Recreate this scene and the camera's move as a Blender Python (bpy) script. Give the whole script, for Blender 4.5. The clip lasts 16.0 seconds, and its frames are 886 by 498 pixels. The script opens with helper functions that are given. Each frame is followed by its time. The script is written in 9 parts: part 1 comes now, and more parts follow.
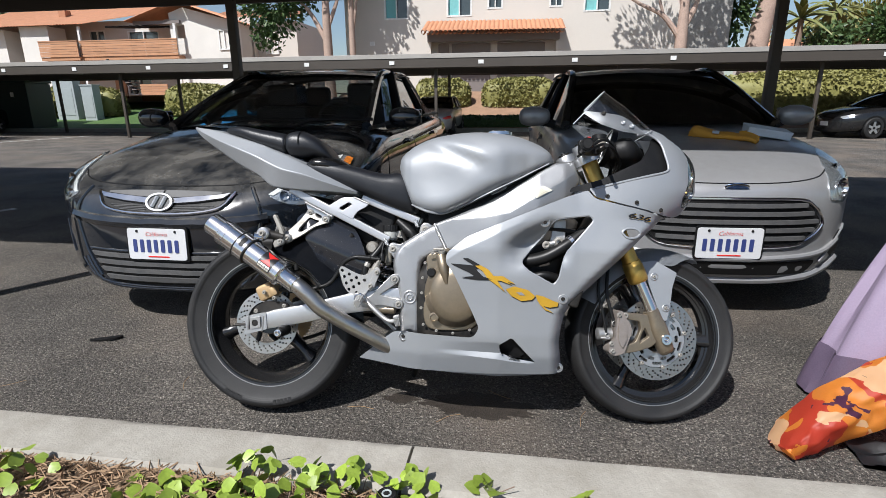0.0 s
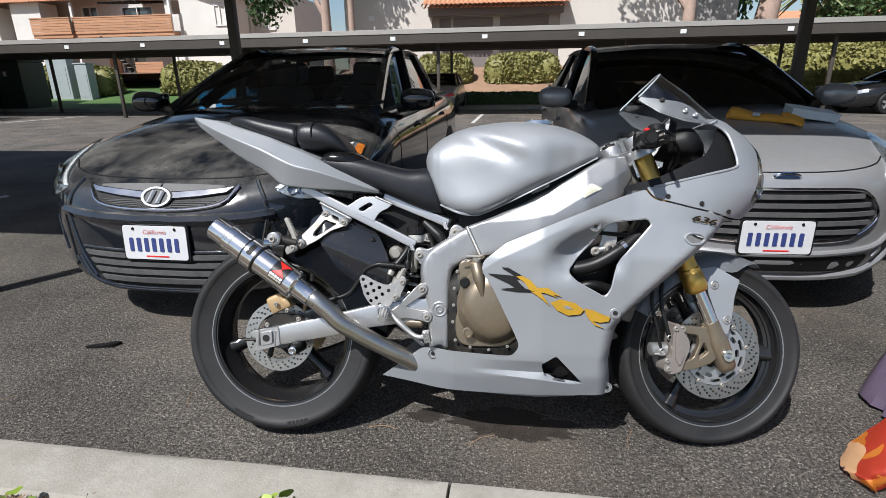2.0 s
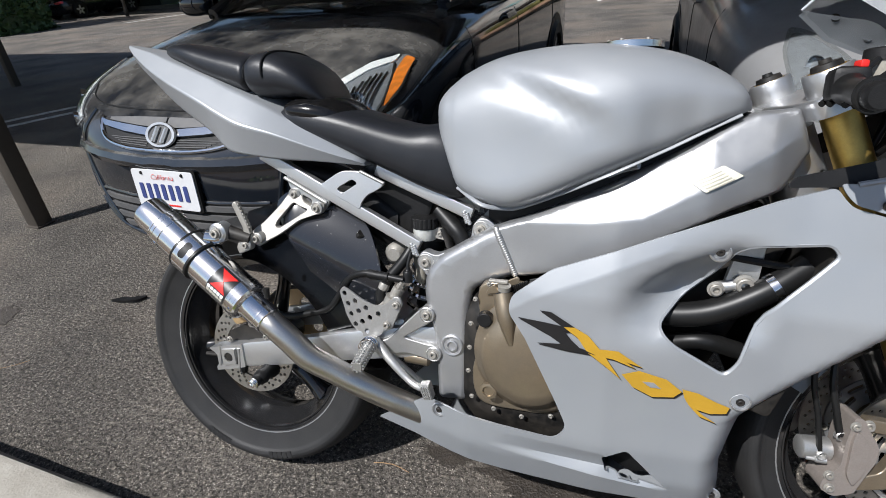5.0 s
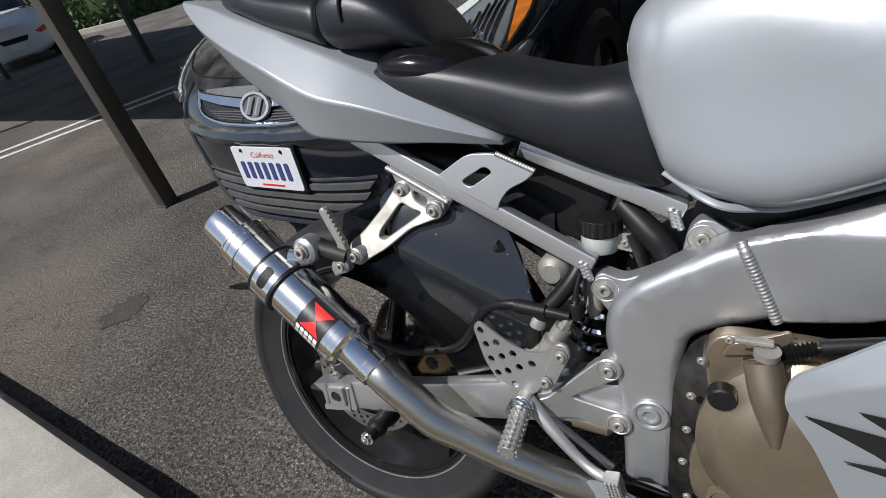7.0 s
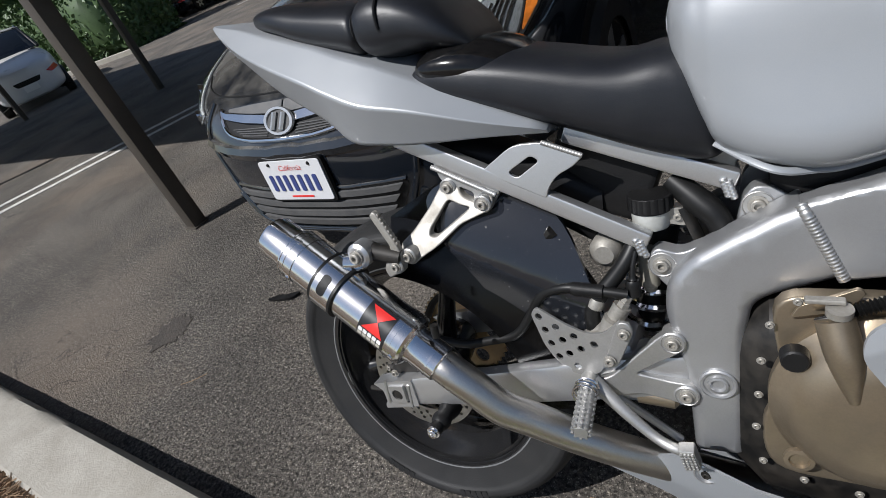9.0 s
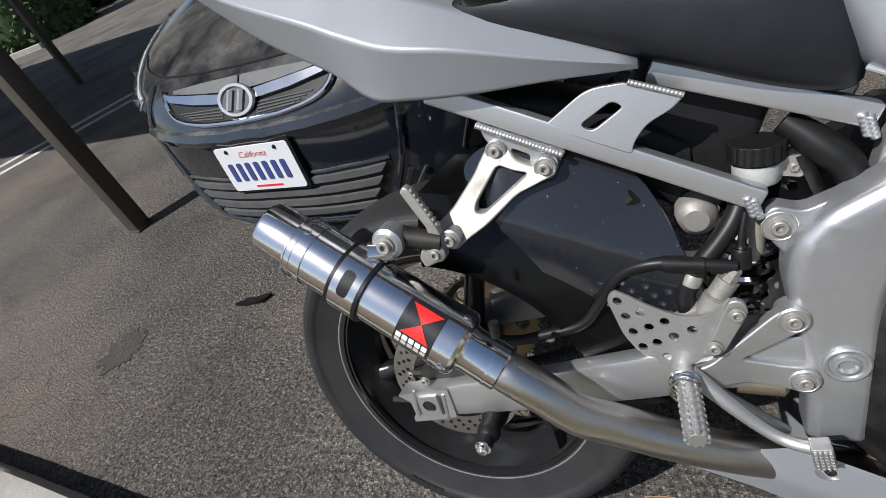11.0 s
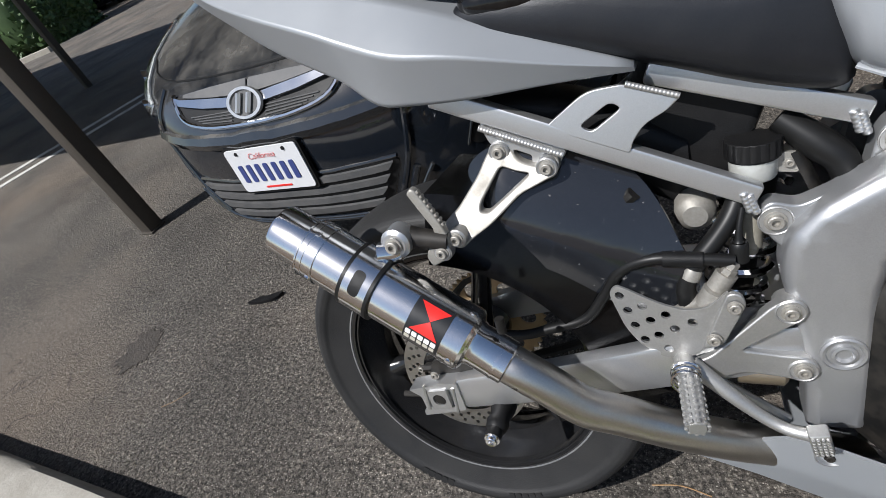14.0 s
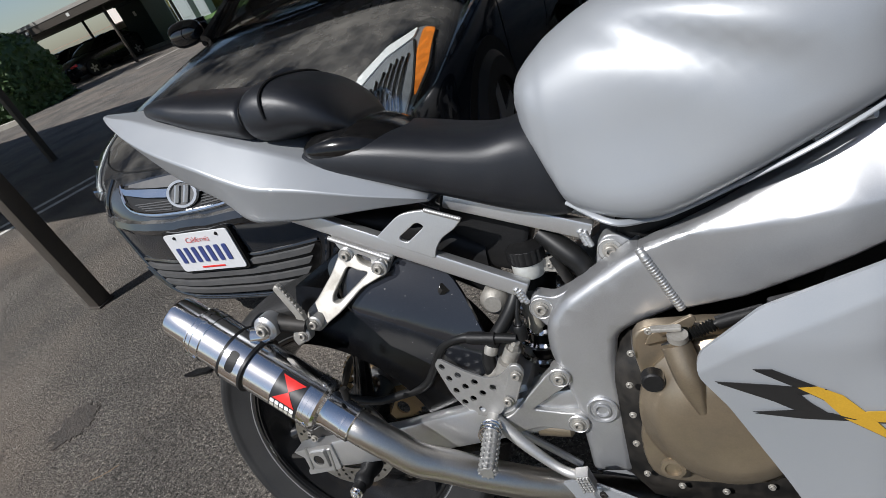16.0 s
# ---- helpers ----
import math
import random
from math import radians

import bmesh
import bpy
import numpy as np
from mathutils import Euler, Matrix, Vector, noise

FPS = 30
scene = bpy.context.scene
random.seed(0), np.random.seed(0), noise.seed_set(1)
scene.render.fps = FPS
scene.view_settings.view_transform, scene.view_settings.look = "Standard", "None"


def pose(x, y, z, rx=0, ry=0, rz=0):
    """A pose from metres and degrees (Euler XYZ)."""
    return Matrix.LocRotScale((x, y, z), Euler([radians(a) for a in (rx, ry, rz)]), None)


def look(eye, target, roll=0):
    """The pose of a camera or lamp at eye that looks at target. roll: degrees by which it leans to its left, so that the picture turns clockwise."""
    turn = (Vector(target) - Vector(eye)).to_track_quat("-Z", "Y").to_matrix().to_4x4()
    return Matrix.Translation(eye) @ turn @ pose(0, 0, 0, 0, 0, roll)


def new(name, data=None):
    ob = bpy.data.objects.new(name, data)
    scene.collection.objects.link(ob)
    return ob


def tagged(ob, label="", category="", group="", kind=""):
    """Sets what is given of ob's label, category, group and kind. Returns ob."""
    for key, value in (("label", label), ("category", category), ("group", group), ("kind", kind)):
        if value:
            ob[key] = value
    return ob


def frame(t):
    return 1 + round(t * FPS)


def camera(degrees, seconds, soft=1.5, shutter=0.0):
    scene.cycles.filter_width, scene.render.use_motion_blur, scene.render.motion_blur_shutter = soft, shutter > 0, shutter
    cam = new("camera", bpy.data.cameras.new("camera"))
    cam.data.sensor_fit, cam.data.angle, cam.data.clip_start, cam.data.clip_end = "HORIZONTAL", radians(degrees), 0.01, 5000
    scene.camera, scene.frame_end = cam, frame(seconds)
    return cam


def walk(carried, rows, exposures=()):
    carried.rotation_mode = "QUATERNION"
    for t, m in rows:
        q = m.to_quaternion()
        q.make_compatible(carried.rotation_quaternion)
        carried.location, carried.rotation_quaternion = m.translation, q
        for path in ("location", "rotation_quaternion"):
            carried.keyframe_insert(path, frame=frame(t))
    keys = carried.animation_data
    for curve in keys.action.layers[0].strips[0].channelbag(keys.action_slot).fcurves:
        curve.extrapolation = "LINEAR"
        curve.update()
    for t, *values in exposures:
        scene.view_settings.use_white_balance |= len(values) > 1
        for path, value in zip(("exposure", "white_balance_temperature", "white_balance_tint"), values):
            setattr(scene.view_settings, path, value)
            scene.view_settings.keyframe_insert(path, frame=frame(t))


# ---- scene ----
cam = camera(80.9, 16.0, soft=0.6)
METRES, EYE, TILT, LEAN, TURN = 2.1, 1.076, -15.6, 0.4, 0.0
ROWS = [
    (0.0, 0.0, 0.0, 0.0, 0.0, 0.0, -0.0),
    (0.5, -0.0038, 0.0103, 0.0022, 0.29, -0.05, -0.03),
    (1.0, -0.0114, 0.0316, 0.0075, 0.45, -0.17, 0.03),
    (1.5, -0.0189, 0.0609, 0.017, 0.38, -0.39, 0.17),
    (2.0, -0.0471, 0.0952, 0.0405, 0.05, -2.43, 0.37),
    (2.5, -0.0377, 0.1146, 0.0488, -0.61, -3.74, 1.37),
    (3.0, 0.0283, 0.1543, 0.0691, 3.04, -5.97, 2.63),
    (5.5, 0.0413, 0.4498, 0.1496, 16.06, -16.3, 1.02),
    (6.0, 0.0102, 0.5063, 0.1516, 20.45, -18.35, 3.36),
    (6.5, -0.0273, 0.5419, 0.1429, 23.51, -19.74, 5.09),
    (7.0, -0.0389, 0.5545, 0.1431, 24.23, -20.15, 6.6),
    (7.5, -0.041, 0.5552, 0.1471, 24.27, -20.33, 8.13),
    (8.0, -0.0448, 0.5528, 0.146, 24.63, -20.41, 8.61),
    (8.5, -0.0489, 0.5538, 0.1459, 24.82, -20.46, 9.31),
    (9.0, -0.0567, 0.5378, 0.1491, 24.15, -20.67, 12.5),
    (11.5, -0.1524, 0.5805, 0.1321, 16.85, -23.88, 13.85),
    (12.0, -0.1383, 0.5706, 0.1373, 17.0, -23.87, 13.65),
    (12.5, -0.1414, 0.5705, 0.1413, 17.16, -23.87, 14.03),
    (13.0, -0.1389, 0.5692, 0.1401, 17.4, -23.78, 14.57),
    (13.5, -0.1368, 0.5673, 0.1378, 17.63, -23.92, 14.97),
    (14.0, -0.1391, 0.5689, 0.1403, 17.73, -24.19, 15.5),
    (14.5, -0.1363, 0.5643, 0.1421, 17.77, -24.15, 15.91),
    (15.0, -0.1205, 0.5542, 0.1439, 17.69, -24.02, 16.44),
    (15.5, -0.0898, 0.5378, 0.1503, 17.47, -22.87, 16.53),
    (16.0, -0.0237, 0.5256, 0.1642, 14.62, -18.05, 15.2),
]
walk(cam, [(t, pose(0, 0, EYE, TILT, LEAN, TURN) @ pose(METRES * x, METRES * y, METRES * z, 90 + pitch, roll, yaw)) for t, x, y, z, yaw, pitch, roll in ROWS],
     [(0.0, 0.40, 6310, 10), (2.0, 0.40, 6310, 10), (3.2, 0.48, 6310, 10), (5.3, 0.42, 6310, 10), (6.0, 0.24, 6310, 10), (7.0, 0.13, 6310, 10), (9.2, 0.13, 6310, 10), (11.3, 0.31, 6310, 10), (15.0, 0.31, 6310, 10), (16.0, 0.17, 6310, 10)])

# ---------------------------------------------------------------- light
SUN_TO = Vector((0.62 * math.cos(radians(52)), 0.78 * math.cos(radians(52)), -math.sin(radians(52))))
world = bpy.data.worlds.new("World")
scene.world = world
world.use_nodes = True
wn = world.node_tree
sky = wn.nodes.new("ShaderNodeTexSky")
sky.sky_type = "NISHITA"
sky.sun_disc = False
sky.sun_elevation = radians(52)
sky.sun_rotation = radians(218.5)
wn.nodes["Background"].inputs["Strength"].default_value = 0.078
wn.links.new(sky.outputs["Color"], wn.nodes["Background"].inputs["Color"])
sun_data = bpy.data.lights.new("sun", "SUN")
sun_data.energy = 5.0
sun_data.angle = radians(0.5)
sun_data.color = (1.0, 0.975, 0.945)
sun = new("sun", sun_data)
sun.matrix_world = look((0, 0, 0), SUN_TO)

# ---------------------------------------------------------------- materials
MATS = {}


def material(name, color, rough=0.5, metal=0.0, vary=0.12, scale=8.0, fine=90.0, bump=0.0, bump_scale=200.0, coat=0.0,
             spec=0.5, dirt=None, dirt_amount=0.0, dirt_scale=3.0, per_object=0.0, rough_vary=0.08, settle=False):
    """A procedural surface: a base colour varied at two scales, optional dust or stains, and fine relief."""
    m = bpy.data.materials.new(name)
    m.use_nodes = True
    n, l = m.node_tree.nodes, m.node_tree.links
    b = n["Principled BSDF"]
    tc = n.new("ShaderNodeTexCoord")
    big, small = n.new("ShaderNodeTexNoise"), n.new("ShaderNodeTexNoise")
    big.inputs["Scale"].default_value, big.inputs["Detail"].default_value = scale, 5
    small.inputs["Scale"].default_value, small.inputs["Detail"].default_value = fine, 3
    for t in (big, small):
        l.new(tc.outputs["Object"], t.inputs["Vector"])
    add = n.new("ShaderNodeMath")
    add.operation = "ADD"
    l.new(big.outputs["Fac"], add.inputs[0])
    l.new(small.outputs["Fac"], add.inputs[1])
    ramp = n.new("ShaderNodeMapRange")
    ramp.inputs["From Min"].default_value, ramp.inputs["From Max"].default_value = 0.6, 1.4
    ramp.inputs["To Min"].default_value, ramp.inputs["To Max"].default_value = 1 - vary, 1 + vary
    l.new(add.outputs[0], ramp.inputs["Value"])
    mul = n.new("ShaderNodeVectorMath")
    mul.operation = "SCALE"
    mul.inputs[0].default_value = color
    l.new(ramp.outputs[0], mul.inputs["Scale"])
    out = mul.outputs[0]
    if per_object:
        info = n.new("ShaderNodeObjectInfo")
        pr = n.new("ShaderNodeMapRange")
        pr.inputs["To Min"].default_value, pr.inputs["To Max"].default_value = 1 - per_object, 1 + per_object
        l.new(info.outputs["Random"], pr.inputs["Value"])
        m2 = n.new("ShaderNodeVectorMath")
        m2.operation = "SCALE"
        l.new(out, m2.inputs[0])
        l.new(pr.outputs[0], m2.inputs["Scale"])
        out = m2.outputs[0]
    rough_out = None
    if dirt:
        dn = n.new("ShaderNodeTexNoise")
        dn.inputs["Scale"].default_value, dn.inputs["Detail"].default_value = dirt_scale, 8
        dn.inputs["Roughness"].default_value = 0.65
        l.new(tc.outputs["Object"], dn.inputs["Vector"])
        dr = n.new("ShaderNodeMapRange")
        dr.inputs["From Min"].default_value, dr.inputs["From Max"].default_value = 0.38, 0.68
        dr.inputs["To Max"].default_value = dirt_amount
        l.new(dn.outputs["Fac"], dr.inputs["Value"])
        if settle:
            # dust lies on what faces up
            geo, sep, up, both = n.new("ShaderNodeNewGeometry"), n.new("ShaderNodeSeparateXYZ"), n.new("ShaderNodeMapRange"), n.new("ShaderNodeMath")
            l.new(geo.outputs["Normal"], sep.inputs[0])
            up.inputs["From Min"].default_value, up.inputs["From Max"].default_value = 0.35, 0.9
            up.inputs["To Min"].default_value = 0.03
            l.new(sep.outputs["Z"], up.inputs["Value"])
            both.operation = "MULTIPLY"
            l.new(dr.outputs[0], both.inputs[0])
            l.new(up.outputs[0], both.inputs[1])
            dr = both
        mix = n.new("ShaderNodeMix")
        mix.data_type = "RGBA"
        mix.inputs["B"].default_value = (*dirt, 1)
        l.new(dr.outputs[0], mix.inputs["Factor"])
        l.new(out, mix.inputs["A"])
        out = mix.outputs["Result"]
        rr = n.new("ShaderNodeMapRange")
        rr.inputs["From Max"].default_value = 1.0
        rr.inputs["To Min"].default_value, rr.inputs["To Max"].default_value = rough, min(1, rough + 0.5)
        l.new(dr.outputs[0], rr.inputs["Value"])
        rough_out = rr.outputs[0]
    l.new(out, b.inputs["Base Color"])
    if rough_out is None:
        rr = n.new("ShaderNodeMapRange")
        rr.inputs["To Min"].default_value, rr.inputs["To Max"].default_value = max(0.02, rough - rough_vary), min(1, rough + rough_vary)
        l.new(big.outputs["Fac"], rr.inputs["Value"])
        rough_out = rr.outputs[0]
    l.new(rough_out, b.inputs["Roughness"])
    b.inputs["Metallic"].default_value = metal
    b.inputs["Specular IOR Level"].default_value = spec
    b.inputs["Coat Weight"].default_value = coat
    b.inputs["Coat Roughness"].default_value = 0.05
    if bump:
        bn = n.new("ShaderNodeTexNoise")
        bn.inputs["Scale"].default_value, bn.inputs["Detail"].default_value = bump_scale, 4
        l.new(tc.outputs["Object"], bn.inputs["Vector"])
        bp = n.new("ShaderNodeBump")
        bp.inputs["Strength"].default_value = bump
        bp.inputs["Distance"].default_value = 0.01
        l.new(bn.outputs["Fac"], bp.inputs["Height"])
        l.new(bp.outputs[0], b.inputs["Normal"])
    MATS[name] = m
    return m


def glass_material(name, tint, rough=0.02, mirror=0.06):
    """Thin automotive glass: clear film with a Fresnel gloss."""
    m = bpy.data.materials.new(name)
    m.use_nodes = True
    n, l = m.node_tree.nodes, m.node_tree.links
    for x in list(n):
        if x.type == "BSDF_PRINCIPLED":
            n.remove(x)
    tr, gl, mx, lw = (n.new("ShaderNodeBsdfTransparent"), n.new("ShaderNodeBsdfGlossy"), n.new("ShaderNodeMixShader"), n.new("ShaderNodeLayerWeight"))
    tr.inputs["Color"].default_value = (*tint, 1)
    gl.inputs["Roughness"].default_value = rough
    pw, ma = n.new("ShaderNodeMath"), n.new("ShaderNodeMath")
    pw.operation, pw.inputs[1].default_value = "POWER", 4.0
    ma.operation, ma.inputs[1].default_value, ma.inputs[2].default_value = "MULTIPLY_ADD", 0.75, mirror
    l.new(lw.outputs["Facing"], pw.inputs[0])
    l.new(pw.outputs[0], ma.inputs[0])
    l.new(ma.outputs[0], mx.inputs[0])
    l.new(tr.outputs[0], mx.inputs[1])
    l.new(gl.outputs[0], mx.inputs[2])
    l.new(mx.outputs[0], n["Material Output"].inputs["Surface"])
    MATS[name] = m
    return m


silver = material("silver_paint", (0.272, 0.287, 0.305), 0.37, 0.24, 0.035, 5, 900, 0.03, 2500, coat=0.22, dirt=(0.33, 0.33, 0.325), dirt_amount=0.22, dirt_scale=6)
alu = material("satin_aluminium", (0.56, 0.565, 0.572), 0.33, 0.85, 0.07, 9, 600, 0.03, 1500, dirt=(0.35, 0.34, 0.32), dirt_amount=0.2, dirt_scale=14)
frame_grey = material("frame_grey_metallic", (0.38, 0.384, 0.392), 0.37, 0.70, 0.22, 7, 1300, 0.05, 2200, dirt=(0.3, 0.29, 0.27), dirt_amount=0.15, dirt_scale=14)
cast = material("cast_aluminium", (0.46, 0.458, 0.45), 0.38, 0.8, 0.1, 20, 400, 0.08, 900, dirt=(0.25, 0.23, 0.2), dirt_amount=0.35, dirt_scale=18)
polished = material("polished_steel", (0.80, 0.80, 0.81), 0.13, 1.0, 0.04, 20, 300, dirt=(0.45, 0.41, 0.35), dirt_amount=0.12, dirt_scale=9)
brushed = material("brushed_steel", (0.56, 0.535, 0.50), 0.27, 1.0, 0.1, 14, 400, 0.05, 700, dirt=(0.28, 0.22, 0.15), dirt_amount=0.3, dirt_scale=8)
chrome = material("chrome", (0.75, 0.75, 0.76), 0.08, 1.0, 0.03, 10, 100)
black_paint = material("black_gloss", (0.005, 0.005, 0.0055), 0.12, 0.0, 0.2, 9, 200, spec=0.4, dirt=(0.05, 0.046, 0.042), dirt_amount=0.12, dirt_scale=90)
wheel_gloss = material("black_wheel_paint", (0.012, 0.012, 0.0127), 0.16, 0.0, 0.2, 9, 200, spec=0.65, dirt=(0.05, 0.047, 0.043), dirt_amount=0.08, dirt_scale=60)
black_plastic = material("black_plastic", (0.007, 0.007, 0.0074), 0.45, 0.0, 0.2, 12, 300, 0.1, 600, spec=0.25, dirt=(0.03, 0.028, 0.026), dirt_amount=0.12, dirt_scale=40)
rubber = material("tyre_rubber", (0.017, 0.017, 0.0175), 0.55, 0.0, 0.25, 16, 300, 0.1, 500, spec=0.32, dirt=(0.045, 0.042, 0.038), dirt_amount=0.2, dirt_scale=14)
hose_rubber = material("hose_rubber", (0.008, 0.008, 0.008), 0.42, 0.0, 0.2, 20, 300, spec=0.3)
leather = material("seat_vinyl", (0.010, 0.0112, 0.0145), 0.37, 0.0, 0.15, 10, 300, 0.08, 800, spec=0.45, dirt=(0.026, 0.025, 0.024), dirt_amount=0.12, dirt_scale=30)
gold = material("gold_anodised", (0.62, 0.40, 0.10), 0.32, 0.9, 0.08, 12, 300, dirt=(0.2, 0.14, 0.06), dirt_amount=0.3, dirt_scale=20)
bronze = material("engine_bronze", (0.30, 0.245, 0.175), 0.30, 0.75, 0.08, 10, 400, 0.04, 900, dirt=(0.10, 0.085, 0.07), dirt_amount=0.3, dirt_scale=18)
engine_dark = material("engine_dark", (0.008, 0.0078, 0.0075), 0.5, 0.3, 0.3, 20, 300, dirt=(0.09, 0.075, 0.06), dirt_amount=0.3, dirt_scale=30)
caliper_mat = material("caliper_coat", (0.30, 0.265, 0.24), 0.45, 0.5, 0.1, 30, 300, dirt=(0.15, 0.12, 0.1), dirt_amount=0.4, dirt_scale=30)
disc_steel = material("disc_steel", (0.50, 0.49, 0.47), 0.3, 1.0, 0.1, 12, 500, dirt=(0.3, 0.26, 0.2), dirt_amount=0.25, dirt_scale=12)
red = material("red_print", (0.62, 0.02, 0.015), 0.4, 0, 0.05)
white_print = material("white_print", (0.75, 0.75, 0.74), 0.45, 0, 0.05)
black_print = material("black_print", (0.012, 0.012, 0.013), 0.35, 0, 0.1)
gold_print = material("gold_print", (0.58, 0.34, 0.035), 0.35, 0.35, 0.1, 30, 600)
blue_print = material("navy_print", (0.03, 0.045, 0.16), 0.5, 0, 0.1)
sticker_mat = material("cream_sticker", (0.70, 0.68, 0.55), 0.5, 0, 0.06, 20, 200)
grey_print = material("grey_print", (0.44, 0.42, 0.35), 0.5)
screen_glass = glass_material("screen_acrylic", (0.94, 0.95, 0.955), 0.03, 0.12)
acrylic_edge = material("acrylic_edge", (0.40, 0.42, 0.44), 0.2, 0, 0.05)
plate_white = material("plate_white", (0.56, 0.565, 0.575), 0.45, 0, 0.05)
car_glass = glass_material("car_glass", (0.70, 0.73, 0.73), 0.02, 0.05)
dark_glass = glass_material("tinted_glass", (0.05, 0.055, 0.055))
lamp_glass = glass_material("lamp_glass", (0.86, 0.88, 0.88))
milky = material("milky_plastic", (0.26, 0.245, 0.205), 0.35, 0, 0.15, 20, 200, dirt=(0.10, 0.085, 0.06), dirt_amount=0.35, dirt_scale=40)
cast_dusty = material("dusty_cast_aluminium", (0.36, 0.345, 0.315), 0.45, 0.6, 0.15, 25, 300, 0.08, 700, dirt=(0.16, 0.14, 0.11), dirt_amount=0.4, dirt_scale=30)
pot_white = material("translucent_white_plastic", (0.42, 0.43, 0.41), 0.3, 0, 0.08, 25, 200, dirt=(0.2, 0.17, 0.12), dirt_amount=0.3, dirt_scale=40)
black_dusty = material("black_gloss_specked", (0.013, 0.0145, 0.018), 0.15, 0.0, 0.2, 9, 200, spec=0.75, dirt=(0.32, 0.30, 0.28), dirt_amount=0.55, dirt_scale=170)
for nd in black_dusty.node_tree.nodes:
    if nd.type == "MAP_RANGE" and abs(nd.inputs["From Max"].default_value - 0.68) < 1e-4:
        nd.inputs["From Min"].default_value, nd.inputs["From Max"].default_value = 0.655, 0.70
charcoal = material("charcoal_car_paint", (0.007, 0.0095, 0.014), 0.07, 0.0, 0.15, 4, 300, spec=0.7, coat=0.6, dirt=(0.21, 0.198, 0.176), dirt_amount=0.66, dirt_scale=3.6, settle=True)
white_silver = material("pale_silver_car_paint", (0.34, 0.342, 0.35), 0.3, 0.45, 0.06, 4, 400, coat=0.3, dirt=(0.26, 0.25, 0.235), dirt_amount=0.3, dirt_scale=7)
lamp_bowl = material("lamp_reflector", (0.60, 0.62, 0.65), 0.22, 0.7, 0.25, 60, 200, 0.3, 45)
slat_grey = material("grey_slat", (0.075, 0.076, 0.078), 0.45, 0, 0.15, 20, 200, dirt=(0.13, 0.12, 0.11), dirt_amount=0.3, dirt_scale=20)
amber = material("amber_plastic", (0.75, 0.22, 0.03), 0.25, 0, 0.08)
cabin = material("cabin_trim", (0.016, 0.0155, 0.0155), 0.7, 0, 0.15)
blue_car = material("blue_car_paint", (0.04, 0.30, 0.62), 0.3, 0.3, 0.06, coat=0.4)
black_car = material("black_car_paint", (0.012, 0.012, 0.013), 0.25, 0.1, 0.1, coat=0.5)
white_car = material("white_car_paint", (0.62, 0.63, 0.64), 0.3, 0, 0.05, coat=0.4)
grey_car = material("grey_car_paint", (0.32, 0.33, 0.34), 0.3, 0.4, 0.05, coat=0.4)
tail_red = material("tail_lamp_red", (0.45, 0.015, 0.01), 0.2, 0, 0.05, coat=0.5)
concrete = material("kerb_concrete", (0.335, 0.315, 0.275), 0.9, 0, 0.14, 2.5, 60, 0.22, 160, dirt=(0.215, 0.195, 0.16), dirt_amount=0.6, dirt_scale=7)
soil = material("planter_soil", (0.10, 0.07, 0.045), 0.95, 0, 0.5, 14, 120, 0.8, 60)
carport_paint = material("carport_brown_paint", (0.055, 0.046, 0.037), 0.55, 0, 0.12, 3, 60, 0.05, 100)
carport_sheet = material("carport_steel_sheet", (0.36, 0.34, 0.31), 0.5, 0.2, 0.1, 2, 40)
stucco = material("cream_stucco", (0.56, 0.52, 0.47), 0.9, 0, 0.05, 0.7, 25, 0.2, 60)
stucco_white = material("white_stucco", (0.64, 0.62, 0.58), 0.9, 0, 0.1, 0.9, 25, 0.3, 30)
taupe = material("taupe_trim", (0.18, 0.155, 0.145), 0.7, 0, 0.08)
roof_tile = material("terracotta_tile", (0.47, 0.22, 0.12), 0.8, 0, 0.2, 3, 40, per_object=0.22)
cedar = material("cedar_boards", (0.42, 0.22, 0.12), 0.7, 0, 0.14, 3, 60, per_object=0.12)
window_dark = material("window_pane", (0.05, 0.065, 0.07), 0.08, 0, 0.2, 1, 10, spec=0.8)
curtain_teal = material("teal_blind", (0.16, 0.42, 0.42), 0.6, 0, 0.1)
window_white = material("window_frame_white", (0.66, 0.66, 0.64), 0.5)
line_paint = material("line_paint", (0.62, 0.61, 0.58), 0.7, 0, 0.15, 6, 80, dirt=(0.12, 0.11, 0.1), dirt_amount=0.6, dirt_scale=14)
bark = material("bark", (0.20, 0.14, 0.105), 0.9, 0, 0.3, 3, 30, 0.5, 25)
bark_pale = material("pale_bark", (0.36, 0.26, 0.21), 0.85, 0, 0.25, 2, 20, 0.3, 20)
leaf_dark = material("tree_leaf", (0.045, 0.085, 0.022), 0.55, 0, 0.3, 2, 20, per_object=0.1)
leaf_hedge = material("hedge_leaf", (0.21, 0.20, 0.06), 0.6, 0, 0.3, 2, 20)
leaf_ivy = material("ground_cover_leaf", (0.24, 0.33, 0.045), 0.42, 0, 0.25, 20, 80, per_object=0.25)
leaf_yellow = material("palm_leaf", (0.15, 0.16, 0.05), 0.6, 0, 0.3, 2, 20)
lawn_mat = material("lawn", (0.055, 0.11, 0.024), 0.85, 0, 0.3, 1.2, 40, 0.6, 60)
mulch = material("bark_mulch", (0.26, 0.16, 0.10), 0.95, 0, 0.3, 2, 30, 0.5, 40)
dry_leaf = material("dry_leaf", (0.24, 0.15, 0.075), 0.8, 0, 0.2, 30, 80, per_object=0.3)
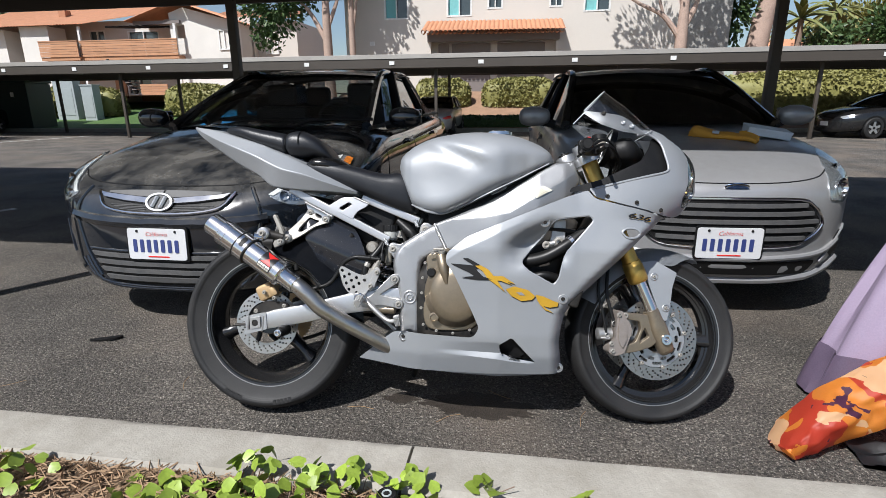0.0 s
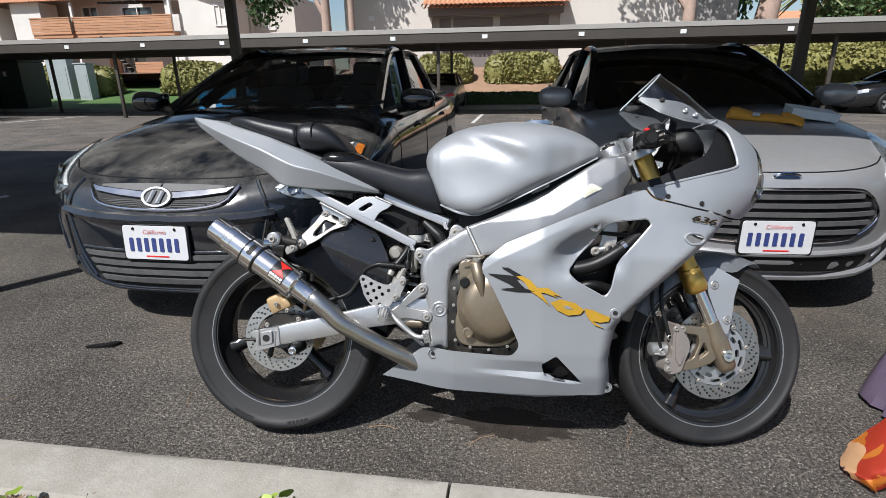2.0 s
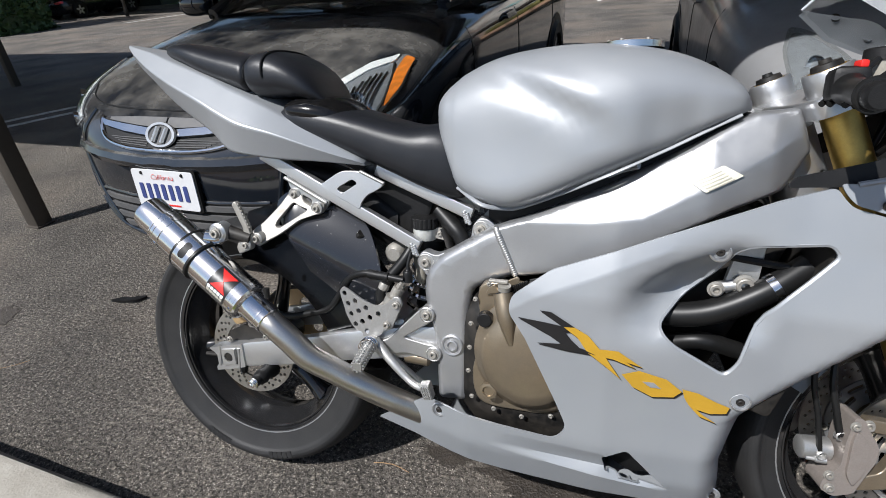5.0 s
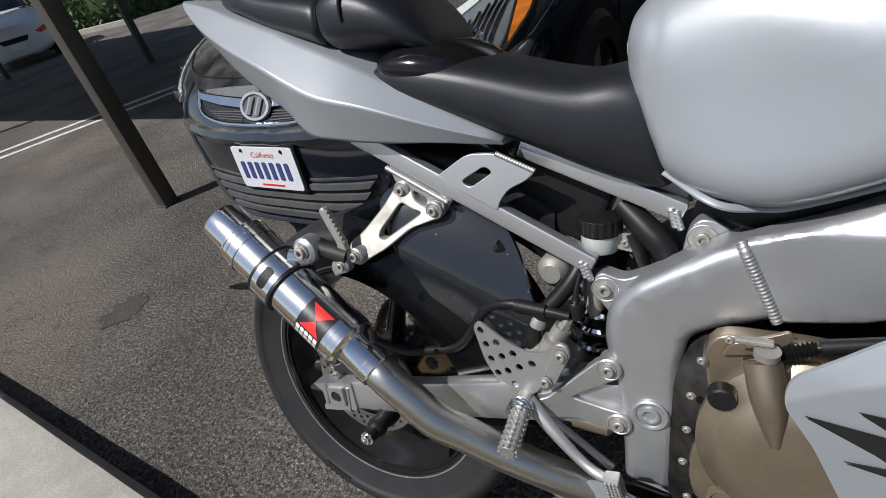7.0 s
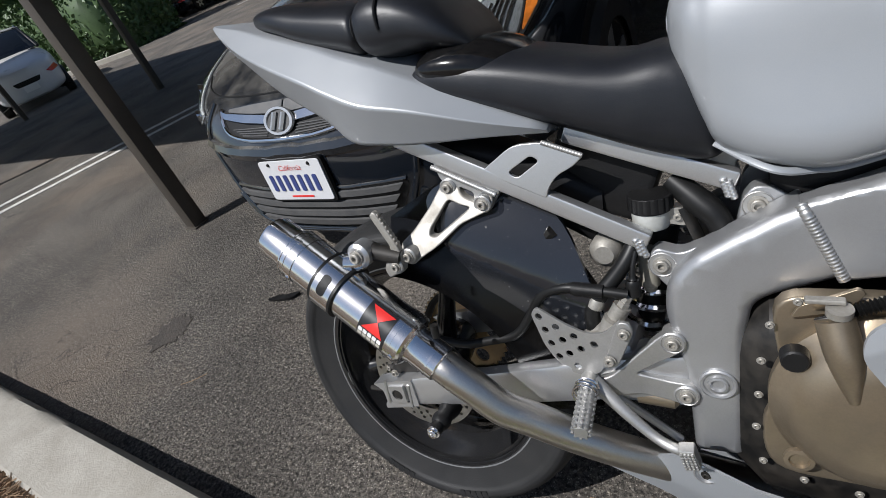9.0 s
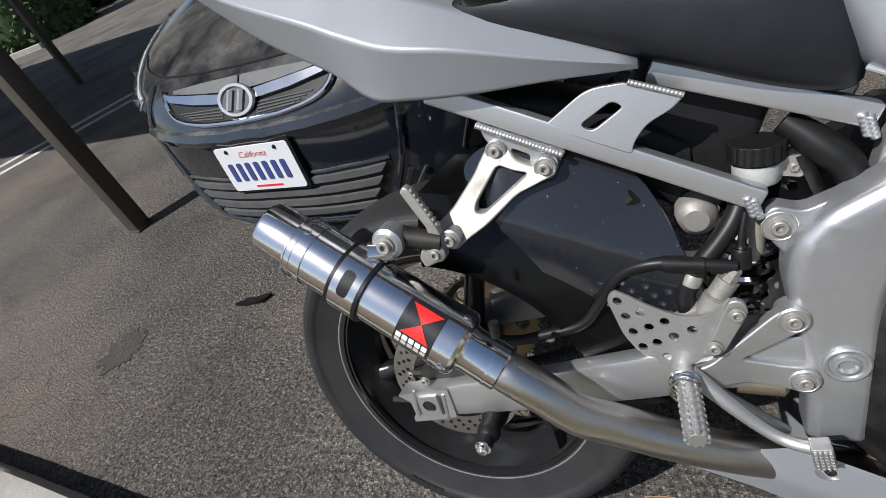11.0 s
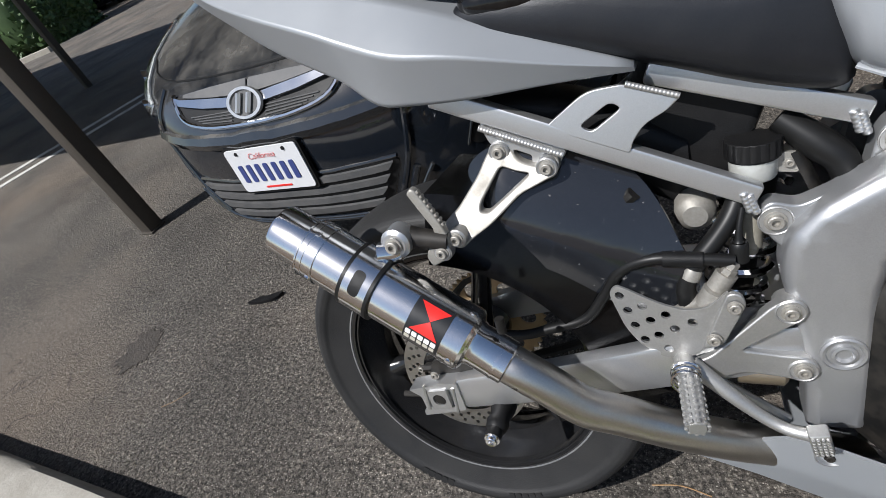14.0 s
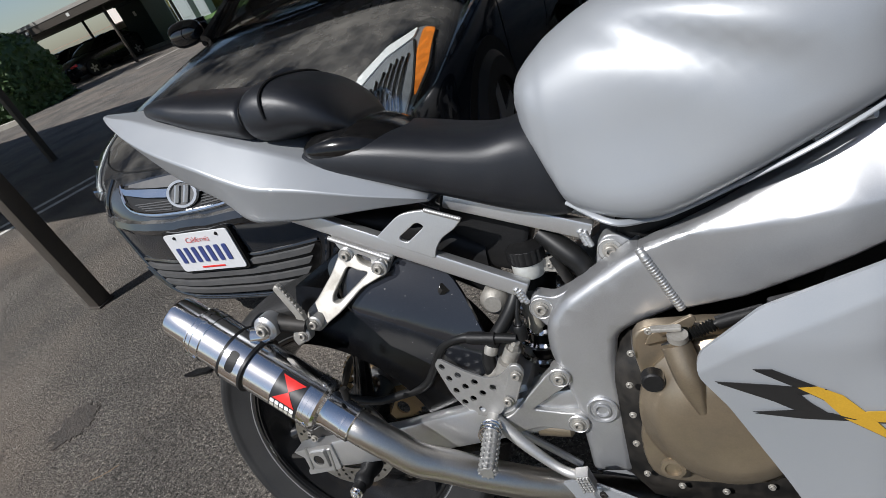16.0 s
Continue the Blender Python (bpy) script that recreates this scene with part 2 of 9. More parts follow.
cloth_purple = material("mauve_nylon", (0.27, 0.215, 0.30), 0.45, 0, 0.12, 6, 200, 0.08, 300)
cloth_black = material("black_nylon", (0.02, 0.02, 0.022), 0.5, 0, 0.2, 10, 200)
glove_mat = material("mustard_fleece", (0.52, 0.26, 0.03), 0.85, 0, 0.15, 20, 200, 0.4, 300)
paper_blue = material("pale_blue_card", (0.52, 0.58, 0.62), 0.6, 0, 0.04)
bin_green = material("dark_green_plastic", (0.02, 0.035, 0.03), 0.5, 0, 0.15)
utility_grey = material("utility_box_paint", (0.33, 0.37, 0.37), 0.6, 0, 0.08)


def asphalt_material():
    """Worn asphalt: dark binder, pale aggregate of two sizes, pits, broad fading, brown dust."""
    m = material("asphalt", (0.096, 0.085, 0.073), 0.92, 0, 0.40, 1.1, 45)
    n, l = m.node_tree.nodes, m.node_tree.links
    b = n["Principled BSDF"]
    tc = next(x for x in n if x.type == "TEX_COORD")
    colour = b.inputs["Base Color"].links[0].from_socket
    heights = []
    for scale, low, amount, tone in ((62, 0.70, 0.75, (0.23, 0.20, 0.165)), (120, 0.60, 0.85, (0.29, 0.26, 0.215)), (260, 0.70, 0.95, (0.48, 0.45, 0.39))):
        vor = n.new("ShaderNodeTexVoronoi")
        vor.inputs["Scale"].default_value = scale
        l.new(tc.outputs["Object"], vor.inputs["Vector"])
        sep = n.new("ShaderNodeSeparateColor")
        l.new(vor.outputs["Color"], sep.inputs[0])
        stone = n.new("ShaderNodeMapRange")
        stone.inputs["From Min"].default_value, stone.inputs["From Max"].default_value = low, 1.0
        stone.inputs["To Max"].default_value = amount
        l.new(sep.outputs[0], stone.inputs["Value"])
        edge = n.new("ShaderNodeMapRange")
        edge.inputs["From Min"].default_value, edge.inputs["From Max"].default_value = 0.55, 0.2
        l.new(vor.outputs["Distance"], edge.inputs["Value"])
        mul = n.new("ShaderNodeMath")
        mul.operation = "MULTIPLY"
        l.new(stone.outputs[0], mul.inputs[0])
        l.new(edge.outputs[0], mul.inputs[1])
        mix = n.new("ShaderNodeMix")
        mix.data_type = "RGBA"
        mix.inputs["B"].default_value = (*tone, 1)
        l.new(mul.outputs[0], mix.inputs["Factor"])
        l.new(colour, mix.inputs["A"])
        colour = mix.outputs["Result"]
        heights.append((mul.outputs[0], 40.0 / scale))
    # dark pits
    pit = n.new("ShaderNodeTexNoise")
    pit.inputs["Scale"].default_value, pit.inputs["Detail"].default_value = 95, 6
    pit.inputs["Roughness"].default_value = 0.7
    l.new(tc.outputs["Object"], pit.inputs["Vector"])
    pr = n.new("ShaderNodeMapRange")
    pr.inputs["From Min"].default_value, pr.inputs["From Max"].default_value = 0.40, 0.57
    pr.inputs["To Min"].default_value, pr.inputs["To Max"].default_value = 0.28, 1.38
    l.new(pit.outputs["Fac"], pr.inputs["Value"])
    big = n.new("ShaderNodeTexNoise")
    big.inputs["Scale"].default_value, big.inputs["Detail"].default_value = 1.5, 7
    l.new(tc.outputs["Object"], big.inputs["Vector"])
    br = n.new("ShaderNodeMapRange")
    br.inputs["From Min"].default_value, br.inputs["From Max"].default_value = 0.3, 0.7
    br.inputs["To Min"].default_value, br.inputs["To Max"].default_value = 0.66, 1.45
    l.new(big.outputs["Fac"], br.inputs["Value"])
    both = n.new("ShaderNodeMath")
    both.operation = "MULTIPLY"
    l.new(pr.outputs[0], both.inputs[0])
    l.new(br.outputs[0], both.inputs[1])
    sc = n.new("ShaderNodeVectorMath")
    sc.operation = "SCALE"
    l.new(colour, sc.inputs[0])
    l.new(both.outputs[0], sc.inputs["Scale"])
    # tan dust in wide drifts
    dust = n.new("ShaderNodeTexNoise")
    dust.inputs["Scale"].default_value, dust.inputs["Detail"].default_value = 0.9, 8
    l.new(tc.outputs["Object"], dust.inputs["Vector"])
    dr = n.new("ShaderNodeMapRange")
    dr.inputs["From Min"].default_value, dr.inputs["From Max"].default_value = 0.48, 0.72
    dr.inputs["To Max"].default_value = 0.75
    l.new(dust.outputs["Fac"], dr.inputs["Value"])
    dm = n.new("ShaderNodeMix")
    dm.data_type = "RGBA"
    dm.inputs["B"].default_value = (0.205, 0.163, 0.126, 1)
    l.new(dr.outputs[0], dm.inputs["Factor"])
    l.new(sc.outputs[0], dm.inputs["A"])
    # fine cracks, here and there
    wob = n.new("ShaderNodeTexNoise")
    wob.inputs["Scale"].default_value, wob.inputs["Detail"].default_value = 7, 6
    l.new(tc.outputs["Object"], wob.inputs["Vector"])
    shift = n.new("ShaderNodeVectorMath")
    shift.operation = "MULTIPLY_ADD"
    shift.inputs[1].default_value = (0.22, 0.22, 0.0)
    l.new(wob.outputs["Color"], shift.inputs[0])
    l.new(tc.outputs["Object"], shift.inputs[2])
    colour = dm.outputs["Result"]
    for scale, wide, dark in ((1.9, 0.009, 0.6), (5.5, 0.016, 0.5)):
        crack = n.new("ShaderNodeTexVoronoi")
        crack.feature = "DISTANCE_TO_EDGE"
        crack.inputs["Scale"].default_value = scale
        l.new(shift.outputs[0], crack.inputs["Vector"])
        ln = n.new("ShaderNodeMapRange")
        ln.inputs["From Min"].default_value, ln.inputs["From Max"].default_value = wide, 0.0
        ln.inputs["To Max"].default_value = dark
        l.new(crack.outputs["Distance"], ln.inputs["Value"])
        where = n.new("ShaderNodeTexNoise")
        where.inputs["Scale"].default_value, where.inputs["Detail"].default_value = 1.7 * scale ** 0.5, 4
        l.new(tc.outputs["Object"], where.inputs["Vector"])
        wr = n.new("ShaderNodeMapRange")
        wr.inputs["From Min"].default_value, wr.inputs["From Max"].default_value = 0.46, 0.54
        l.new(where.outputs["Fac"], wr.inputs["Value"])
        cm = n.new("ShaderNodeMath")
        cm.operation = "MULTIPLY"
        l.new(ln.outputs[0], cm.inputs[0])
        l.new(wr.outputs[0], cm.inputs[1])
        cx = n.new("ShaderNodeMix")
        cx.data_type = "RGBA"
        cx.inputs["B"].default_value = (0.018, 0.015, 0.012, 1)
        l.new(cm.outputs[0], cx.inputs["Factor"])
        l.new(colour, cx.inputs["A"])
        colour = cx.outputs["Result"]
    l.new(colour, b.inputs["Base Color"])
    h = pit.outputs["Fac"]
    for sock, w in heights:
        ma = n.new("ShaderNodeMath")
        ma.operation = "MULTIPLY_ADD"
        ma.inputs[1].default_value = w
        l.new(sock, ma.inputs[0])
        l.new(h, ma.inputs[2])
        h = ma.outputs[0]
    bp = n.new("ShaderNodeBump")
    bp.inputs["Strength"].default_value, bp.inputs["Distance"].default_value = 1.0, 0.018
    l.new(h, bp.inputs["Height"])
    l.new(bp.outputs[0], b.inputs["Normal"])
    return m


asphalt = asphalt_material()
faded_stain = material("faded_oil_spot", (0.045, 0.038, 0.032), 0.85, 0, 0.6, 30, 150, 0.6, 120)
stain_mat = material("oil_stain", (0.030, 0.024, 0.019), 0.55, 0, 0.6, 26, 190, 0.5, 160)

# ---------------------------------------------------------------- mesh helpers
def finish(name, bm, mat, parent=None, label="", smooth=True, angle=38):
    """Links a bmesh as one mesh object."""
    me = bpy.data.meshes.new(name)
    bmesh.ops.recalc_face_normals(bm, faces=bm.faces)
    flat = bm.faces.layers.int.get("plate") is not None
    bm.to_mesh(me)
    bm.free()
    if smooth:
        me.shade_smooth()
        me.set_sharp_from_angle(angle=radians(angle))
    me.materials.append(mat)
    ob = new(name, me)
    if flat and smooth:
        wn = ob.modifiers.new("flat_faces", "WEIGHTED_NORMAL")
        wn.keep_sharp, wn.weight = True, 80
    if parent:
        ob.parent = parent
    if label:
        ob["label"] = label
    return ob


def part(name, bm, mat, parent, label="", smooth=True, angle=38):
    return finish(name, bm, mat, parent, label, smooth, angle)


def again(ob, m, parent=None):
    """Another object on the same mesh, at the pose m, under the same parent."""
    o = bpy.data.objects.new(ob.name, ob.data)
    scene.collection.objects.link(o)
    o.parent = parent or ob.parent
    o.matrix_basis = m
    if "label" in ob:
        o["label"] = ob["label"]
    return o


def thing(name, m, label, category, group="", kind=""):
    ob = new(name)
    ob.matrix_basis = m
    ob.empty_display_size = 0.1
    return tagged(ob, label, category, group, kind)


def spline(pts, sub=6, closed=False):
    """Catmull-Rom points through pts (tuples of any length)."""
    P = [np.array(p, float) for p in pts]
    n, out = len(P), []
    last = n if closed else n - 1
    for i in range(last):
        p0 = P[(i - 1) % n] if closed or i > 0 else 2 * P[0] - P[1]
        p1, p2 = P[i], P[(i + 1) % n]
        p3 = P[(i + 2) % n] if closed or i < n - 2 else 2 * P[-1] - P[-2]
        for k in range(sub):
            t = k / sub
            out.append(0.5 * (2 * p1 + (p2 - p0) * t + (2 * p0 - 5 * p1 + 4 * p2 - p3) * t * t + (3 * p1 - p0 - 3 * p2 + p3) * t ** 3))
    if not closed:
        out.append(P[-1])
    return out


def rounded(pts, r=0.01, seg=4):
    """A polygon with its corners rounded."""
    out, n = [], len(pts)
    for i in range(n):
        a, b, c = (Vector(pts[(i + k) % n][:2]) for k in (-1, 0, 1))
        rr = pts[i][2] if len(pts[i]) > 2 else r
        u, v = a - b, c - b
        d = min(rr, 0.45 * u.length, 0.45 * v.length)
        p, q = b + u.normalized() * d, b + v.normalized() * d
        for k in range(seg + 1):
            t = k / seg
            out.append(tuple((1 - t) ** 2 * p + 2 * t * (1 - t) * b + t * t * q))
    return out


def circle2(cx, cy, r, n=20, ry=None):
    return [(cx + r * math.cos(2 * math.pi * k / n), cy + (ry or r) * math.sin(2 * math.pi * k / n)) for k in range(n)]


def inside(p, poly):
    x, y, c, n = p[0], p[1], False, len(poly)
    for i in range(n):
        (x1, y1), (x2, y2) = poly[i][:2], poly[i - 1][:2]
        if (y1 > y) != (y2 > y) and x < (x2 - x1) * (y - y1) / (y2 - y1) + x1:
            c = not c
    return c


def shrunk(lp, d):
    """A closed loop moved to its left by d, with mitred corners."""
    n, out = len(lp), []
    for i in range(n):
        a, b, c = Vector(lp[i - 1]), Vector(lp[i]), Vector(lp[(i + 1) % n])
        u, v = (b - a), (c - b)
        if u.length < 1e-7 or v.length < 1e-7:
            u = v = (c - a)
        u, v = u.normalized(), v.normalized()
        m = Vector((-u.y - v.y, u.x + v.x))
        m = m.normalized() if m.length > 1e-6 else Vector((-u.y, u.x))
        out.append(tuple(b + m * d / max(0.6, m.dot(Vector((-u.y, u.x))))))
    return out


def area(lp):
    return 0.5 * sum(p[0] * q[1] - q[0] * p[1] for p, q in zip(lp, lp[1:] + lp[:1]))


def rimmed(loops, place, thick, r):
    """A flat plate with holes whose front rims are rounded by the radius r; None where a loop is too tight."""
    from mathutils.geometry import delaunay_2d_cdt
    loops = [[p for p, q in zip(lp, lp[1:] + lp[:1]) if math.dist(p, q) > 1e-6] for lp in loops]
    loops = [lp if (area(lp) > 0) == (k == 0) else lp[::-1] for k, lp in enumerate(loops)]
    r = min(r, 0.6 * thick)
    stages = [(r, 0.0), (0.5 * r, 0.13 * r), (0.13 * r, 0.5 * r), (0.0, r)]
    bm = bmesh.new()
    bm.faces.layers.int.new("plate")

    def cap(depth, inset, flip):
        vs, es, owner = [], [], []
        for lp in loops:
            i0 = len(vs)
            q = shrunk(lp, inset) if inset else lp
            vs += [Vector(p) for p in q]
            es += [(i0 + k, i0 + (k + 1) % len(q)) for k in range(len(q))]
        v2, _, fs, *_ = delaunay_2d_cdt(vs, es, [], 0, 1e-7)
        if len(v2) != len(vs):
            return None
        ob = [bm.verts.new(place(v[0], v[1], depth)) for v in vs]
        rings, i0 = [], 0
        for lp in loops:
            rings.append(ob[i0:i0 + len(lp)])
            i0 += len(lp)
        edge = [[tuple(v) for v in vs[sum(len(x) for x in loops[:k]):sum(len(x) for x in loops[:k + 1])]] for k in range(len(loops))]
        for f in fs:
            c = (sum(vs[i][0] for i in f) / len(f), sum(vs[i][1] for i in f) / len(f))
            if inside(c, edge[0]) and not any(inside(c, h) for h in edge[1:]):
                bm.faces.new([ob[i] for i in (f[::-1] if flip else f)])
        return rings
    rows = [cap(0.0, r, False)]
    if rows[0] is None:
        bm.free()
        return None
    for inset, depth in stages[1:]:
        rows.append([[bm.verts.new(place(p[0], p[1], depth)) for p in (shrunk(lp, inset) if inset else lp)] for lp in loops])
    rows.append(cap(thick, 0.0, True))
    if rows[-1] is None:
        bm.free()
        return None
    for a, b in zip(rows, rows[1:]):
        for s, t in zip(a, b):
            for k in range(len(s)):
                bm.faces.new((s[k], s[(k + 1) % len(s)], t[(k + 1) % len(s)], t[k]))
    bmesh.ops.recalc_face_normals(bm, faces=bm.faces)
    return bm


def sheet(outline, place, thick=0.004, holes=(), step=0.03, bevel=0.0, roll=None, lines=()):
    """A plate cut to an outline with holes in the plane (a, b), bent by place(a, b, depth) and given thickness.

    roll=(width, drop, keep) turns the front edge down where keep(a, b) holds; lines are creases that the mesh follows."""
    from mathutils.geometry import delaunay_2d_cdt
    loops = [[tuple(p[:2]) for p in outline]] + [[tuple(p[:2]) for p in h] for h in holes]
    if step:
        dense = []
        for lp in loops:
            out = []
            for p, q in zip(lp, lp[1:] + lp[:1]):
                k = max(1, int(math.dist(p, q) / step))
                out += [(p[0] + (q[0] - p[0]) * i / k, p[1] + (q[1] - p[1]) * i / k) for i in range(k)]
            dense.append(out)
        loops = dense
    verts, edges = [], []
    for lp in loops:
        i0 = len(verts)
        verts += [Vector(p) for p in lp]
        edges += [(i0 + k, i0 + (k + 1) % len(lp)) for k in range(len(lp))]
    a0, a1 = min(p[0] for p in loops[0]), max(p[0] for p in loops[0])
    b0, b1 = min(p[1] for p in loops[0]), max(p[1] for p in loops[0])
    sink, near = (lambda p: 0.0), (lambda p: False)
    if roll:
        wide, drop, keep = roll
        segs = [(Vector(p), Vector(q)) for p, q in zip(loops[0], loops[0][1:] + loops[0][:1]) if keep((p[0] + q[0]) / 2, (p[1] + q[1]) / 2)]

        def gap(p):
            p, best = Vector(p), 9.0
            for u, v in segs:
                w = v - u
                k = max(0.0, min(1.0, (p - u).dot(w) / max(w.length_squared, 1e-12)))
                best = min(best, (u + w * k - p).length)
            return best

        sink = lambda p: drop * max(0.0, 1 - gap(p) / wide) ** 1.7
        near = lambda p: gap(p) < 1.3 * wide
        lp = loops[0] if area(loops[0]) > 0 else loops[0][::-1]
        for d in (0.25 * wide, 0.55 * wide, wide):
            ring = [p for p in shrunk(lp, d) if inside(p, loops[0]) and gap(p) > 0.8 * d]
            verts += [Vector(p) for p in ring]
    beside = lambda p: any(ln[0][0] - 0.005 < p[0] < ln[-1][0] + 0.005 and abs(interp(ln, p[0]) - p[1]) < 0.009 for ln in lines)
    for ln in [[(a, b + off) for a, b in ln] for ln in lines for off in (-0.004, 0.0, 0.004)]:
        i0, dense = len(verts), []
        for p, q in zip(ln, ln[1:]):
            k = max(1, int(math.dist(p, q) / (step or 0.02)))
            dense += [(p[0] + (q[0] - p[0]) * i / k, p[1] + (q[1] - p[1]) * i / k) for i in range(k)]
        verts += [Vector(p) for p in dense + [ln[-1]]]
        edges += [(i0 + k, i0 + k + 1) for k in range(len(dense))]
    if step:
        na, nb = max(1, int((a1 - a0) / step)), max(1, int((b1 - b0) / step))
        for i in range(1, na):
            for j in range(1, nb):
                p = (a0 + (a1 - a0) * (i + 0.25 * (j % 2)) / na, b0 + (b1 - b0) * j / nb)
                if inside(p, loops[0]) and not near(p) and not beside(p) and not any(inside(p, h) for h in loops[1:]):
                    verts.append(Vector(p))
    v2, _, faces, *_ = delaunay_2d_cdt(verts, edges, [], 0, 1e-5)
    if bevel and not step:
        plain = rimmed(loops, place, thick, bevel)
        if plain:
            return plain
    bm = bmesh.new()
    bm.faces.layers.int.new("plate")
    top = [bm.verts.new(place(v[0], v[1], sink(v[:2]))) for v in v2]
    bot = [bm.verts.new(place(v[0], v[1], thick)) for v in v2]
    for f in faces:
        c = (sum(v2[i][0] for i in f) / len(f), sum(v2[i][1] for i in f) / len(f))
        if inside(c, loops[0]) and not any(inside(c, h) for h in loops[1:]):
            try:
                bm.faces.new([top[i] for i in f])
                bm.faces.new([bot[i] for i in reversed(f)])
            except ValueError:
                pass
    tops = set(top)
    rim = [e for e in bm.edges if len(e.link_faces) == 1 and e.verts[0] in tops]
    pair = dict(zip(top, bot))
    for e in rim:
        a, b = e.verts
        try:
            bm.faces.new((a, b, pair[b], pair[a]))
        except ValueError:
            pass
    bmesh.ops.delete(bm, geom=[v for v in bm.verts if not v.link_faces], context="VERTS")
    bmesh.ops.recalc_face_normals(bm, faces=bm.faces)
    if bevel:
        es = [e for e in rim if e.is_valid]
        bmesh.ops.bevel(bm, geom=es, offset=bevel, segments=2, affect="EDGES", profile=0.6, clamp_overlap=True)
    return bm


def tube(pts, r=0.01, seg=10, sub=5, cap=True, flat=1.0):
    """A round bar through points; r a number or one for each point."""
    rs = r if isinstance(r, (list, tuple)) else [r] * len(pts)
    Q = spline([(*p, q) for p, q in zip(pts, rs)], sub) if len(pts) > 2 else [np.array((*p, q)) for p, q in zip(pts, rs)]
    bm = bmesh.new()
    rings, up = [], None
    for i, q in enumerate(Q):
        a, b = Vector(Q[max(i - 1, 0)][:3]), Vector(Q[min(i + 1, len(Q) - 1)][:3])
        d = (b - a).normalized()
        if up is None:
            up = d.orthogonal().normalized()
        up = (up - d * up.dot(d)).normalized()
        sd = d.cross(up)
        c = Vector(q[:3])
        rings.append([bm.verts.new(c + float(q[3]) * (math.cos(2 * math.pi * k / seg) * up + flat * math.sin(2 * math.pi * k / seg) * sd)) for k in range(seg)])
    for s, t in zip(rings, rings[1:]):
        for k in range(seg):
            bm.faces.new((s[k], s[(k + 1) % seg], t[(k + 1) % seg], t[k]))
    if cap:
        bm.faces.new(rings[0][::-1])
        bm.faces.new(rings[-1])
    return bm


def lathe(profile, seg=32, m=None, closed=False):
    """A turned body: profile of (along, radius) round the local Y axis, then the pose m."""
    bm = bmesh.new()
    rings = []
    for a, r in profile:
        if r < 1e-6:
            rings.append([bm.verts.new((0, a, 0))])
        else:
            rings.append([bm.verts.new((r * math.cos(2 * math.pi * k / seg), a, r * math.sin(2 * math.pi * k / seg))) for k in range(seg)])
    pairs = list(zip(rings, rings[1:])) + ([(rings[-1], rings[0])] if closed else [])
    for s, t in pairs:
        for k in range(seg):
            q = [s[k % len(s)], s[(k + 1) % len(s)], t[(k + 1) % len(t)], t[k % len(t)]]
            q = list(dict.fromkeys(q))
            if len(q) > 2:
                bm.faces.new(q)
    if m is not None:
        bmesh.ops.transform(bm, matrix=m, verts=bm.verts)
    return bm


def along(a, b):
    """A pose whose Y axis runs from a to b."""
    d = Vector(b) - Vector(a)
    return Matrix.Translation(a) @ Vector((0, 1, 0)).rotation_difference(d).to_matrix().to_4x4()


def box(sx, sy, sz, bevel=0.0, m=None, seg=2):
    """A block on its base centre."""
    bm = bmesh.new()
    if bevel:
        bm.faces.layers.int.new("plate")
    bmesh.ops.create_cube(bm, size=1)
    bmesh.ops.transform(bm, matrix=Matrix.Translation((0, 0, sz / 2)) @ Matrix.Diagonal((sx, sy, sz, 1)), verts=bm.verts)
    if bevel:
        bmesh.ops.bevel(bm, geom=bm.edges[:], offset=bevel, segments=seg, affect="EDGES", profile=0.5)
    if m is not None:
        bmesh.ops.transform(bm, matrix=m, verts=bm.verts)
    return bm


def prism(pts, y0, y1, bevel=0.0, holes=(), m=None):
    """A plate in the XZ plane from y0 to y1 with softened rims."""
    return sheet(pts, lambda a, b, d: (a, y0 + d, b), y1 - y0, holes, 0, bevel)


def skin(sections, sub=4, ends=True, sub_ring=1):
    """A body skinned over half sections (x, [(y, z), ...] from the top centre to the bottom centre), mirrored in y."""
    rows = [np.array([(x, *p) for p in half], float).ravel() for x, half in sections]
    rows = spline(rows, sub) if sub > 1 else rows
    bm = bmesh.new()
    rings = []
    for row in rows:
        half = row.reshape(-1, 3)
        if sub_ring > 1:
            full = [tuple(p) for p in half] + [(p[0], -p[1], p[2]) for p in half[-2:0:-1]]
            full = [tuple(p) for p in spline(full, sub_ring, True)]
        else:
            full = [tuple(p) for p in half] + [(p[0], -p[1], p[2]) for p in half[-2:0:-1]]
        rings.append([bm.verts.new(p) for p in full])
    n = len(rings[0])
    for s, t in zip(rings, rings[1:]):
        for k in range(n):
            bm.faces.new((s[k], s[(k + 1) % n], t[(k + 1) % n], t[k]))
    if ends:
        bm.faces.new(rings[0][::-1])
        bm.faces.new(rings[-1])
    return bm


def oval(w, z0, z1, n=4.0, k=24, flat=0.0):
    """Half of a superelliptic section, top centre to bottom centre, on the side of -y."""
    out = []
    for i in range(k + 1):
        t = math.pi / 2 - math.pi * i / k
        c, s = abs(math.cos(t)) ** (2 / n), math.copysign(abs(math.sin(t)) ** (2 / n), math.sin(t))
        out.append((-w * c, (z0 + z1) / 2 + (z1 - z0) / 2 * s))
    return out


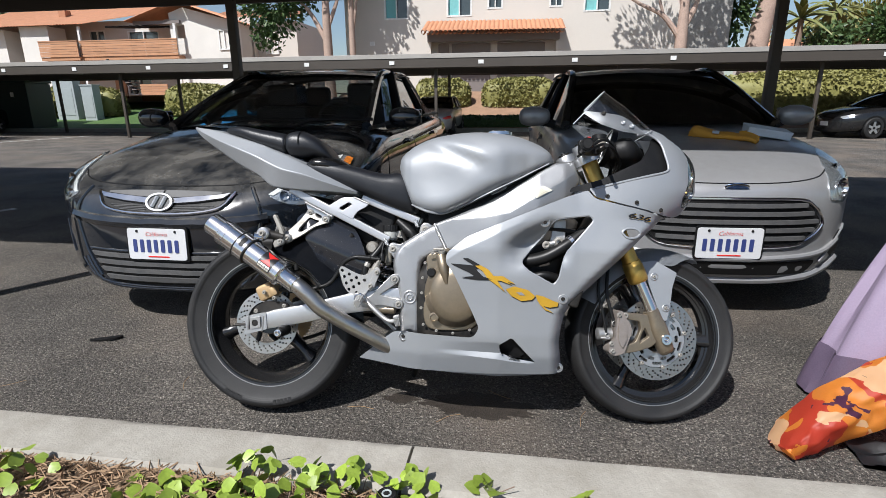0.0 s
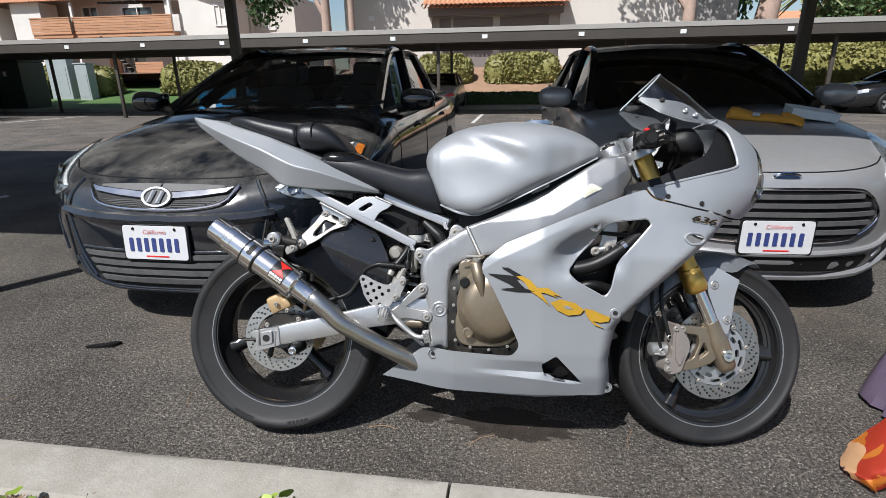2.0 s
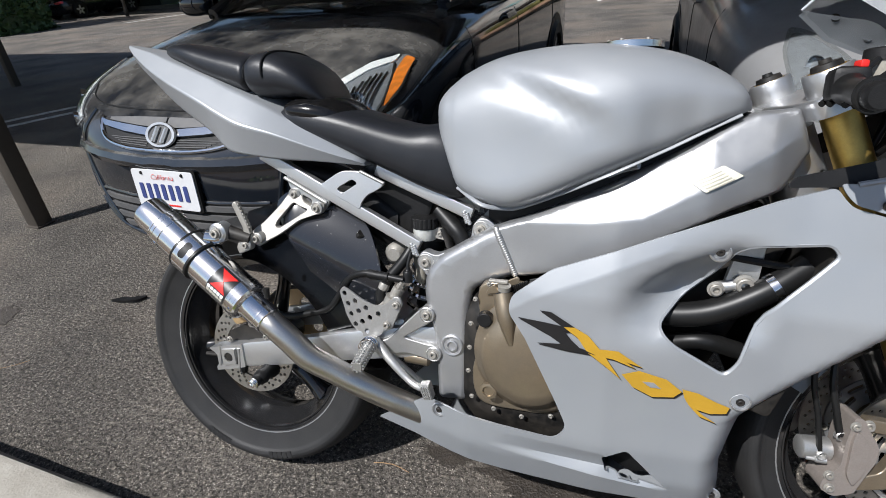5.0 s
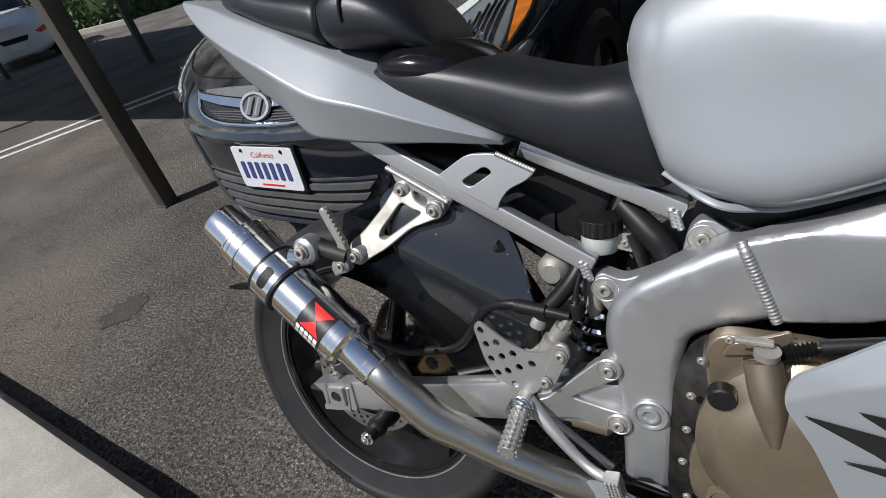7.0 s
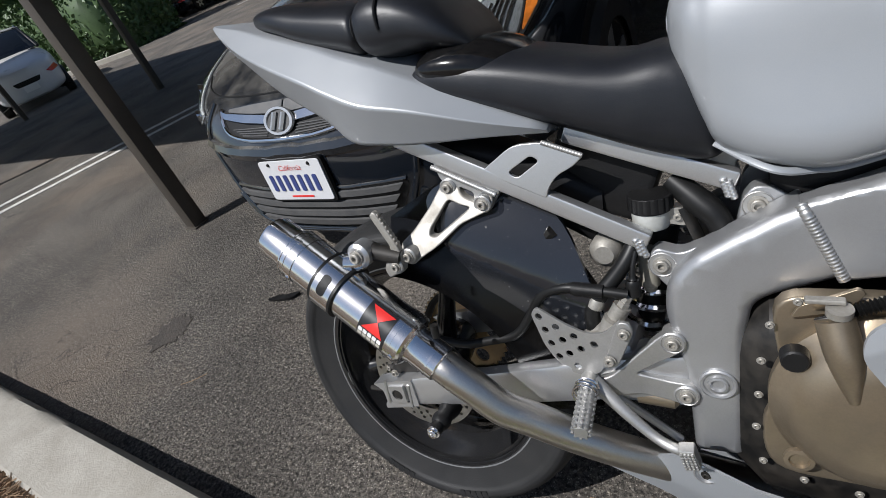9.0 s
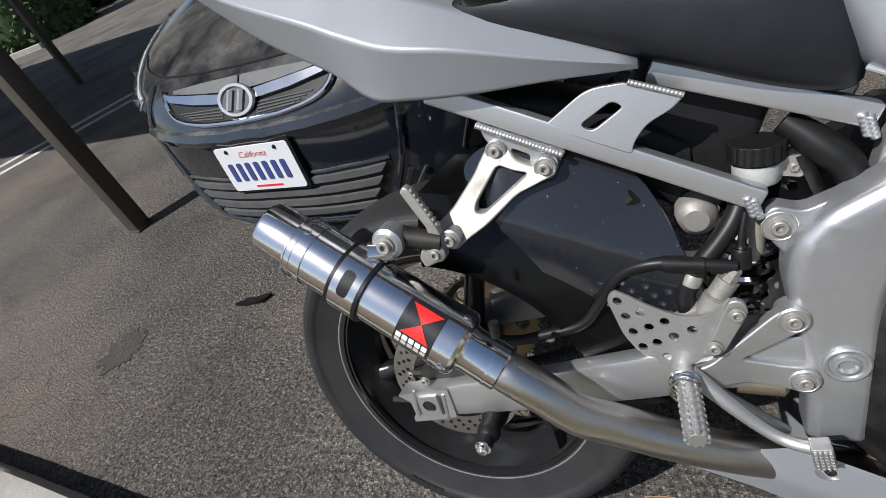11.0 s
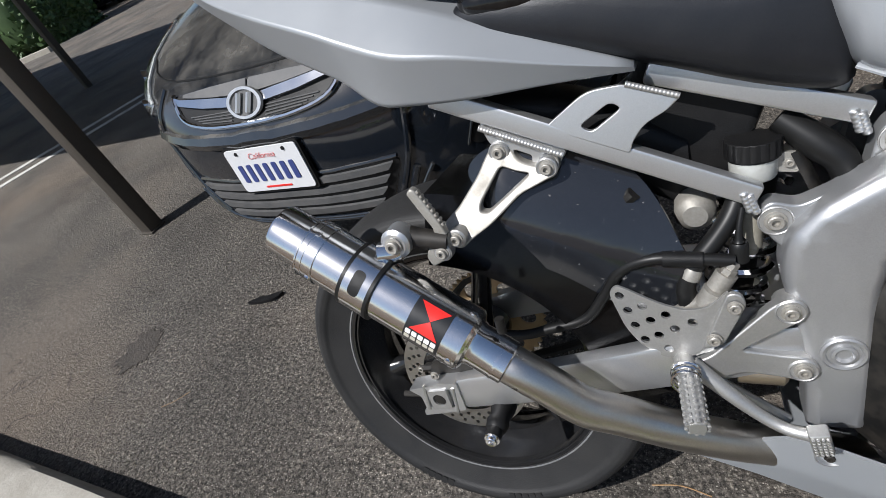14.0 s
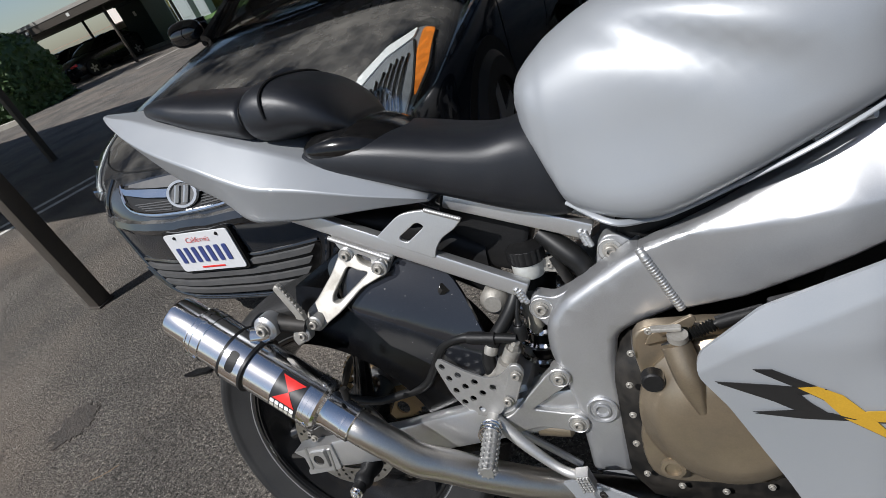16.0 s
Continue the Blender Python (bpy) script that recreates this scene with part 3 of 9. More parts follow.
def bulge(w, z0, z1, zm, n_top=2.4, n_low=4.5, k=28):
    """Half of a section with its widest line at zm, rounder above than below."""
    out = []
    for i in range(k + 1):
        t = math.pi / 2 - math.pi * i / k
        n, h = (n_top, z1 - zm) if t >= 0 else (n_low, zm - z0)
        out.append((-w * abs(math.cos(t)) ** (2 / n), zm + math.copysign(h * abs(math.sin(t)) ** (2 / n), t)))
    return out


def join(*bms):
    a = bmesh.new()
    for b in bms:
        me = bpy.data.meshes.new("tmp")
        b.to_mesh(me)
        b.free()
        a.from_mesh(me)
        bpy.data.meshes.remove(me)
    return a


def interp(table, x):
    return float(np.interp(x, [p[0] for p in table], [p[1] for p in table]))


YAW = -8.3
GRID = pose(0, 0, 0, 0, 0, YAW)


def uv(u, v, z=0.0, turn=0.0):
    """A pose in the parking grid: u along the kerb, v away from it."""
    return GRID @ pose(u, v, z, 0, 0, turn)

# ---------------------------------------------------------------- ground and kerb
def flat(name, pts, z, mat, label, category, kind="structure", thick=0.0):
    bm = bmesh.new()
    vs = [bm.verts.new((GRID @ Vector((u, v, z)))) for u, v in pts]
    f = bm.faces.new(vs)
    if thick:
        r = bmesh.ops.extrude_face_region(bm, geom=[f])
        bmesh.ops.translate(bm, vec=(0, 0, -thick), verts=[e for e in r["geom"] if isinstance(e, bmesh.types.BMVert)])
    return tagged(finish(name, bm, mat, smooth=False), label, category, kind=kind)


flat("ground", [(-300, -300), (300, -300), (300, 300), (-300, 300)], 0, asphalt, "worn dark grey asphalt car park with pale aggregate", "asphalt ground")


def terrain(name, u0, u1, v0, v1, zs, nu, nv, mat, label, category, rough=0.0):
    """A sheet of ground whose height follows a table over v."""
    bm = bmesh.new()
    g = [[bm.verts.new(GRID @ Vector((u, v, interp(zs, v) + rough * noise.noise((u * 3.1, v * 3.1, 2)) + 0.5 * rough * noise.noise((u * 11, v * 11, 5)))))
          for v in np.linspace(v0, v1, nv)] for u in np.linspace(u0, u1, nu)]
    for i in range(nu - 1):
        for j in range(nv - 1):
            bm.faces.new((g[i][j], g[i + 1][j], g[i + 1][j + 1], g[i][j + 1]))
    return tagged(finish(name, bm, mat), label, category, kind="structure")


BANK = [(0, 0.1), (20.9, 0.12), (22.0, 0.2), (24.0, 0.9), (26.5, 1.65), (30, 1.8), (60, 2.6), (300, 6)]
terrain("planter_bed", -30, 30, -12, 1.105, [(-12, 0.09), (1.105, 0.09)], 241, 53, soil, "bare brown planter soil beside the kerb", "soil", 0.012)
terrain("bank", -9.0, 60, 21.02, 26.5, BANK, 60, 14, mulch, "sloping bank of reddish bark mulch", "mulch bank", 0.03)
terrain("lawn", -60, -9.0, 21.02, 30.0, [(20, 0.12), (22, 0.16), (30, 1.3), (40, 1.5)], 60, 14, lawn_mat, "sloping green lawn", "lawn", 0.02)
terrain("upper_ground", -120, 120, 26.5, 200, [(26.5, 1.64), (60, 2.4), (200, 5)], 20, 20, mulch, "higher ground behind the bank", "ground")


def kerb(name, v0, v1, h, cuts, m, label):
    """A cast kerb in lengths, with open joints between them."""
    k = tagged(new(name), label, "kerb", kind="structure")
    k.matrix_basis = m
    prof = [(v0, -0.05), (v0, h - 0.012), (v0 + 0.012, h), (v1 - 0.045, h), (v1 - 0.02, h - 0.006), (v1 - 0.004, h - 0.028), (v1 + 0.02, -0.05)]
    for a, b in zip(cuts, cuts[1:]):
        n = max(2, int((b - a) / 0.05)) if b - a < 5 else 8
        bm = bmesh.new()
        rows = []
        for i in range(n + 1):
            u = a + 0.004 + (b - a - 0.008) * i / n
            j = 0.002 if 0 < i < n else -0.003
            rows.append([bm.verts.new((u, p + (j * noise.noise((u * 5, p * 40, 1)) if z > 0 else 0), z + (j * noise.noise((u * 6, p * 31, 9)) if z > 0 else 0))) for p, z in prof])
        for s, t in zip(rows, rows[1:]):
            for q in range(len(prof) - 1):
                bm.faces.new((s[q], s[q + 1], t[q + 1], t[q]))
        bm.faces.new(rows[0])
        bm.faces.new(rows[-1][::-1])
        part("kerb_length", bm, concrete, k)
    return k


kerb("kerb", 1.095, 1.30, 0.12, [-30, -12.3, -6.3, -3.28, -0.28, 2.72, 5.7, 11.7, 30], GRID, "pale weathered concrete kerb along the planter")
kerb("far_kerb", 20.85, 21.03, 0.15, [-60, -30, -9, 9, 30, 60], GRID, "pale concrete kerb along the far bank")
for u, v, w, l, turn in ((-6.1, 3.3, 0.09, 3.4, -22), (-6.4, 3.35, 0.09, 3.4, -22), (-16.2, 16.2, 0.12, 3.6, -4), (4.6, 16.2, 0.1, 3.6, 0), (-1.4, 16.2, 0.1, 3.6, 0)):
    bm = box(w, l, 0.004)
    ob = tagged(finish("parking_line", bm, line_paint, smooth=False), "worn white parking bay line on the asphalt", "road marking", "parking lines", "structure")
    ob.matrix_basis = uv(u, v, 0.0, turn)


def blot(name, u, v, ru, rv, mat, label, seed, z=0.0025, kind="structure"):
    """A thin irregular stain lying on the asphalt."""
    bm = bmesh.new()
    n = 150
    vs = []
    for k in range(n):
        a = 2 * math.pi * k / n
        q = 1 + 0.38 * noise.noise((2 * math.cos(a) + seed, 2 * math.sin(a), seed)) + 0.26 * noise.noise((7 * math.cos(a), 7 * math.sin(a) + seed, 3)) + 0.16 * noise.noise((21 * math.cos(a), 21 * math.sin(a) + seed, 7))
        vs.append(bm.verts.new((ru * q * math.cos(a), rv * q * math.sin(a), 0)))
    f = bm.faces.new(vs)
    r = bmesh.ops.extrude_face_region(bm, geom=[f])
    bmesh.ops.translate(bm, vec=(0, 0, 0.002), verts=[e for e in r["geom"] if isinstance(e, bmesh.types.BMVert)])
    ob = tagged(finish(name, bm, mat, smooth=False), label, "stain", kind=kind)
    ob.matrix_basis = uv(u, v, z - 0.002)
    return ob


blot("oil_stain", -0.12, 1.70, 0.20, 0.082, stain_mat, "dark oil stain under the motorcycle", 2.0)
blot("oil_stain", -0.42, 1.70, 0.06, 0.03, stain_mat, "dark oil stain under the motorcycle", 5.0)
blot("oil_stain", -2.38, 1.75, 0.075, 0.095, faded_stain, "faded round oil spot on the asphalt", 8.0)


# ---------------------------------------------------------------- carports
def carport(name, m, posts_u, v_front, v_back, roof_v, roof_u, height, fascia, post_w, label, light_edge):
    c = thing(name, m, label, "carport")
    h0 = height
    first = None
    for v in (v_front, v_back):
        for u in posts_u:
            if first is None:
                first = part("post", box(post_w, post_w, h0, 0.004), carport_paint, c)
                first.matrix_basis = pose(u, v, 0)
            else:
                again(first, pose(u, v, 0))
    plate = None
    for v in (v_front, v_back):
        for u in posts_u:
            if plate is None:
                plate = part("base_plate", box(post_w * 1.15, post_w * 1.15, 0.012, 0.003), carport_paint, c)
                plate.matrix_basis = pose(u, v, 0)
            else:
                again(plate, pose(u, v, 0))
    beam = None
    for v in (v_front, v_back):
        bm = box(roof_u[1] - roof_u[0] - 0.2, 0.1, 0.2, 0.005)
        part("beam", bm, carport_paint, c).matrix_basis = pose((roof_u[0] + roof_u[1]) / 2, v, h0)
    # ribbed roof deck
    bm = bmesh.new()
    n = int((roof_u[1] - roof_u[0]) / 0.15)
    lo, hi = [], []
    for i in range(n + 1):
        u = roof_u[0] + (roof_u[1] - roof_u[0]) * i / n
        z = h0 + 0.2 + (0.03 if i % 2 else 0)
        lo.append([bm.verts.new((u, v, z + 0.05 * (v - roof_v[0]) / (roof_v[1] - roof_v[0]))) for v in roof_v])
        hi.append([bm.verts.new((u, v, z + 0.012 + 0.05 * (v - roof_v[0]) / (roof_v[1] - roof_v[0]))) for v in roof_v])
    for i in range(n):
        bm.faces.new((lo[i][0], lo[i + 1][0], lo[i + 1][1], lo[i][1]))
        bm.faces.new((hi[i][1], hi[i + 1][1], hi[i + 1][0], hi[i][0]))
        bm.faces.new((lo[i][0], hi[i][0], hi[i + 1][0], lo[i + 1][0]))
        bm.faces.new((lo[i + 1][1], hi[i + 1][1], hi[i][1], lo[i][1]))
    part("roof_deck", bm, carport_sheet, c, smooth=False)
    for v in roof_v:
        part("fascia", box(roof_u[1] - roof_u[0], 0.04, fascia, 0.004), carport_paint, c).matrix_basis = pose((roof_u[0] + roof_u[1]) / 2, v + (-0.02 if v == roof_v[0] else 0.02), h0)
        part("gutter_edge", box(roof_u[1] - roof_u[0], 0.07, light_edge, 0.006), carport_sheet, c).matrix_basis = pose((roof_u[0] + roof_u[1]) / 2, v + (-0.025 if v == roof_v[0] else 0.025), h0 + fascia)
    return c


near_port = carport("carport", GRID, [-13.4, -8.22, -3.1, 2.36, 7.7], 2.46, 5.64, (2.1, 6.62), (-16, 12), 2.3, 0.24, 0.085,
                    "brown steel carport on square posts over the parked cars", 0.03)
far_port = carport("carport", GRID, [-24.7, -19.2, -13.7, -8.2, -2.7, 2.85, 8.4, 13.9], 17.0, 20.2, (16.6, 21.2), (-30, 22), 2.15, 0.27, 0.09,
                   "long brown steel carport across the car park", 0.13)
for k, u in enumerate(np.arange(-26.0, 18, 2.75)):
    t = tagged(finish("stall_sign", box(0.16, 0.012, 0.11, 0.003), window_white), "small pale stall number plate on the carport fascia", "sign", "stall signs")
    t.matrix_basis = uv(u, 16.55, 2.24)

# ---------------------------------------------------------------- cars
from mathutils.bvhtree import BVHTree


def wheel_part(parent, x, y, r, w, lod):
    """A road wheel: tyre with a spoked alloy rim under it."""
    t = part("tyre", lathe([(-w / 2, r * 0.66), (-w / 2, r * 0.9), (-w * 0.38, r), (w * 0.38, r), (w / 2, r * 0.9), (w / 2, r * 0.66)], 32 if lod else 20), rubber, parent)
    s = 1 if x > 0 else -1
    t.matrix_basis = pose(x, y, r, 0, 0, -90 * s)
    rim = lathe([(-w / 2, r * 0.67), (w * 0.40, r * 0.67), (w * 0.42, r * 0.62), (w * 0.28, r * 0.58), (w * 0.2, r * 0.2), (w * 0.24, 0.0)], 28 if lod else 16)
    part("rim", rim, engine_dark, t)
    sp = []
    for k in range(5):
        b = sheet(rounded([(-0.13 * r, 0.12 * r), (0.13 * r, 0.12 * r), (0.10 * r, 0.66 * r), (-0.10 * r, 0.66 * r)], 0.005), lambda a, c, d: (a, w * 0.40 - d, c), 0.02, step=0)
        bmesh.ops.rotate(b, cent=(0, 0, 0), matrix=Matrix.Rotation(2 * math.pi * k / 5, 3, "Y"), verts=b.verts)
        sp.append(b)
    part("spokes", join(*sp), alu, t)
    return t


side_glass = glass_material("side_glass", (0.30, 0.32, 0.32), 0.02, 0.12)


def car(name, m, paint, label, P, lod=1, glass=None):
    """A parked car. Local x to its left, y from the nose back, z up. P: the table of its lines."""
    glass = glass or car_glass
    c = thing(name, m, label, "car")
    L, W = P["length"], P["half"]
    nose, p = P["nose"], P.get("blunt", 2.6)

    def width(y):
        if y < nose:
            return W * (1 - ((nose - y) / nose) ** p) ** (1 / p)
        if y > L - 0.5:
            return W * (1 - 0.9 * ((y - L + 0.5) / 0.5) ** 3.0) if y < L else W * 0.4
        return W
    ys = [0.002, 0.01, 0.03, 0.06, 0.1, 0.16, 0.24, 0.34, 0.46, 0.6, 0.8, 1.0, 1.2, 1.5, 2.0, 2.6, 3.2, 3.6, 3.9] + [L - 0.35, L - 0.2, L - 0.1, L - 0.03, L]
    if not lod:
        ys = ys[::2] + [L]
    ys = sorted(set(ys))
    sections = []
    for y in ys:
        half = oval(width(y), interp(P["under"], y), interp(P["deck"], y), P.get("square", 5.0), 30 if lod else 14)
        sections.append((y, half))
    bm = skin(sections, 1)
    # skin() runs along x: turn so that the length is y
    bmesh.ops.transform(bm, matrix=Matrix(((0, 1, 0, 0), (1, 0, 0, 0), (0, 0, 1, 0), (0, 0, 0, 1))), verts=bm.verts)
    # wheel arches pressed in
    body = part("body", bm, paint, c, angle=30)
    bmt = bmesh.new()
    bmt.from_mesh(body.data)
    tree = BVHTree.FromBMesh(bmt)

    def front(x, z, d=0.0):
        hit, nrm = tree.ray_cast(Vector((x, -1, z)), Vector((0, 1, 0)))[:2]
        if hit is None:
            return (x, 0.5 + d, z)
        return tuple(hit - d * (nrm if nrm.y < 0 else -nrm))

    def side(s):
        def f(y, z, d=0.0):
            hit = tree.ray_cast(Vector((2 * s, y, z)), Vector((-s, 0, 0)))[0]
            return ((hit.x if hit else s * W) - s * d, y, z)
        return f

    def top(x, y, d=0.0):
        hit = tree.ray_cast(Vector((x, y, 3)), Vector((0, 0, -1)))[0]
        return (x, y, (hit.z if hit else 0.8) - d)
    # wheels with dark arches
    for y in P["axles"]:
        for s in (-1, 1):
            arch = sheet(circle2(y, 0.30, 0.36, 28), lambda a, b, d, f=side(s): f(a, max(b, 0.17), -0.004 + d), 0.02, step=0.06)
            part("wheel_arch", arch, black_plastic, c)
            wheel_part(c, s * (W - 0.075), y, 0.305, 0.2, lod)
    # cabin
    G = P["cabin"]
    (y0, z0, w0), (y1, z1, w1), (y2, z2, w2), (y3, z3, w3) = G["base"], G["top"], G["back"], G["tail"]

    def patch(a, b, bow_a, bow_b, nx, ny, thick, rise=0.0, inset=0.0):
        """A curved pane between two cross lines (y, z, half width)."""
        g = bmesh.new()
        rows = []
        for j in range(ny + 1):
            t = j / ny
            hw = (1 - t) * a[2] + t * b[2] - inset
            row = []
            for i in range(nx + 1):
                q = 2 * i / nx - 1
                bow = ((1 - t) * bow_a + t * bow_b) * q * q
                row.append(g.verts.new((hw * q, (1 - t) * a[0] + t * b[0] + bow, (1 - t) * a[1] + t * b[1] + rise * (1 - q * q) + P["arch"] * 4 * t * (1 - t))))
            rows.append(row)
        for s, t in zip(rows, rows[1:]):
            for i in range(nx):
                g.faces.new((s[i], s[i + 1], t[i + 1], t[i]))
        return g
    part("windscreen", patch((y0, z0, w0), (y1, z1, w1), 0.22, 0.10, 14, 8, 0, 0.015), glass, c).visible_shadow = False
    rf = patch((y1, z1 + 0.012, w1 + 0.045), (y2, z2 + 0.012, w2 + 0.045), 0.10, 0.0, 14, 8, 0, 0.03)
    bmesh.ops.solidify(rf, geom=rf.faces[:], thickness=0.022)
    part("roof", rf, paint, c)
    part("rear_window", patch((y2, z2, w2), (y3, z3, w3), 0.0, -0.15, 10, 6, 0, 0.015), glass, c).visible_shadow = False
    part("headliner", patch((y1, z1 - 0.03, w1), (y2, z2 - 0.03, w2), 0.10, 0.0, 8, 4, 0, 0.04), cabin, c)
    for s in (-1, 1):
        belt = [(y0 + 0.22, z0 - 0.01, s * (w0 + 0.02)), ((y0 + y2) / 2, z0 + 0.03, s * (W - 0.05)), (y3, z3 - 0.02, s * (W - 0.10))]
        rail = [(y0 + 0.22, z0, s * w0), (y1 + 0.10, z1 - 0.0, s * w1), ((y1 + y2) / 2, (z1 + z2) / 2 + 0.02, s * (w1 + w2) / 2), (y2, z2, s * w2), (y3 - 0.1, z3, s * w3)]
        part("roof_rail", tube([(p[2], p[0], p[1]) for p in rail], [0.035, 0.03, 0.028, 0.03, 0.04], 8, 6), paint if P.get("rail") else black_paint, c)
        bl, rl = spline(belt, 8), spline(rail, 4)
        g = bmesh.new()
        n = 16
        A = [bl[int(round(i * (len(bl) - 1) / n))] for i in range(n + 1)]
        B = [rl[int(round(i * (len(rl) - 1) / n))] for i in range(n + 1)]
        av = [g.verts.new((p[2], p[0], p[1])) for p in A]
        bv = [g.verts.new((p[2], p[0], p[1])) for p in B]
        for i in range(3, n - 3):
            g.faces.new((av[i], av[i + 1], bv[i + 1], bv[i]))
        bmesh.ops.delete(g, geom=[v for v in g.verts if not v.link_faces], context="VERTS")
        part("side_window", g, side_glass if glass == car_glass else glass, c).visible_shadow = False
        g = bmesh.new()
        qa = [[g.verts.new((p[2] + s * q, p[0], p[1])) for p in A[n - 4:]] for q in (0.012, -0.02)]
        qb = [[g.verts.new((p[2] + s * q, p[0], p[1])) for p in B[n - 4:]] for q in (0.012, -0.02)]
        for lo, hi in zip(qa, qb):
            for i in range(4):
                g.faces.new((lo[i], lo[i + 1], hi[i + 1], hi[i]))
        for i in (0, 4):
            g.faces.new((qa[0][i], qb[0][i], qb[1][i], qa[1][i]))
        part("rear_pillar", g, paint, c)
        g = bmesh.new()
        qa = [g.verts.new((p[2], p[0], p[1])) for p in A[:4]]
        qb = [g.verts.new((p[2], p[0], p[1])) for p in B[:4]]
        for i in range(3):
            g.faces.new((qa[i], qa[i + 1], qb[i + 1], qb[i]))
        bmesh.ops.solidify(g, geom=g.faces[:], thickness=0.02)
        part("sail_panel", g, black_plastic, c)
        part("window_seal", tube([(p[2] * 1.003, p[0], p[1]) for p in belt], 0.014, 6, 6), black_plastic, c)
        for t in (0.38,):
            i = t * n
            a, b = A[int(i)], B[int(i) + 1]
            part("door_pillar", tube([(a[2], a[0] + (t - .38) * 2, a[1]), (b[2], b[0] + (t - .38) * 2, b[1])], 0.042, 8), black_plastic, c)
        i = int(0.72 * n)
        part("door_pillar", tube([(A[i][2], A[i][0], A[i][1]), (B[i][2], B[i][0], B[i][1])], 0.025, 6), black_plastic, c)
        if lod:
            f = side(s)
            for y in (y0 + 0.18, (y0 + y2) / 2 + 0.05, y2 + 0.15):
                part("door_seam", sheet([(y, 0.3), (y + 0.006, 0.3), (y + 0.006, z0 - 0.05), (y, z0 - 0.05)], lambda a, b, d, f=f: f(a, b, -0.003 + d), 0.004, step=0.05), black_plastic, c)
            for y in ((y0 + y2) / 2 - 0.05, y2 + 0.05):
                part("door_handle", sheet(rounded([(y - 0.2, z0 - 0.14), (y, z0 - 0.135), (y, z0 - 0.105), (y - 0.2, z0 - 0.11)], 0.012), lambda a, b, d, f=f: f(a, b, -0.03 + d), 0.03, step=0.04, bevel=0.006), paint, c)
            mx = s * (W + 0.08)
            mb = skin([(x, oval(wd, z0 + 0.0 - h, z0 + 0.07 + h, 2.2, 16)) for x, wd, h in ((-0.115, 0.012, -0.02), (-0.10, 0.04, 0.012), (-0.05, 0.07, 0.032), (0.03, 0.072, 0.030), (0.085, 0.05, 0.012), (0.105, 0.014, -0.02))], 3)
            bmesh.ops.transform(mb, matrix=pose(mx, y0 + 0.36, 0.02), verts=mb.verts)
            mir = part("door_mirror", mb, paint if P.get("mirror_paint", True) else black_plastic, c)
            part("mirror_stalk", tube([(s * (W - 0.06), y0 + 0.38, z0), (mx, y0 + 0.37, z0 + 0.03)], 0.03, 8), black_plastic, mir)
            part("mirror_glass", box(0.19, 0.006, 0.10, 0.002, pose(mx, y0 + 0.44, z0 + 0.005)), chrome, mir)
    # cabin furniture seen through the glass
    part("dashboard", box(2 * w0 - 0.1, 0.5, 0.3, 0.05, pose(0, y0 + 0.42, z0 - 0.30)), cabin, c)
    wheel_bm = lathe([(0.012 * math.cos(a), 0.18 + 0.014 * math.sin(a)) for a in np.linspace(0, 2 * math.pi, 9)[:-1]], 24, pose(0.36, y0 + 0.72, z0 + 0.0, 25), True)
    part("steering_wheel", wheel_bm, cabin, c)
    for x in (-0.36, 0.36):
        for y in (y0 + 1.15, y0 + 2.0):
            part("seat_back", box(0.48, 0.14, 0.62, 0.06, pose(x, y, 0.46, -12)), cabin, c)
            part("head_rest", box(0.26, 0.09, 0.18, 0.04, pose(x, y + 0.13, 1.07)), cabin, c)
    part("rear_shelf", box(2 * w3 - 0.1, 0.5, 0.06, 0.01, pose(0, y3 - 0.15, z3 - 0.08)), cabin, c)
    bmt.free()
    return c, front, side, top


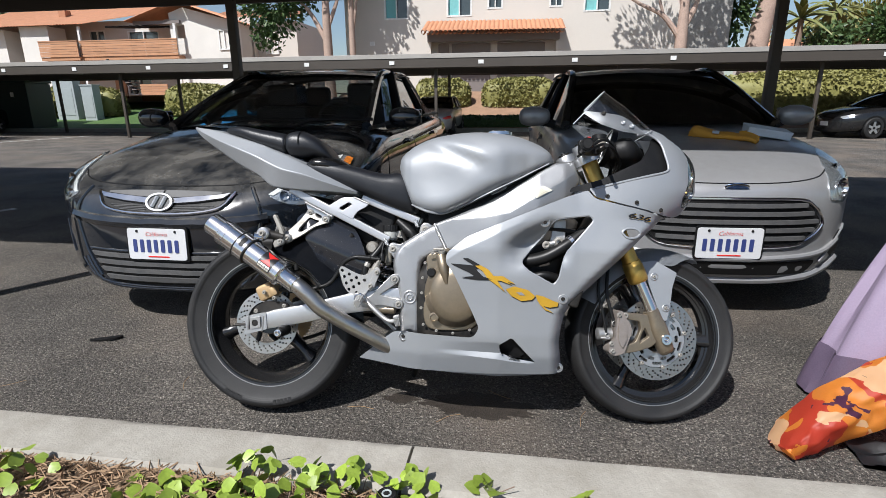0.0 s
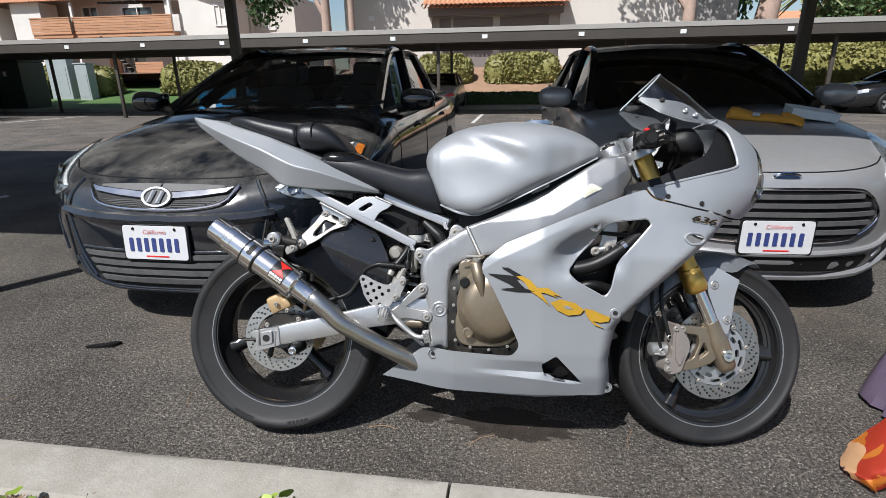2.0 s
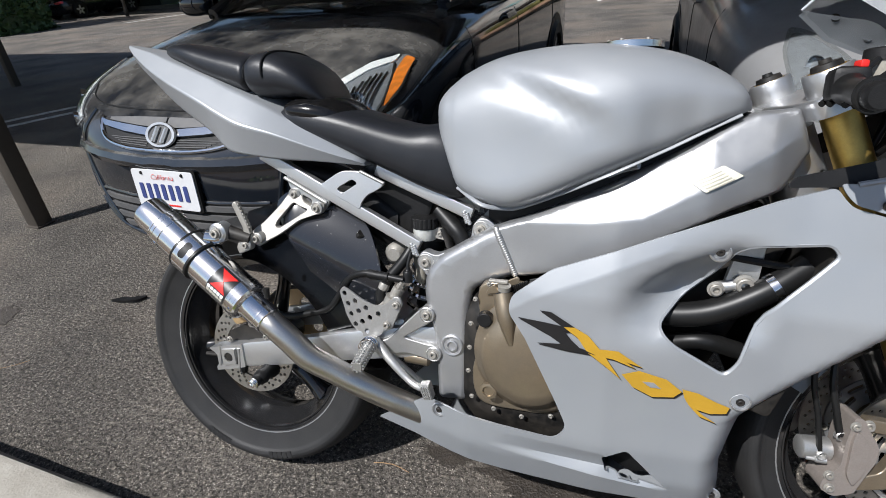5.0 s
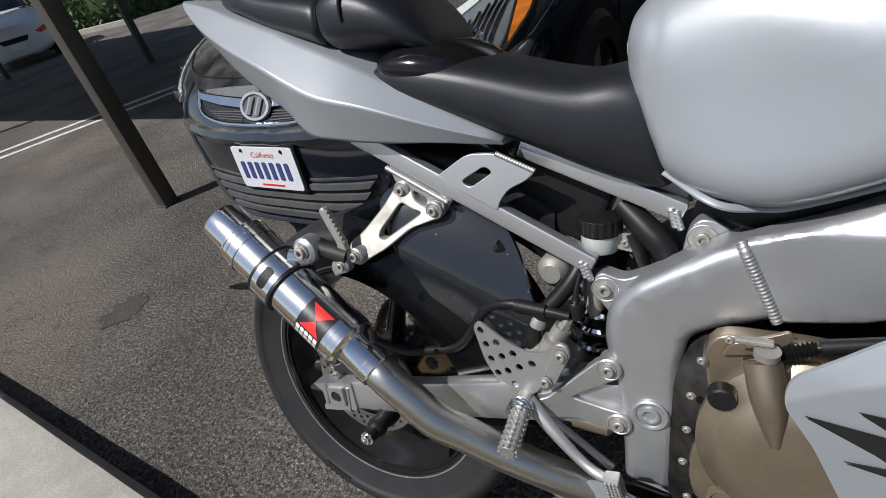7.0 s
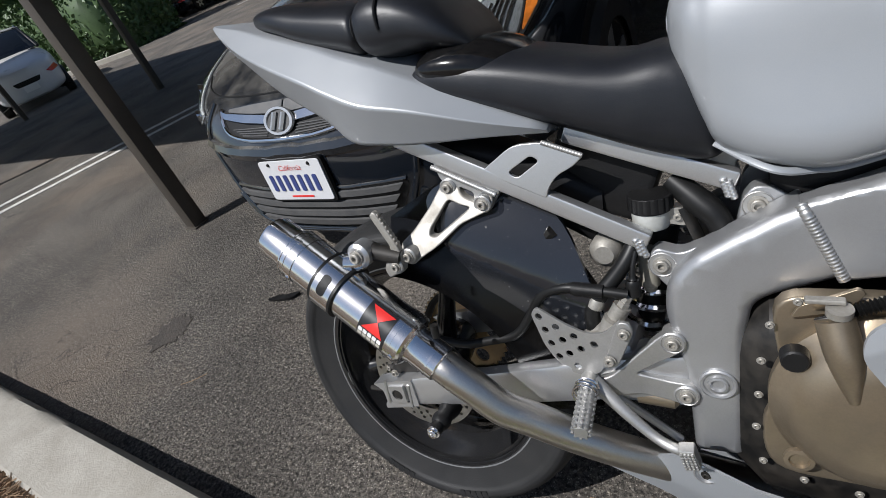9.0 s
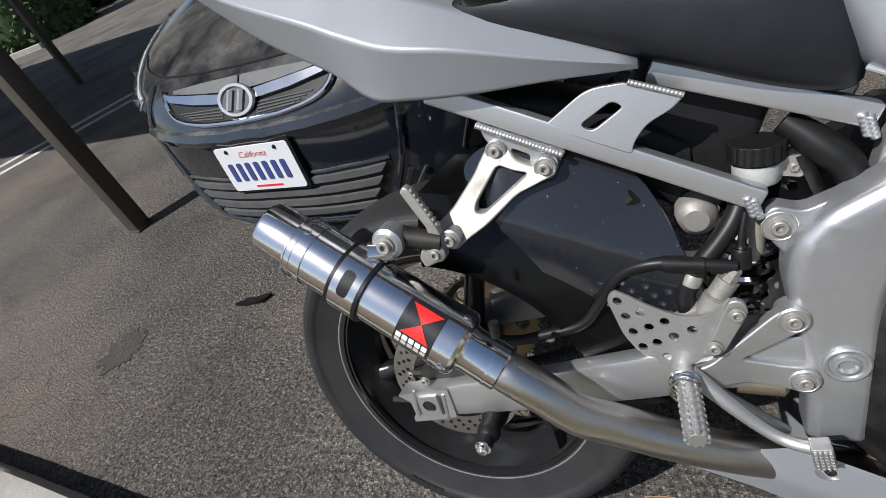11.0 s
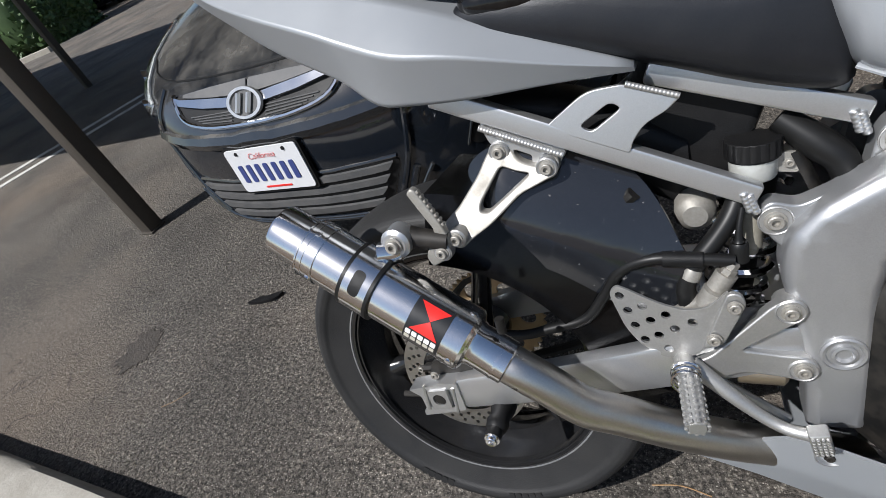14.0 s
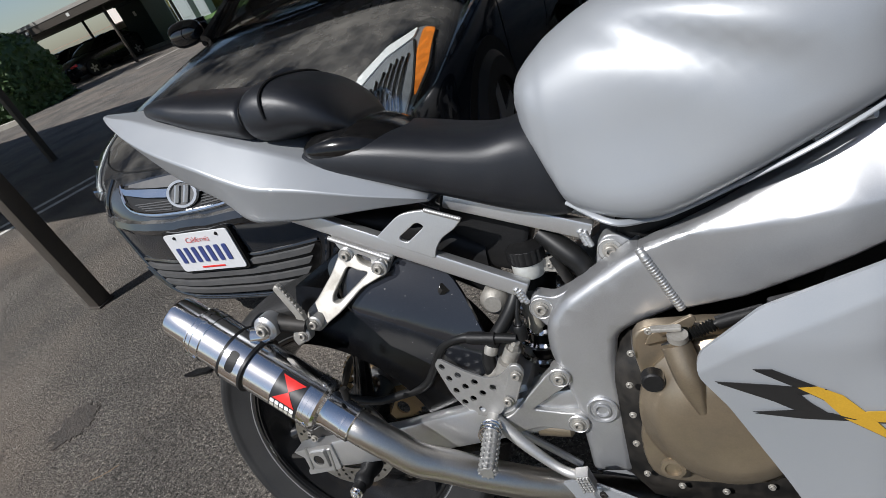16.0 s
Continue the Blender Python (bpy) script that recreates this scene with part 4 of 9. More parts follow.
def plate(parent, front, x, z, w=0.305, h=0.152, tilt=0.0):
    """A licence plate: white plate with a red state name and plain bars for the number."""
    fx, fy, fz = front(x, z)
    base = part("licence_plate", sheet(rounded([(-w / 2, -h / 2), (w / 2, -h / 2), (w / 2, h / 2), (-w / 2, h / 2)], 0.015), lambda a, b, d: (a, d, b), 0.004, step=0, bevel=0.0012), plate_white, parent, "white licence plate with navy bars and red script")
    base.matrix_basis = pose(fx, fy - 0.02, fz, tilt, 0, 0)
    part("plate_frame", sheet(rounded([(-w / 2 - .008, -h / 2 - .008), (w / 2 + .008, -h / 2 - .008), (w / 2 + .008, h / 2 + .008), (-w / 2 - .008, h / 2 + .008)], 0.018), lambda a, b, d: (a, 0.005 + d, b), 0.014, step=0), black_plastic, base)
    for k in range(7):
        x0 = -0.124 + k * 0.0362
        part("number_bar", sheet(rounded([(x0, -0.040), (x0 + 0.020, -0.040), (x0 + 0.020, 0.022), (x0, 0.022)], 0.006), lambda a, b, d: (a, -0.0022 + d, b), 0.002, step=0), blue_print, base)
    part("caption_bar", sheet(rounded([(-0.05, -0.064), (0.06, -0.064), (0.06, -0.058), (-0.05, -0.058)], 0.002), lambda a, b, d: (a, -0.0018 + d, b), 0.0015, step=0), red, base)
    for q in (-0.1, 0.1):
        part("plate_screw", lathe([(-0.004, 0), (-0.004, 0.005), (0, 0.007)], 10, pose(q, 0, 0.062)), black_plastic, base)
    tx = bpy.data.curves.new("state_name", "FONT")
    tx.body, tx.size, tx.align_x, tx.extrude, tx.shear, tx.offset = "California", 0.029, "CENTER", 0.0004, 0.3, -0.0006
    tmp = bpy.data.objects.new("state_name", tx)
    scene.collection.objects.link(tmp)
    me = bpy.data.meshes.new_from_object(tmp.evaluated_get(bpy.context.evaluated_depsgraph_get()))
    bpy.data.objects.remove(tmp)
    me.materials.clear()
    me.materials.append(red)
    ob = new("state_name", me)
    ob.parent = base
    ob.matrix_basis = pose(0, -0.002, 0.040, 90)
    return base


# charcoal sedan
SEDAN = dict(length=4.37, half=0.855, nose=0.80, blunt=2.6, square=4.6, axles=(0.86, 3.43), arch=0.03, rail=True,
             under=[(0, 0.26), (0.03, 0.19), (0.1, 0.165), (0.4, 0.17), (4.0, 0.2), (4.3, 0.3), (4.37, 0.45)],
             deck=[(0, 0.53), (0.01, 0.557), (0.03, 0.585), (0.06, 0.615), (0.10, 0.660), (0.13, 0.695), (0.18, 0.722), (0.34, 0.785), (0.6, 0.85), (1.0, 0.925), (1.2, 0.95), (2.0, 0.96), (3.3, 0.99), (4.0, 1.0), (4.3, 0.95), (4.37, 0.8)],
             cabin=dict(base=(1.0, 0.935, 0.70), top=(1.98, 1.295, 0.575), back=(3.1, 1.305, 0.57), tail=(3.85, 1.0, 0.62)))
sedan, fr, sd, tp = car("sedan", pose(-1.374, 2.424, 0, 0, 0, YAW), charcoal, "dusty charcoal four-door sedan parked nose to the kerb", SEDAN)


def on_front(pts, mat, name, parent, fr, out=0.004, thick=0.01, r=0.01, step=0.04, holes=(), label="", bevel=0.0, curve=False):
    ol = rounded(pts, r) if not curve else [tuple(p) for p in spline(pts, 6, True)]
    return part(name, sheet(ol, lambda a, b, d: fr(a, b, -out + d), thick, holes, step, bevel), mat, parent, label)


def front_bar(pts, r, mat, name, parent, fr, out=0.012, flat=1.0):
    return part(name, tube([fr(x, z, -out) for x, z in spline(pts, 4)], r, 8, 1, True, flat), mat, parent)


# upper grille with winged chrome bar and round badge
gr = on_front([(-0.355, 0.665), (-0.30, 0.605), (-0.2, 0.585), (0.0, 0.578), (0.2, 0.585), (0.30, 0.605), (0.355, 0.665), (0.2, 0.672), (0, 0.675), (-0.2, 0.672)], black_plastic, "upper_grille", sedan, fr, 0.005, 0.02, 0.02)
front_bar([(-0.36, 0.668), (-0.31, 0.607), (-0.2, 0.582), (0, 0.574), (0.2, 0.582), (0.31, 0.607), (0.36, 0.668)], 0.008, chrome, "grille_trim", gr, fr, 0.008)
for s in (-1, 1):
    on_front([(s * 0.05, 0.634), (s * 0.15, 0.642), (s * 0.30, 0.654), (s * 0.345, 0.660), (s * 0.315, 0.640), (s * 0.2, 0.624), (s * 0.05, 0.612)], polished, "chrome_wing", gr, fr, 0.020, 0.014, 0.006, bevel=0.004)
    on_front([(s * 0.004, 0.670), (s * 0.17, 0.669), (s * 0.30, 0.665), (s * 0.30, 0.658), (s * 0.15, 0.646), (s * 0.004, 0.638)], slat_grey, "grille_brow", gr, fr, 0.014, 0.01, 0.006, bevel=0.003)
    for k in range(4):
        front_bar([(s * 0.07, 0.607 - 0.007 * k), (s * (0.27 - 0.02 * k), 0.61 - 0.006 * k)], 0.0022, slat_grey, "grille_bar", gr, fr, 0.007)
bx, by, bz = fr(0.0, 0.628)
badge = part("badge", lathe([(0, 0), (0, 0.055), (-0.008, 0.055), (-0.010, 0.048), (-0.006, 0.043), (-0.006, 0)], 36), slat_grey, gr, "plain oval chrome badge")
badge.matrix_basis = pose(bx, by - 0.022, bz, -26) @ Matrix.Diagonal((1.25, 1, 0.80, 1))
part("badge_ring", lathe([(-0.004, 0.046), (-0.012, 0.047), (-0.012, 0.057), (-0.004, 0.059)], 36, None, True), alu, badge)
for a, b in (((-0.026, -0.032), (-0.008, 0.036)), ((0.008, -0.036), (0.026, 0.032))):
    part("badge_bar", tube([(a[0], -0.010, a[1]), (b[0], -0.010, b[1])], 0.0085, 6), alu, badge)
plate(sedan, fr, 0.0, 0.437, tilt=-4)
# lower grille and bumper lines
lg = on_front([(-0.43, 0.385, 0.03), (0.43, 0.385, 0.03), (0.35, 0.245, 0.03), (0.28, 0.222), (-0.28, 0.222), (-0.35, 0.245, 0.03)], black_plastic, "lower_grille", sedan, fr, 0.003, 0.02, 0.03, 0.025)
for k, z in enumerate((0.368, 0.330, 0.292, 0.254)):
    w = 0.405 - 0.024 * k
    on_front([(-w, z + 0.011), (w, z + 0.011), (w - 0.022, z - 0.010), (-w + 0.022, z - 0.010)], slat_grey, "grille_slat", lg, fr, 0.014, 0.014, 0.004, bevel=0.003)
front_bar([(-0.42, 0.392), (0.42, 0.392)], 0.006, charcoal, "grille_lip", lg, fr, 0.004)
front_bar([(-0.46, 0.34), (-0.38, 0.222), (-0.2, 0.198), (0, 0.195), (0.2, 0.198), (0.38, 0.222), (0.46, 0.34)], 0.012, charcoal, "grille_lip", lg, fr, 0.0)
front_bar([(-0.5, 0.33), (-0.4, 0.232), (-0.2, 0.212), (0, 0.208), (0.2, 0.212), (0.4, 0.232), (0.5, 0.33)], 0.006, charcoal, "bumper_lip", sedan, fr, 0.004)
front_bar([(-0.52, 0.555), (-0.42, 0.545), (-0.3, 0.540), (-0.15, 0.536), (0, 0.535), (0.15, 0.536), (0.3, 0.540), (0.42, 0.545), (0.52, 0.555)], 0.032, charcoal, "bumper_bar", sedan, fr, -0.016)
front_bar([(-0.43, 0.69), (-0.475, 0.62), (-0.49, 0.55), (-0.47, 0.45), (-0.44, 0.36), (-0.38, 0.25)], 0.010, charcoal, "bumper_crease", sedan, fr, 0.0)
front_bar([(0.43, 0.69), (0.475, 0.62), (0.49, 0.55), (0.47, 0.45), (0.44, 0.36), (0.38, 0.25)], 0.010, charcoal, "bumper_crease", sedan, fr, 0.0)
hood = [(-0.60, 0.75), (-0.5, 0.718), (-0.3, 0.70), (0, 0.694), (0.3, 0.70), (0.5, 0.718), (0.60, 0.75)]
front_bar(hood, 0.0035, black_plastic, "bonnet_gap", sedan, fr, 0.0005)
for s in (-1, 1):
    # head lamp: bowl, lens, amber reflector, projector
    hl = on_front([(s * 0.510, 0.655), (s * 0.575, 0.70), (s * 0.615, 0.76), (s * 0.665, 0.79), (s * 0.745, 0.805), (s * 0.785, 0.78), (s * 0.795, 0.71), (s * 0.750, 0.635), (s * 0.655, 0.600), (s * 0.575, 0.62)], lamp_bowl, "head_lamp", sedan, fr, 0.003, 0.012, 0.02, 0.014)
    on_front([(s * 0.762, 0.665), (s * 0.787, 0.715), (s * 0.782, 0.782), (s * 0.752, 0.796)], amber, "side_reflector", hl, fr, 0.009, 0.006, 0.008, 0.012)
    on_front([(s * 0.512, 0.657), (s * 0.575, 0.702), (s * 0.615, 0.762), (s * 0.665, 0.793), (s * 0.735, 0.803), (s * 0.735, 0.788), (s * 0.675, 0.775), (s * 0.632, 0.745), (s * 0.592, 0.690), (s * 0.535, 0.652)], white_print, "lamp_trim", hl, fr, 0.0085, 0.005, 0.004, 0.014)
    front_bar([(s * 0.735, 0.625), (s * 0.757, 0.68), (s * 0.757, 0.74), (s * 0.738, 0.782)], 0.005, black_plastic, "lamp_bezel", hl, fr, 0.005)
    for k in range(10):
        q = 0.606 + 0.013 * k
        front_bar([(s * q, 0.625 + 0.12 * abs(q - 0.64)), (s * (q + 0.004), 0.672), (s * (q + 0.012), min(0.762, 0.70 + 0.75 * (q - 0.606)))], 0.0052, chrome, "reflector_flute", hl, fr, 0.004)
    for q, z, r in ((0.690, 0.705, 0.030), (0.580, 0.652, 0.022)):
        px, py, pz = fr(s * q, z)
        part("reflector_cup", lathe([(-0.012, r), (0.0, r * 0.9), (0.02, r * 0.55), (0.022, 0)], 24, pose(px, py - 0.006, pz, -8, 0, 40 * s)), chrome, hl)
    on_front([(s * 0.505, 0.655), (s * 0.575, 0.705), (s * 0.615, 0.765), (s * 0.665, 0.797), (s * 0.748, 0.811), (s * 0.791, 0.785), (s * 0.801, 0.71), (s * 0.755, 0.630), (s * 0.655, 0.593), (s * 0.570, 0.615)], lamp_glass, "lens", hl, fr, 0.012, 0.003, 0.02, 0.014).visible_shadow = False
    fg = on_front([(s * 0.655, 0.500), (s * 0.735, 0.470), (s * 0.715, 0.385), (s * 0.635, 0.325), (s * 0.605, 0.345), (s * 0.640, 0.430)], black_plastic, "fog_lamp", sedan, fr, 0.002, 0.01, 0.015, 0.015)
    front_bar([(s * 0.650, 0.505), (s * 0.632, 0.43), (s * 0.598, 0.342)], 0.004, charcoal, "fog_trim", fg, fr, 0.002)
    px, py, pz = fr(s * 0.665, 0.43)
    part("bulb", lathe([(-0.004, 0), (-0.003, 0.018), (0.0, 0.024), (0.008, 0.0)], 16, pose(px, py, pz, 0, 0, 45 * s)), lamp_bowl, fg)
for x, a in ((-0.18, 9), (0.28, 9)):
    part("wiper", join(tube([(x - 0.02, 1.07, 0.955), (x + 0.14, 1.10, 0.985), (x + 0.40, 1.16, 0.985)], 0.008, 6), box(0.56, 0.012, 0.02, 0.003, pose(x + 0.2, 1.14, 0.975, -30, 0, 5))), black_plastic, sedan)

# pale silver hatchback
HATCH = dict(length=4.0, half=0.80, nose=0.92, square=4.6, axles=(0.82, 3.31), arch=0.03, rail=False,
             under=[(0, 0.3), (0.03, 0.23), (0.1, 0.19), (0.4, 0.18), (3.6, 0.2), (3.95, 0.3), (4.0, 0.45)],
             deck=[(0, 0.60), (0.01, 0.66), (0.03, 0.69), (0.06, 0.71), (0.16, 0.75), (0.34, 0.80), (0.6, 0.86), (1.0, 0.92), (1.2, 0.94), (2.0, 0.97), (3.3, 1.02), (3.8, 1.02), (3.95, 0.9), (4.0, 0.8)],
             cabin=dict(base=(0.95, 0.93, 0.68), top=(1.85, 1.285, 0.55), back=(3.3, 1.30, 0.54), tail=(3.85, 1.05, 0.62)))
hatch, fr, sd, tp = car("hatchback", pose(1.40, 2.45, 0, 0, 0, -6), white_silver, "scuffed pale silver hatchback parked nose to the kerb", HATCH, glass=dark_glass)
gr = on_front([(-0.44, 0.50), (-0.36, 0.60), (-0.28, 0.625), (0.28, 0.625), (0.36, 0.60), (0.44, 0.50), (0.34, 0.415), (0.25, 0.40), (-0.25, 0.40), (-0.34, 0.415)], black_plastic, "upper_grille", hatch, fr, 0.004, 0.02, 0.03)
front_bar([(-0.44, 0.50), (-0.37, 0.597), (-0.27, 0.627), (0, 0.63), (0.27, 0.627), (0.37, 0.597), (0.44, 0.50), (0.35, 0.418), (0.24, 0.396), (0, 0.393), (-0.24, 0.396), (-0.35, 0.418), (-0.44, 0.50)], 0.007, chrome, "grille_frame", gr, fr, 0.008)
for z, w in ((0.595, 0.335), (0.555, 0.375), (0.515, 0.405), (0.475, 0.39), (0.435, 0.345)):
    on_front([(-w, z + 0.012), (w, z + 0.012), (w, z - 0.008), (-w, z - 0.008)], slat_grey, "grille_slat", gr, fr, 0.016, 0.012, 0.004, bevel=0.003)
plate(hatch, fr, -0.015, 0.415)
bx, by, bz = fr(0, 0.685)
badge = part("badge", lathe([(0, 0), (0, 0.055), (-0.008, 0.052), (-0.010, 0)], 32), material("badge_blue", (0.05, 0.12, 0.30), 0.25, 0.2), hatch, "plain blue oval badge")
badge.matrix_basis = pose(bx, by - 0.002, bz, 40) @ Matrix.Diagonal((1.0, 1, 0.42, 1))
part("badge_ring", lathe([(-0.004, 0.050), (-0.012, 0.051), (-0.012, 0.057), (-0.004, 0.059)], 32, None, True), chrome, badge)
on_front([(-0.45, 0.315), (0.45, 0.315), (0.40, 0.245), (-0.40, 0.245)], black_plastic, "lower_intake", hatch, fr, 0.004, 0.02, 0.03)
front_bar([(-0.60, 0.30), (-0.45, 0.235), (-0.2, 0.215), (0, 0.212), (0.2, 0.215), (0.45, 0.235), (0.60, 0.30)], 0.022, white_silver, "bumper_lip", hatch, fr, 0.006)
front_bar([(-0.58, 0.40), (-0.45, 0.35), (-0.2, 0.335), (0, 0.332), (0.2, 0.335), (0.45, 0.35), (0.58, 0.40)], 0.014, white_silver, "bumper_bar", hatch, fr, 0.004)
front_bar([(-0.52, 0.75), (-0.4, 0.715), (-0.2, 0.70), (0, 0.697), (0.2, 0.70), (0.4, 0.715), (0.52, 0.75)], 0.0035, black_plastic, "bonnet_gap", hatch, fr, 0.0005)
for s in (-1, 1):
    hl = on_front([(s * 0.475, 0.61), (s * 0.465, 0.68), (s * 0.505, 0.76), (s * 0.565, 0.80), (s * 0.615, 0.81), (s * 0.645, 0.76), (s * 0.625, 0.66), (s * 0.565, 0.60)], lamp_bowl, "head_lamp", hatch, fr, 0.006, 0.012, 0.02, 0.014)
    for q, z, r in ((0.55, 0.665, 0.045), (0.58, 0.745, 0.028)):
        px, py, pz = fr(s * q, z)
        part("reflector_cup", lathe([(-0.012, r), (0.0, r * 0.9), (0.02, r * 0.55), (0.022, 0)], 22, pose(px, py - 0.01, pz, -8, 0, 30 * s)), chrome, hl)
    on_front([(s * 0.467, 0.605), (s * 0.457, 0.68), (s * 0.500, 0.765), (s * 0.562, 0.808), (s * 0.620, 0.818), (s * 0.653, 0.76), (s * 0.633, 0.652), (s * 0.570, 0.592)], lamp_glass, "lens", hl, fr, 0.012, 0.003, 0.02, 0.014).visible_shadow = False
    on_front([(s * 0.50, 0.36), (s * 0.60, 0.44), (s * 0.66, 0.45), (s * 0.64, 0.36), (s * 0.58, 0.30)], black_plastic, "fog_pocket", hatch, fr, 0.004, 0.012, 0.02)
    front_bar([(s * 0.47, 0.30), (s * 0.56, 0.39), (s * 0.65, 0.46)], 0.008, white_silver, "bumper_fin", hatch, fr, 0.003)


# cars across the lot
def far_car(name, m, paint, label, P, rear=False, glass=None):
    c, fr, sd, tp = car(name, m, paint, label, P, 0, glass or dark_glass)
    for s in (-1, 1):
        on_front([(s * 0.45, 0.62), (s * 0.70, 0.70), (s * 0.74, 0.60), (s * 0.55, 0.56)], tail_red if rear else lamp_bowl, "tail_lamp" if rear else "head_lamp", c, fr, 0.01, 0.02, 0.02, 0.06)
    on_front([(-0.3, 0.6), (0.3, 0.6), (0.24, 0.5), (-0.24, 0.5)], black_plastic, "grille", c, fr, 0.006, 0.02, 0.03, 0.06)
    on_front([(-0.15, 0.49), (0.15, 0.49), (0.15, 0.36), (-0.15, 0.36)], white_print, "licence_plate", c, fr, 0.02, 0.01, 0.01, 0.06)
    return c


far_car("parked_car", uv(-10.0, 16.3), blue_car, "bright blue compact car parked under the far carport", HATCH)
far_car("parked_car", uv(-6.1, 16.5), white_car, "white car parked under the far carport", SEDAN)
far_car("parked_car", uv(-3.1, 17.8), grey_car, "pale grey hatchback parked under the far carport", HATCH, True)
far_car("parked_car", uv(9.2, 17.9, 0, -78), black_car, "black sedan parked under the far carport", SEDAN)
far_car("parked_car", uv(-23.6, 17.0), black_car, "black car parked under the far carport", SEDAN, True)
far_car("parked_car", uv(-26.4, 17.2), black_car, "black car parked under the far carport", HATCH, True)
SUV = dict(HATCH, deck=[(y, z * 1.2) for y, z in HATCH["deck"]], cabin=dict(base=(0.95, 1.12, 0.68), top=(1.75, 1.62, 0.58), back=(3.4, 1.66, 0.58), tail=(3.9, 1.2, 0.64)))
far_car("parked_car", uv(-14.6, 6.6, 0, 70), white_car, "white car parked at the side of the lot", SUV, True)
far_car("parked_car", uv(19.0, 27.0, 1.65, -70), white_car, "pale blue van parked behind the hedge", HATCH)

# ---------------------------------------------------------------- motorcycle
# Local: x forward along the wheels, -y to its right side, z up. It leans on its side stand.
bike = thing("motorcycle", pose(-0.62, 1.704, 0, -13.6, 0, -4.6), "silver sports motorcycle leaning on its side stand, steel exhaust", "motorcycle")
RX, RZ, RR = -0.012, 0.319, 0.318
FX, FZ, FR = 1.337, 0.292, 0.293


def bolt_mesh(r=0.011, h=0.008):
    """A socket-head bolt that faces -y."""
    prof = [(0, r * 1.35), (-h * 0.25, r * 1.35), (-h * 0.3, r * 1.02), (-h, r), (-h * 1.15, r * 0.86), (-h * 1.1, r * 0.5), (-h * 0.35, r * 0.48), (-h * 0.35, 0)]
    return lathe(prof, 18)


BOLT = {}


def bolt(parent, x, y, z, r=0.011, mat=None, rx=0, rz=0, name="bolt"):
    mat = mat or cast_dusty
    key = (mat.name, name)
    if key not in BOLT:
        b = part(name, bolt_mesh(0.01, 0.008), mat, parent)
        BOLT[key] = b
    else:
        b = again(BOLT[key], Matrix(), parent)
        if "label" in b:
            del b["label"]
    b.matrix_basis = pose(x, y, z, rx, 0, rz) @ Matrix.Scale(0.8 * r / 0.01, 4)
    return b


def tyre(name, r, half, parent, x, z):
    prof = []
    for t in np.linspace(-1, 1, 21):
        a = t * radians(128)
        rr = 0.228 + (r - 0.228) * (0.5 + 0.5 * math.cos(a)) ** 0.62
        prof.append((half * math.sin(a) / (1.0 if abs(a) < math.pi / 2 else 1.0), rr))
    prof = [(-half * 0.78, 0.224)] + prof[1:-1] + [(half * 0.78, 0.224)]
    fine = []
    for (a0, r0), (a1, r1) in zip(prof, prof[1:]):
        fine += [(a0 + (a1 - a0) * k / 3, r0 + (r1 - r0) * k / 3) for k in range(3)]
    fine.append(prof[-1])
    fine = [(a * (1.012 if abs(r - 0.245) < 0.003 or abs(r - 0.268) < 0.002 else 1.0), r) for a, r in fine]
    w = part(name, lathe(fine, 96), rubber, parent, angle=60)
    w.matrix_basis = pose(x, 0, z)
    return w


def rim(parent, half, hub, mat, spokes=3, phase=0.0, steel_lip=False):
    lip = half * 0.80
    prof = [(-lip, 0.234), (-lip - 0.005, 0.231), (-lip - 0.004, 0.222), (-lip + 0.012, 0.217), (-lip + 0.03, 0.206), (-0.012, 0.194), (0.012, 0.194), (lip - 0.03, 0.206), (lip - 0.012, 0.217), (lip + 0.004, 0.222), (lip + 0.005, 0.231), (lip, 0.234)]
    prof += [(lip - 0.02, 0.222), (0.02, 0.204), (-0.02, 0.204), (-lip + 0.02, 0.222)]
    rm = part("rim", lathe(prof, 72, None, True), mat, parent, angle=24)
    for q in (-1, 1):
        part("rim_step", lathe([(q * (lip - 0.004), 0.221), (q * (lip + 0.001), 0.2195), (q * (lip + 0.001), 0.2165), (q * (lip - 0.006), 0.2150)], 72, None, True), mat, rm, angle=24)
    for q in (-1, 1):
        part("rim_lip", lathe([(q * (lip + 0.0035), 0.2290), (q * (lip + 0.0060), 0.2300), (q * (lip + 0.0060), 0.2322), (q * (lip + 0.0035), 0.2330)], 72, None, True), frame_grey, rm)
    part("hub", lathe([(-half * 0.9, 0.02), (-half * 0.9, 0.042), (-0.03, 0.052), (0.03, 0.052), (half * 0.9, 0.042), (half * 0.9, 0.02)], 28), mat, parent)
    for k in range(spokes):
        a = 2 * math.pi * k / spokes + phase
        b = tube([(0.03, 0, 0), (0.10, 0, 0.010), (0.16, 0, 0.02), (0.206, 0, 0.03)], [0.032, 0.024, 0.022, 0.034], 12, 5, True, 0.75)
        bmesh.ops.rotate(b, cent=(0, 0, 0), matrix=Matrix.Rotation(a, 3, "Y"), verts=b.verts)
        part("spoke", b, mat, parent)
    return rm


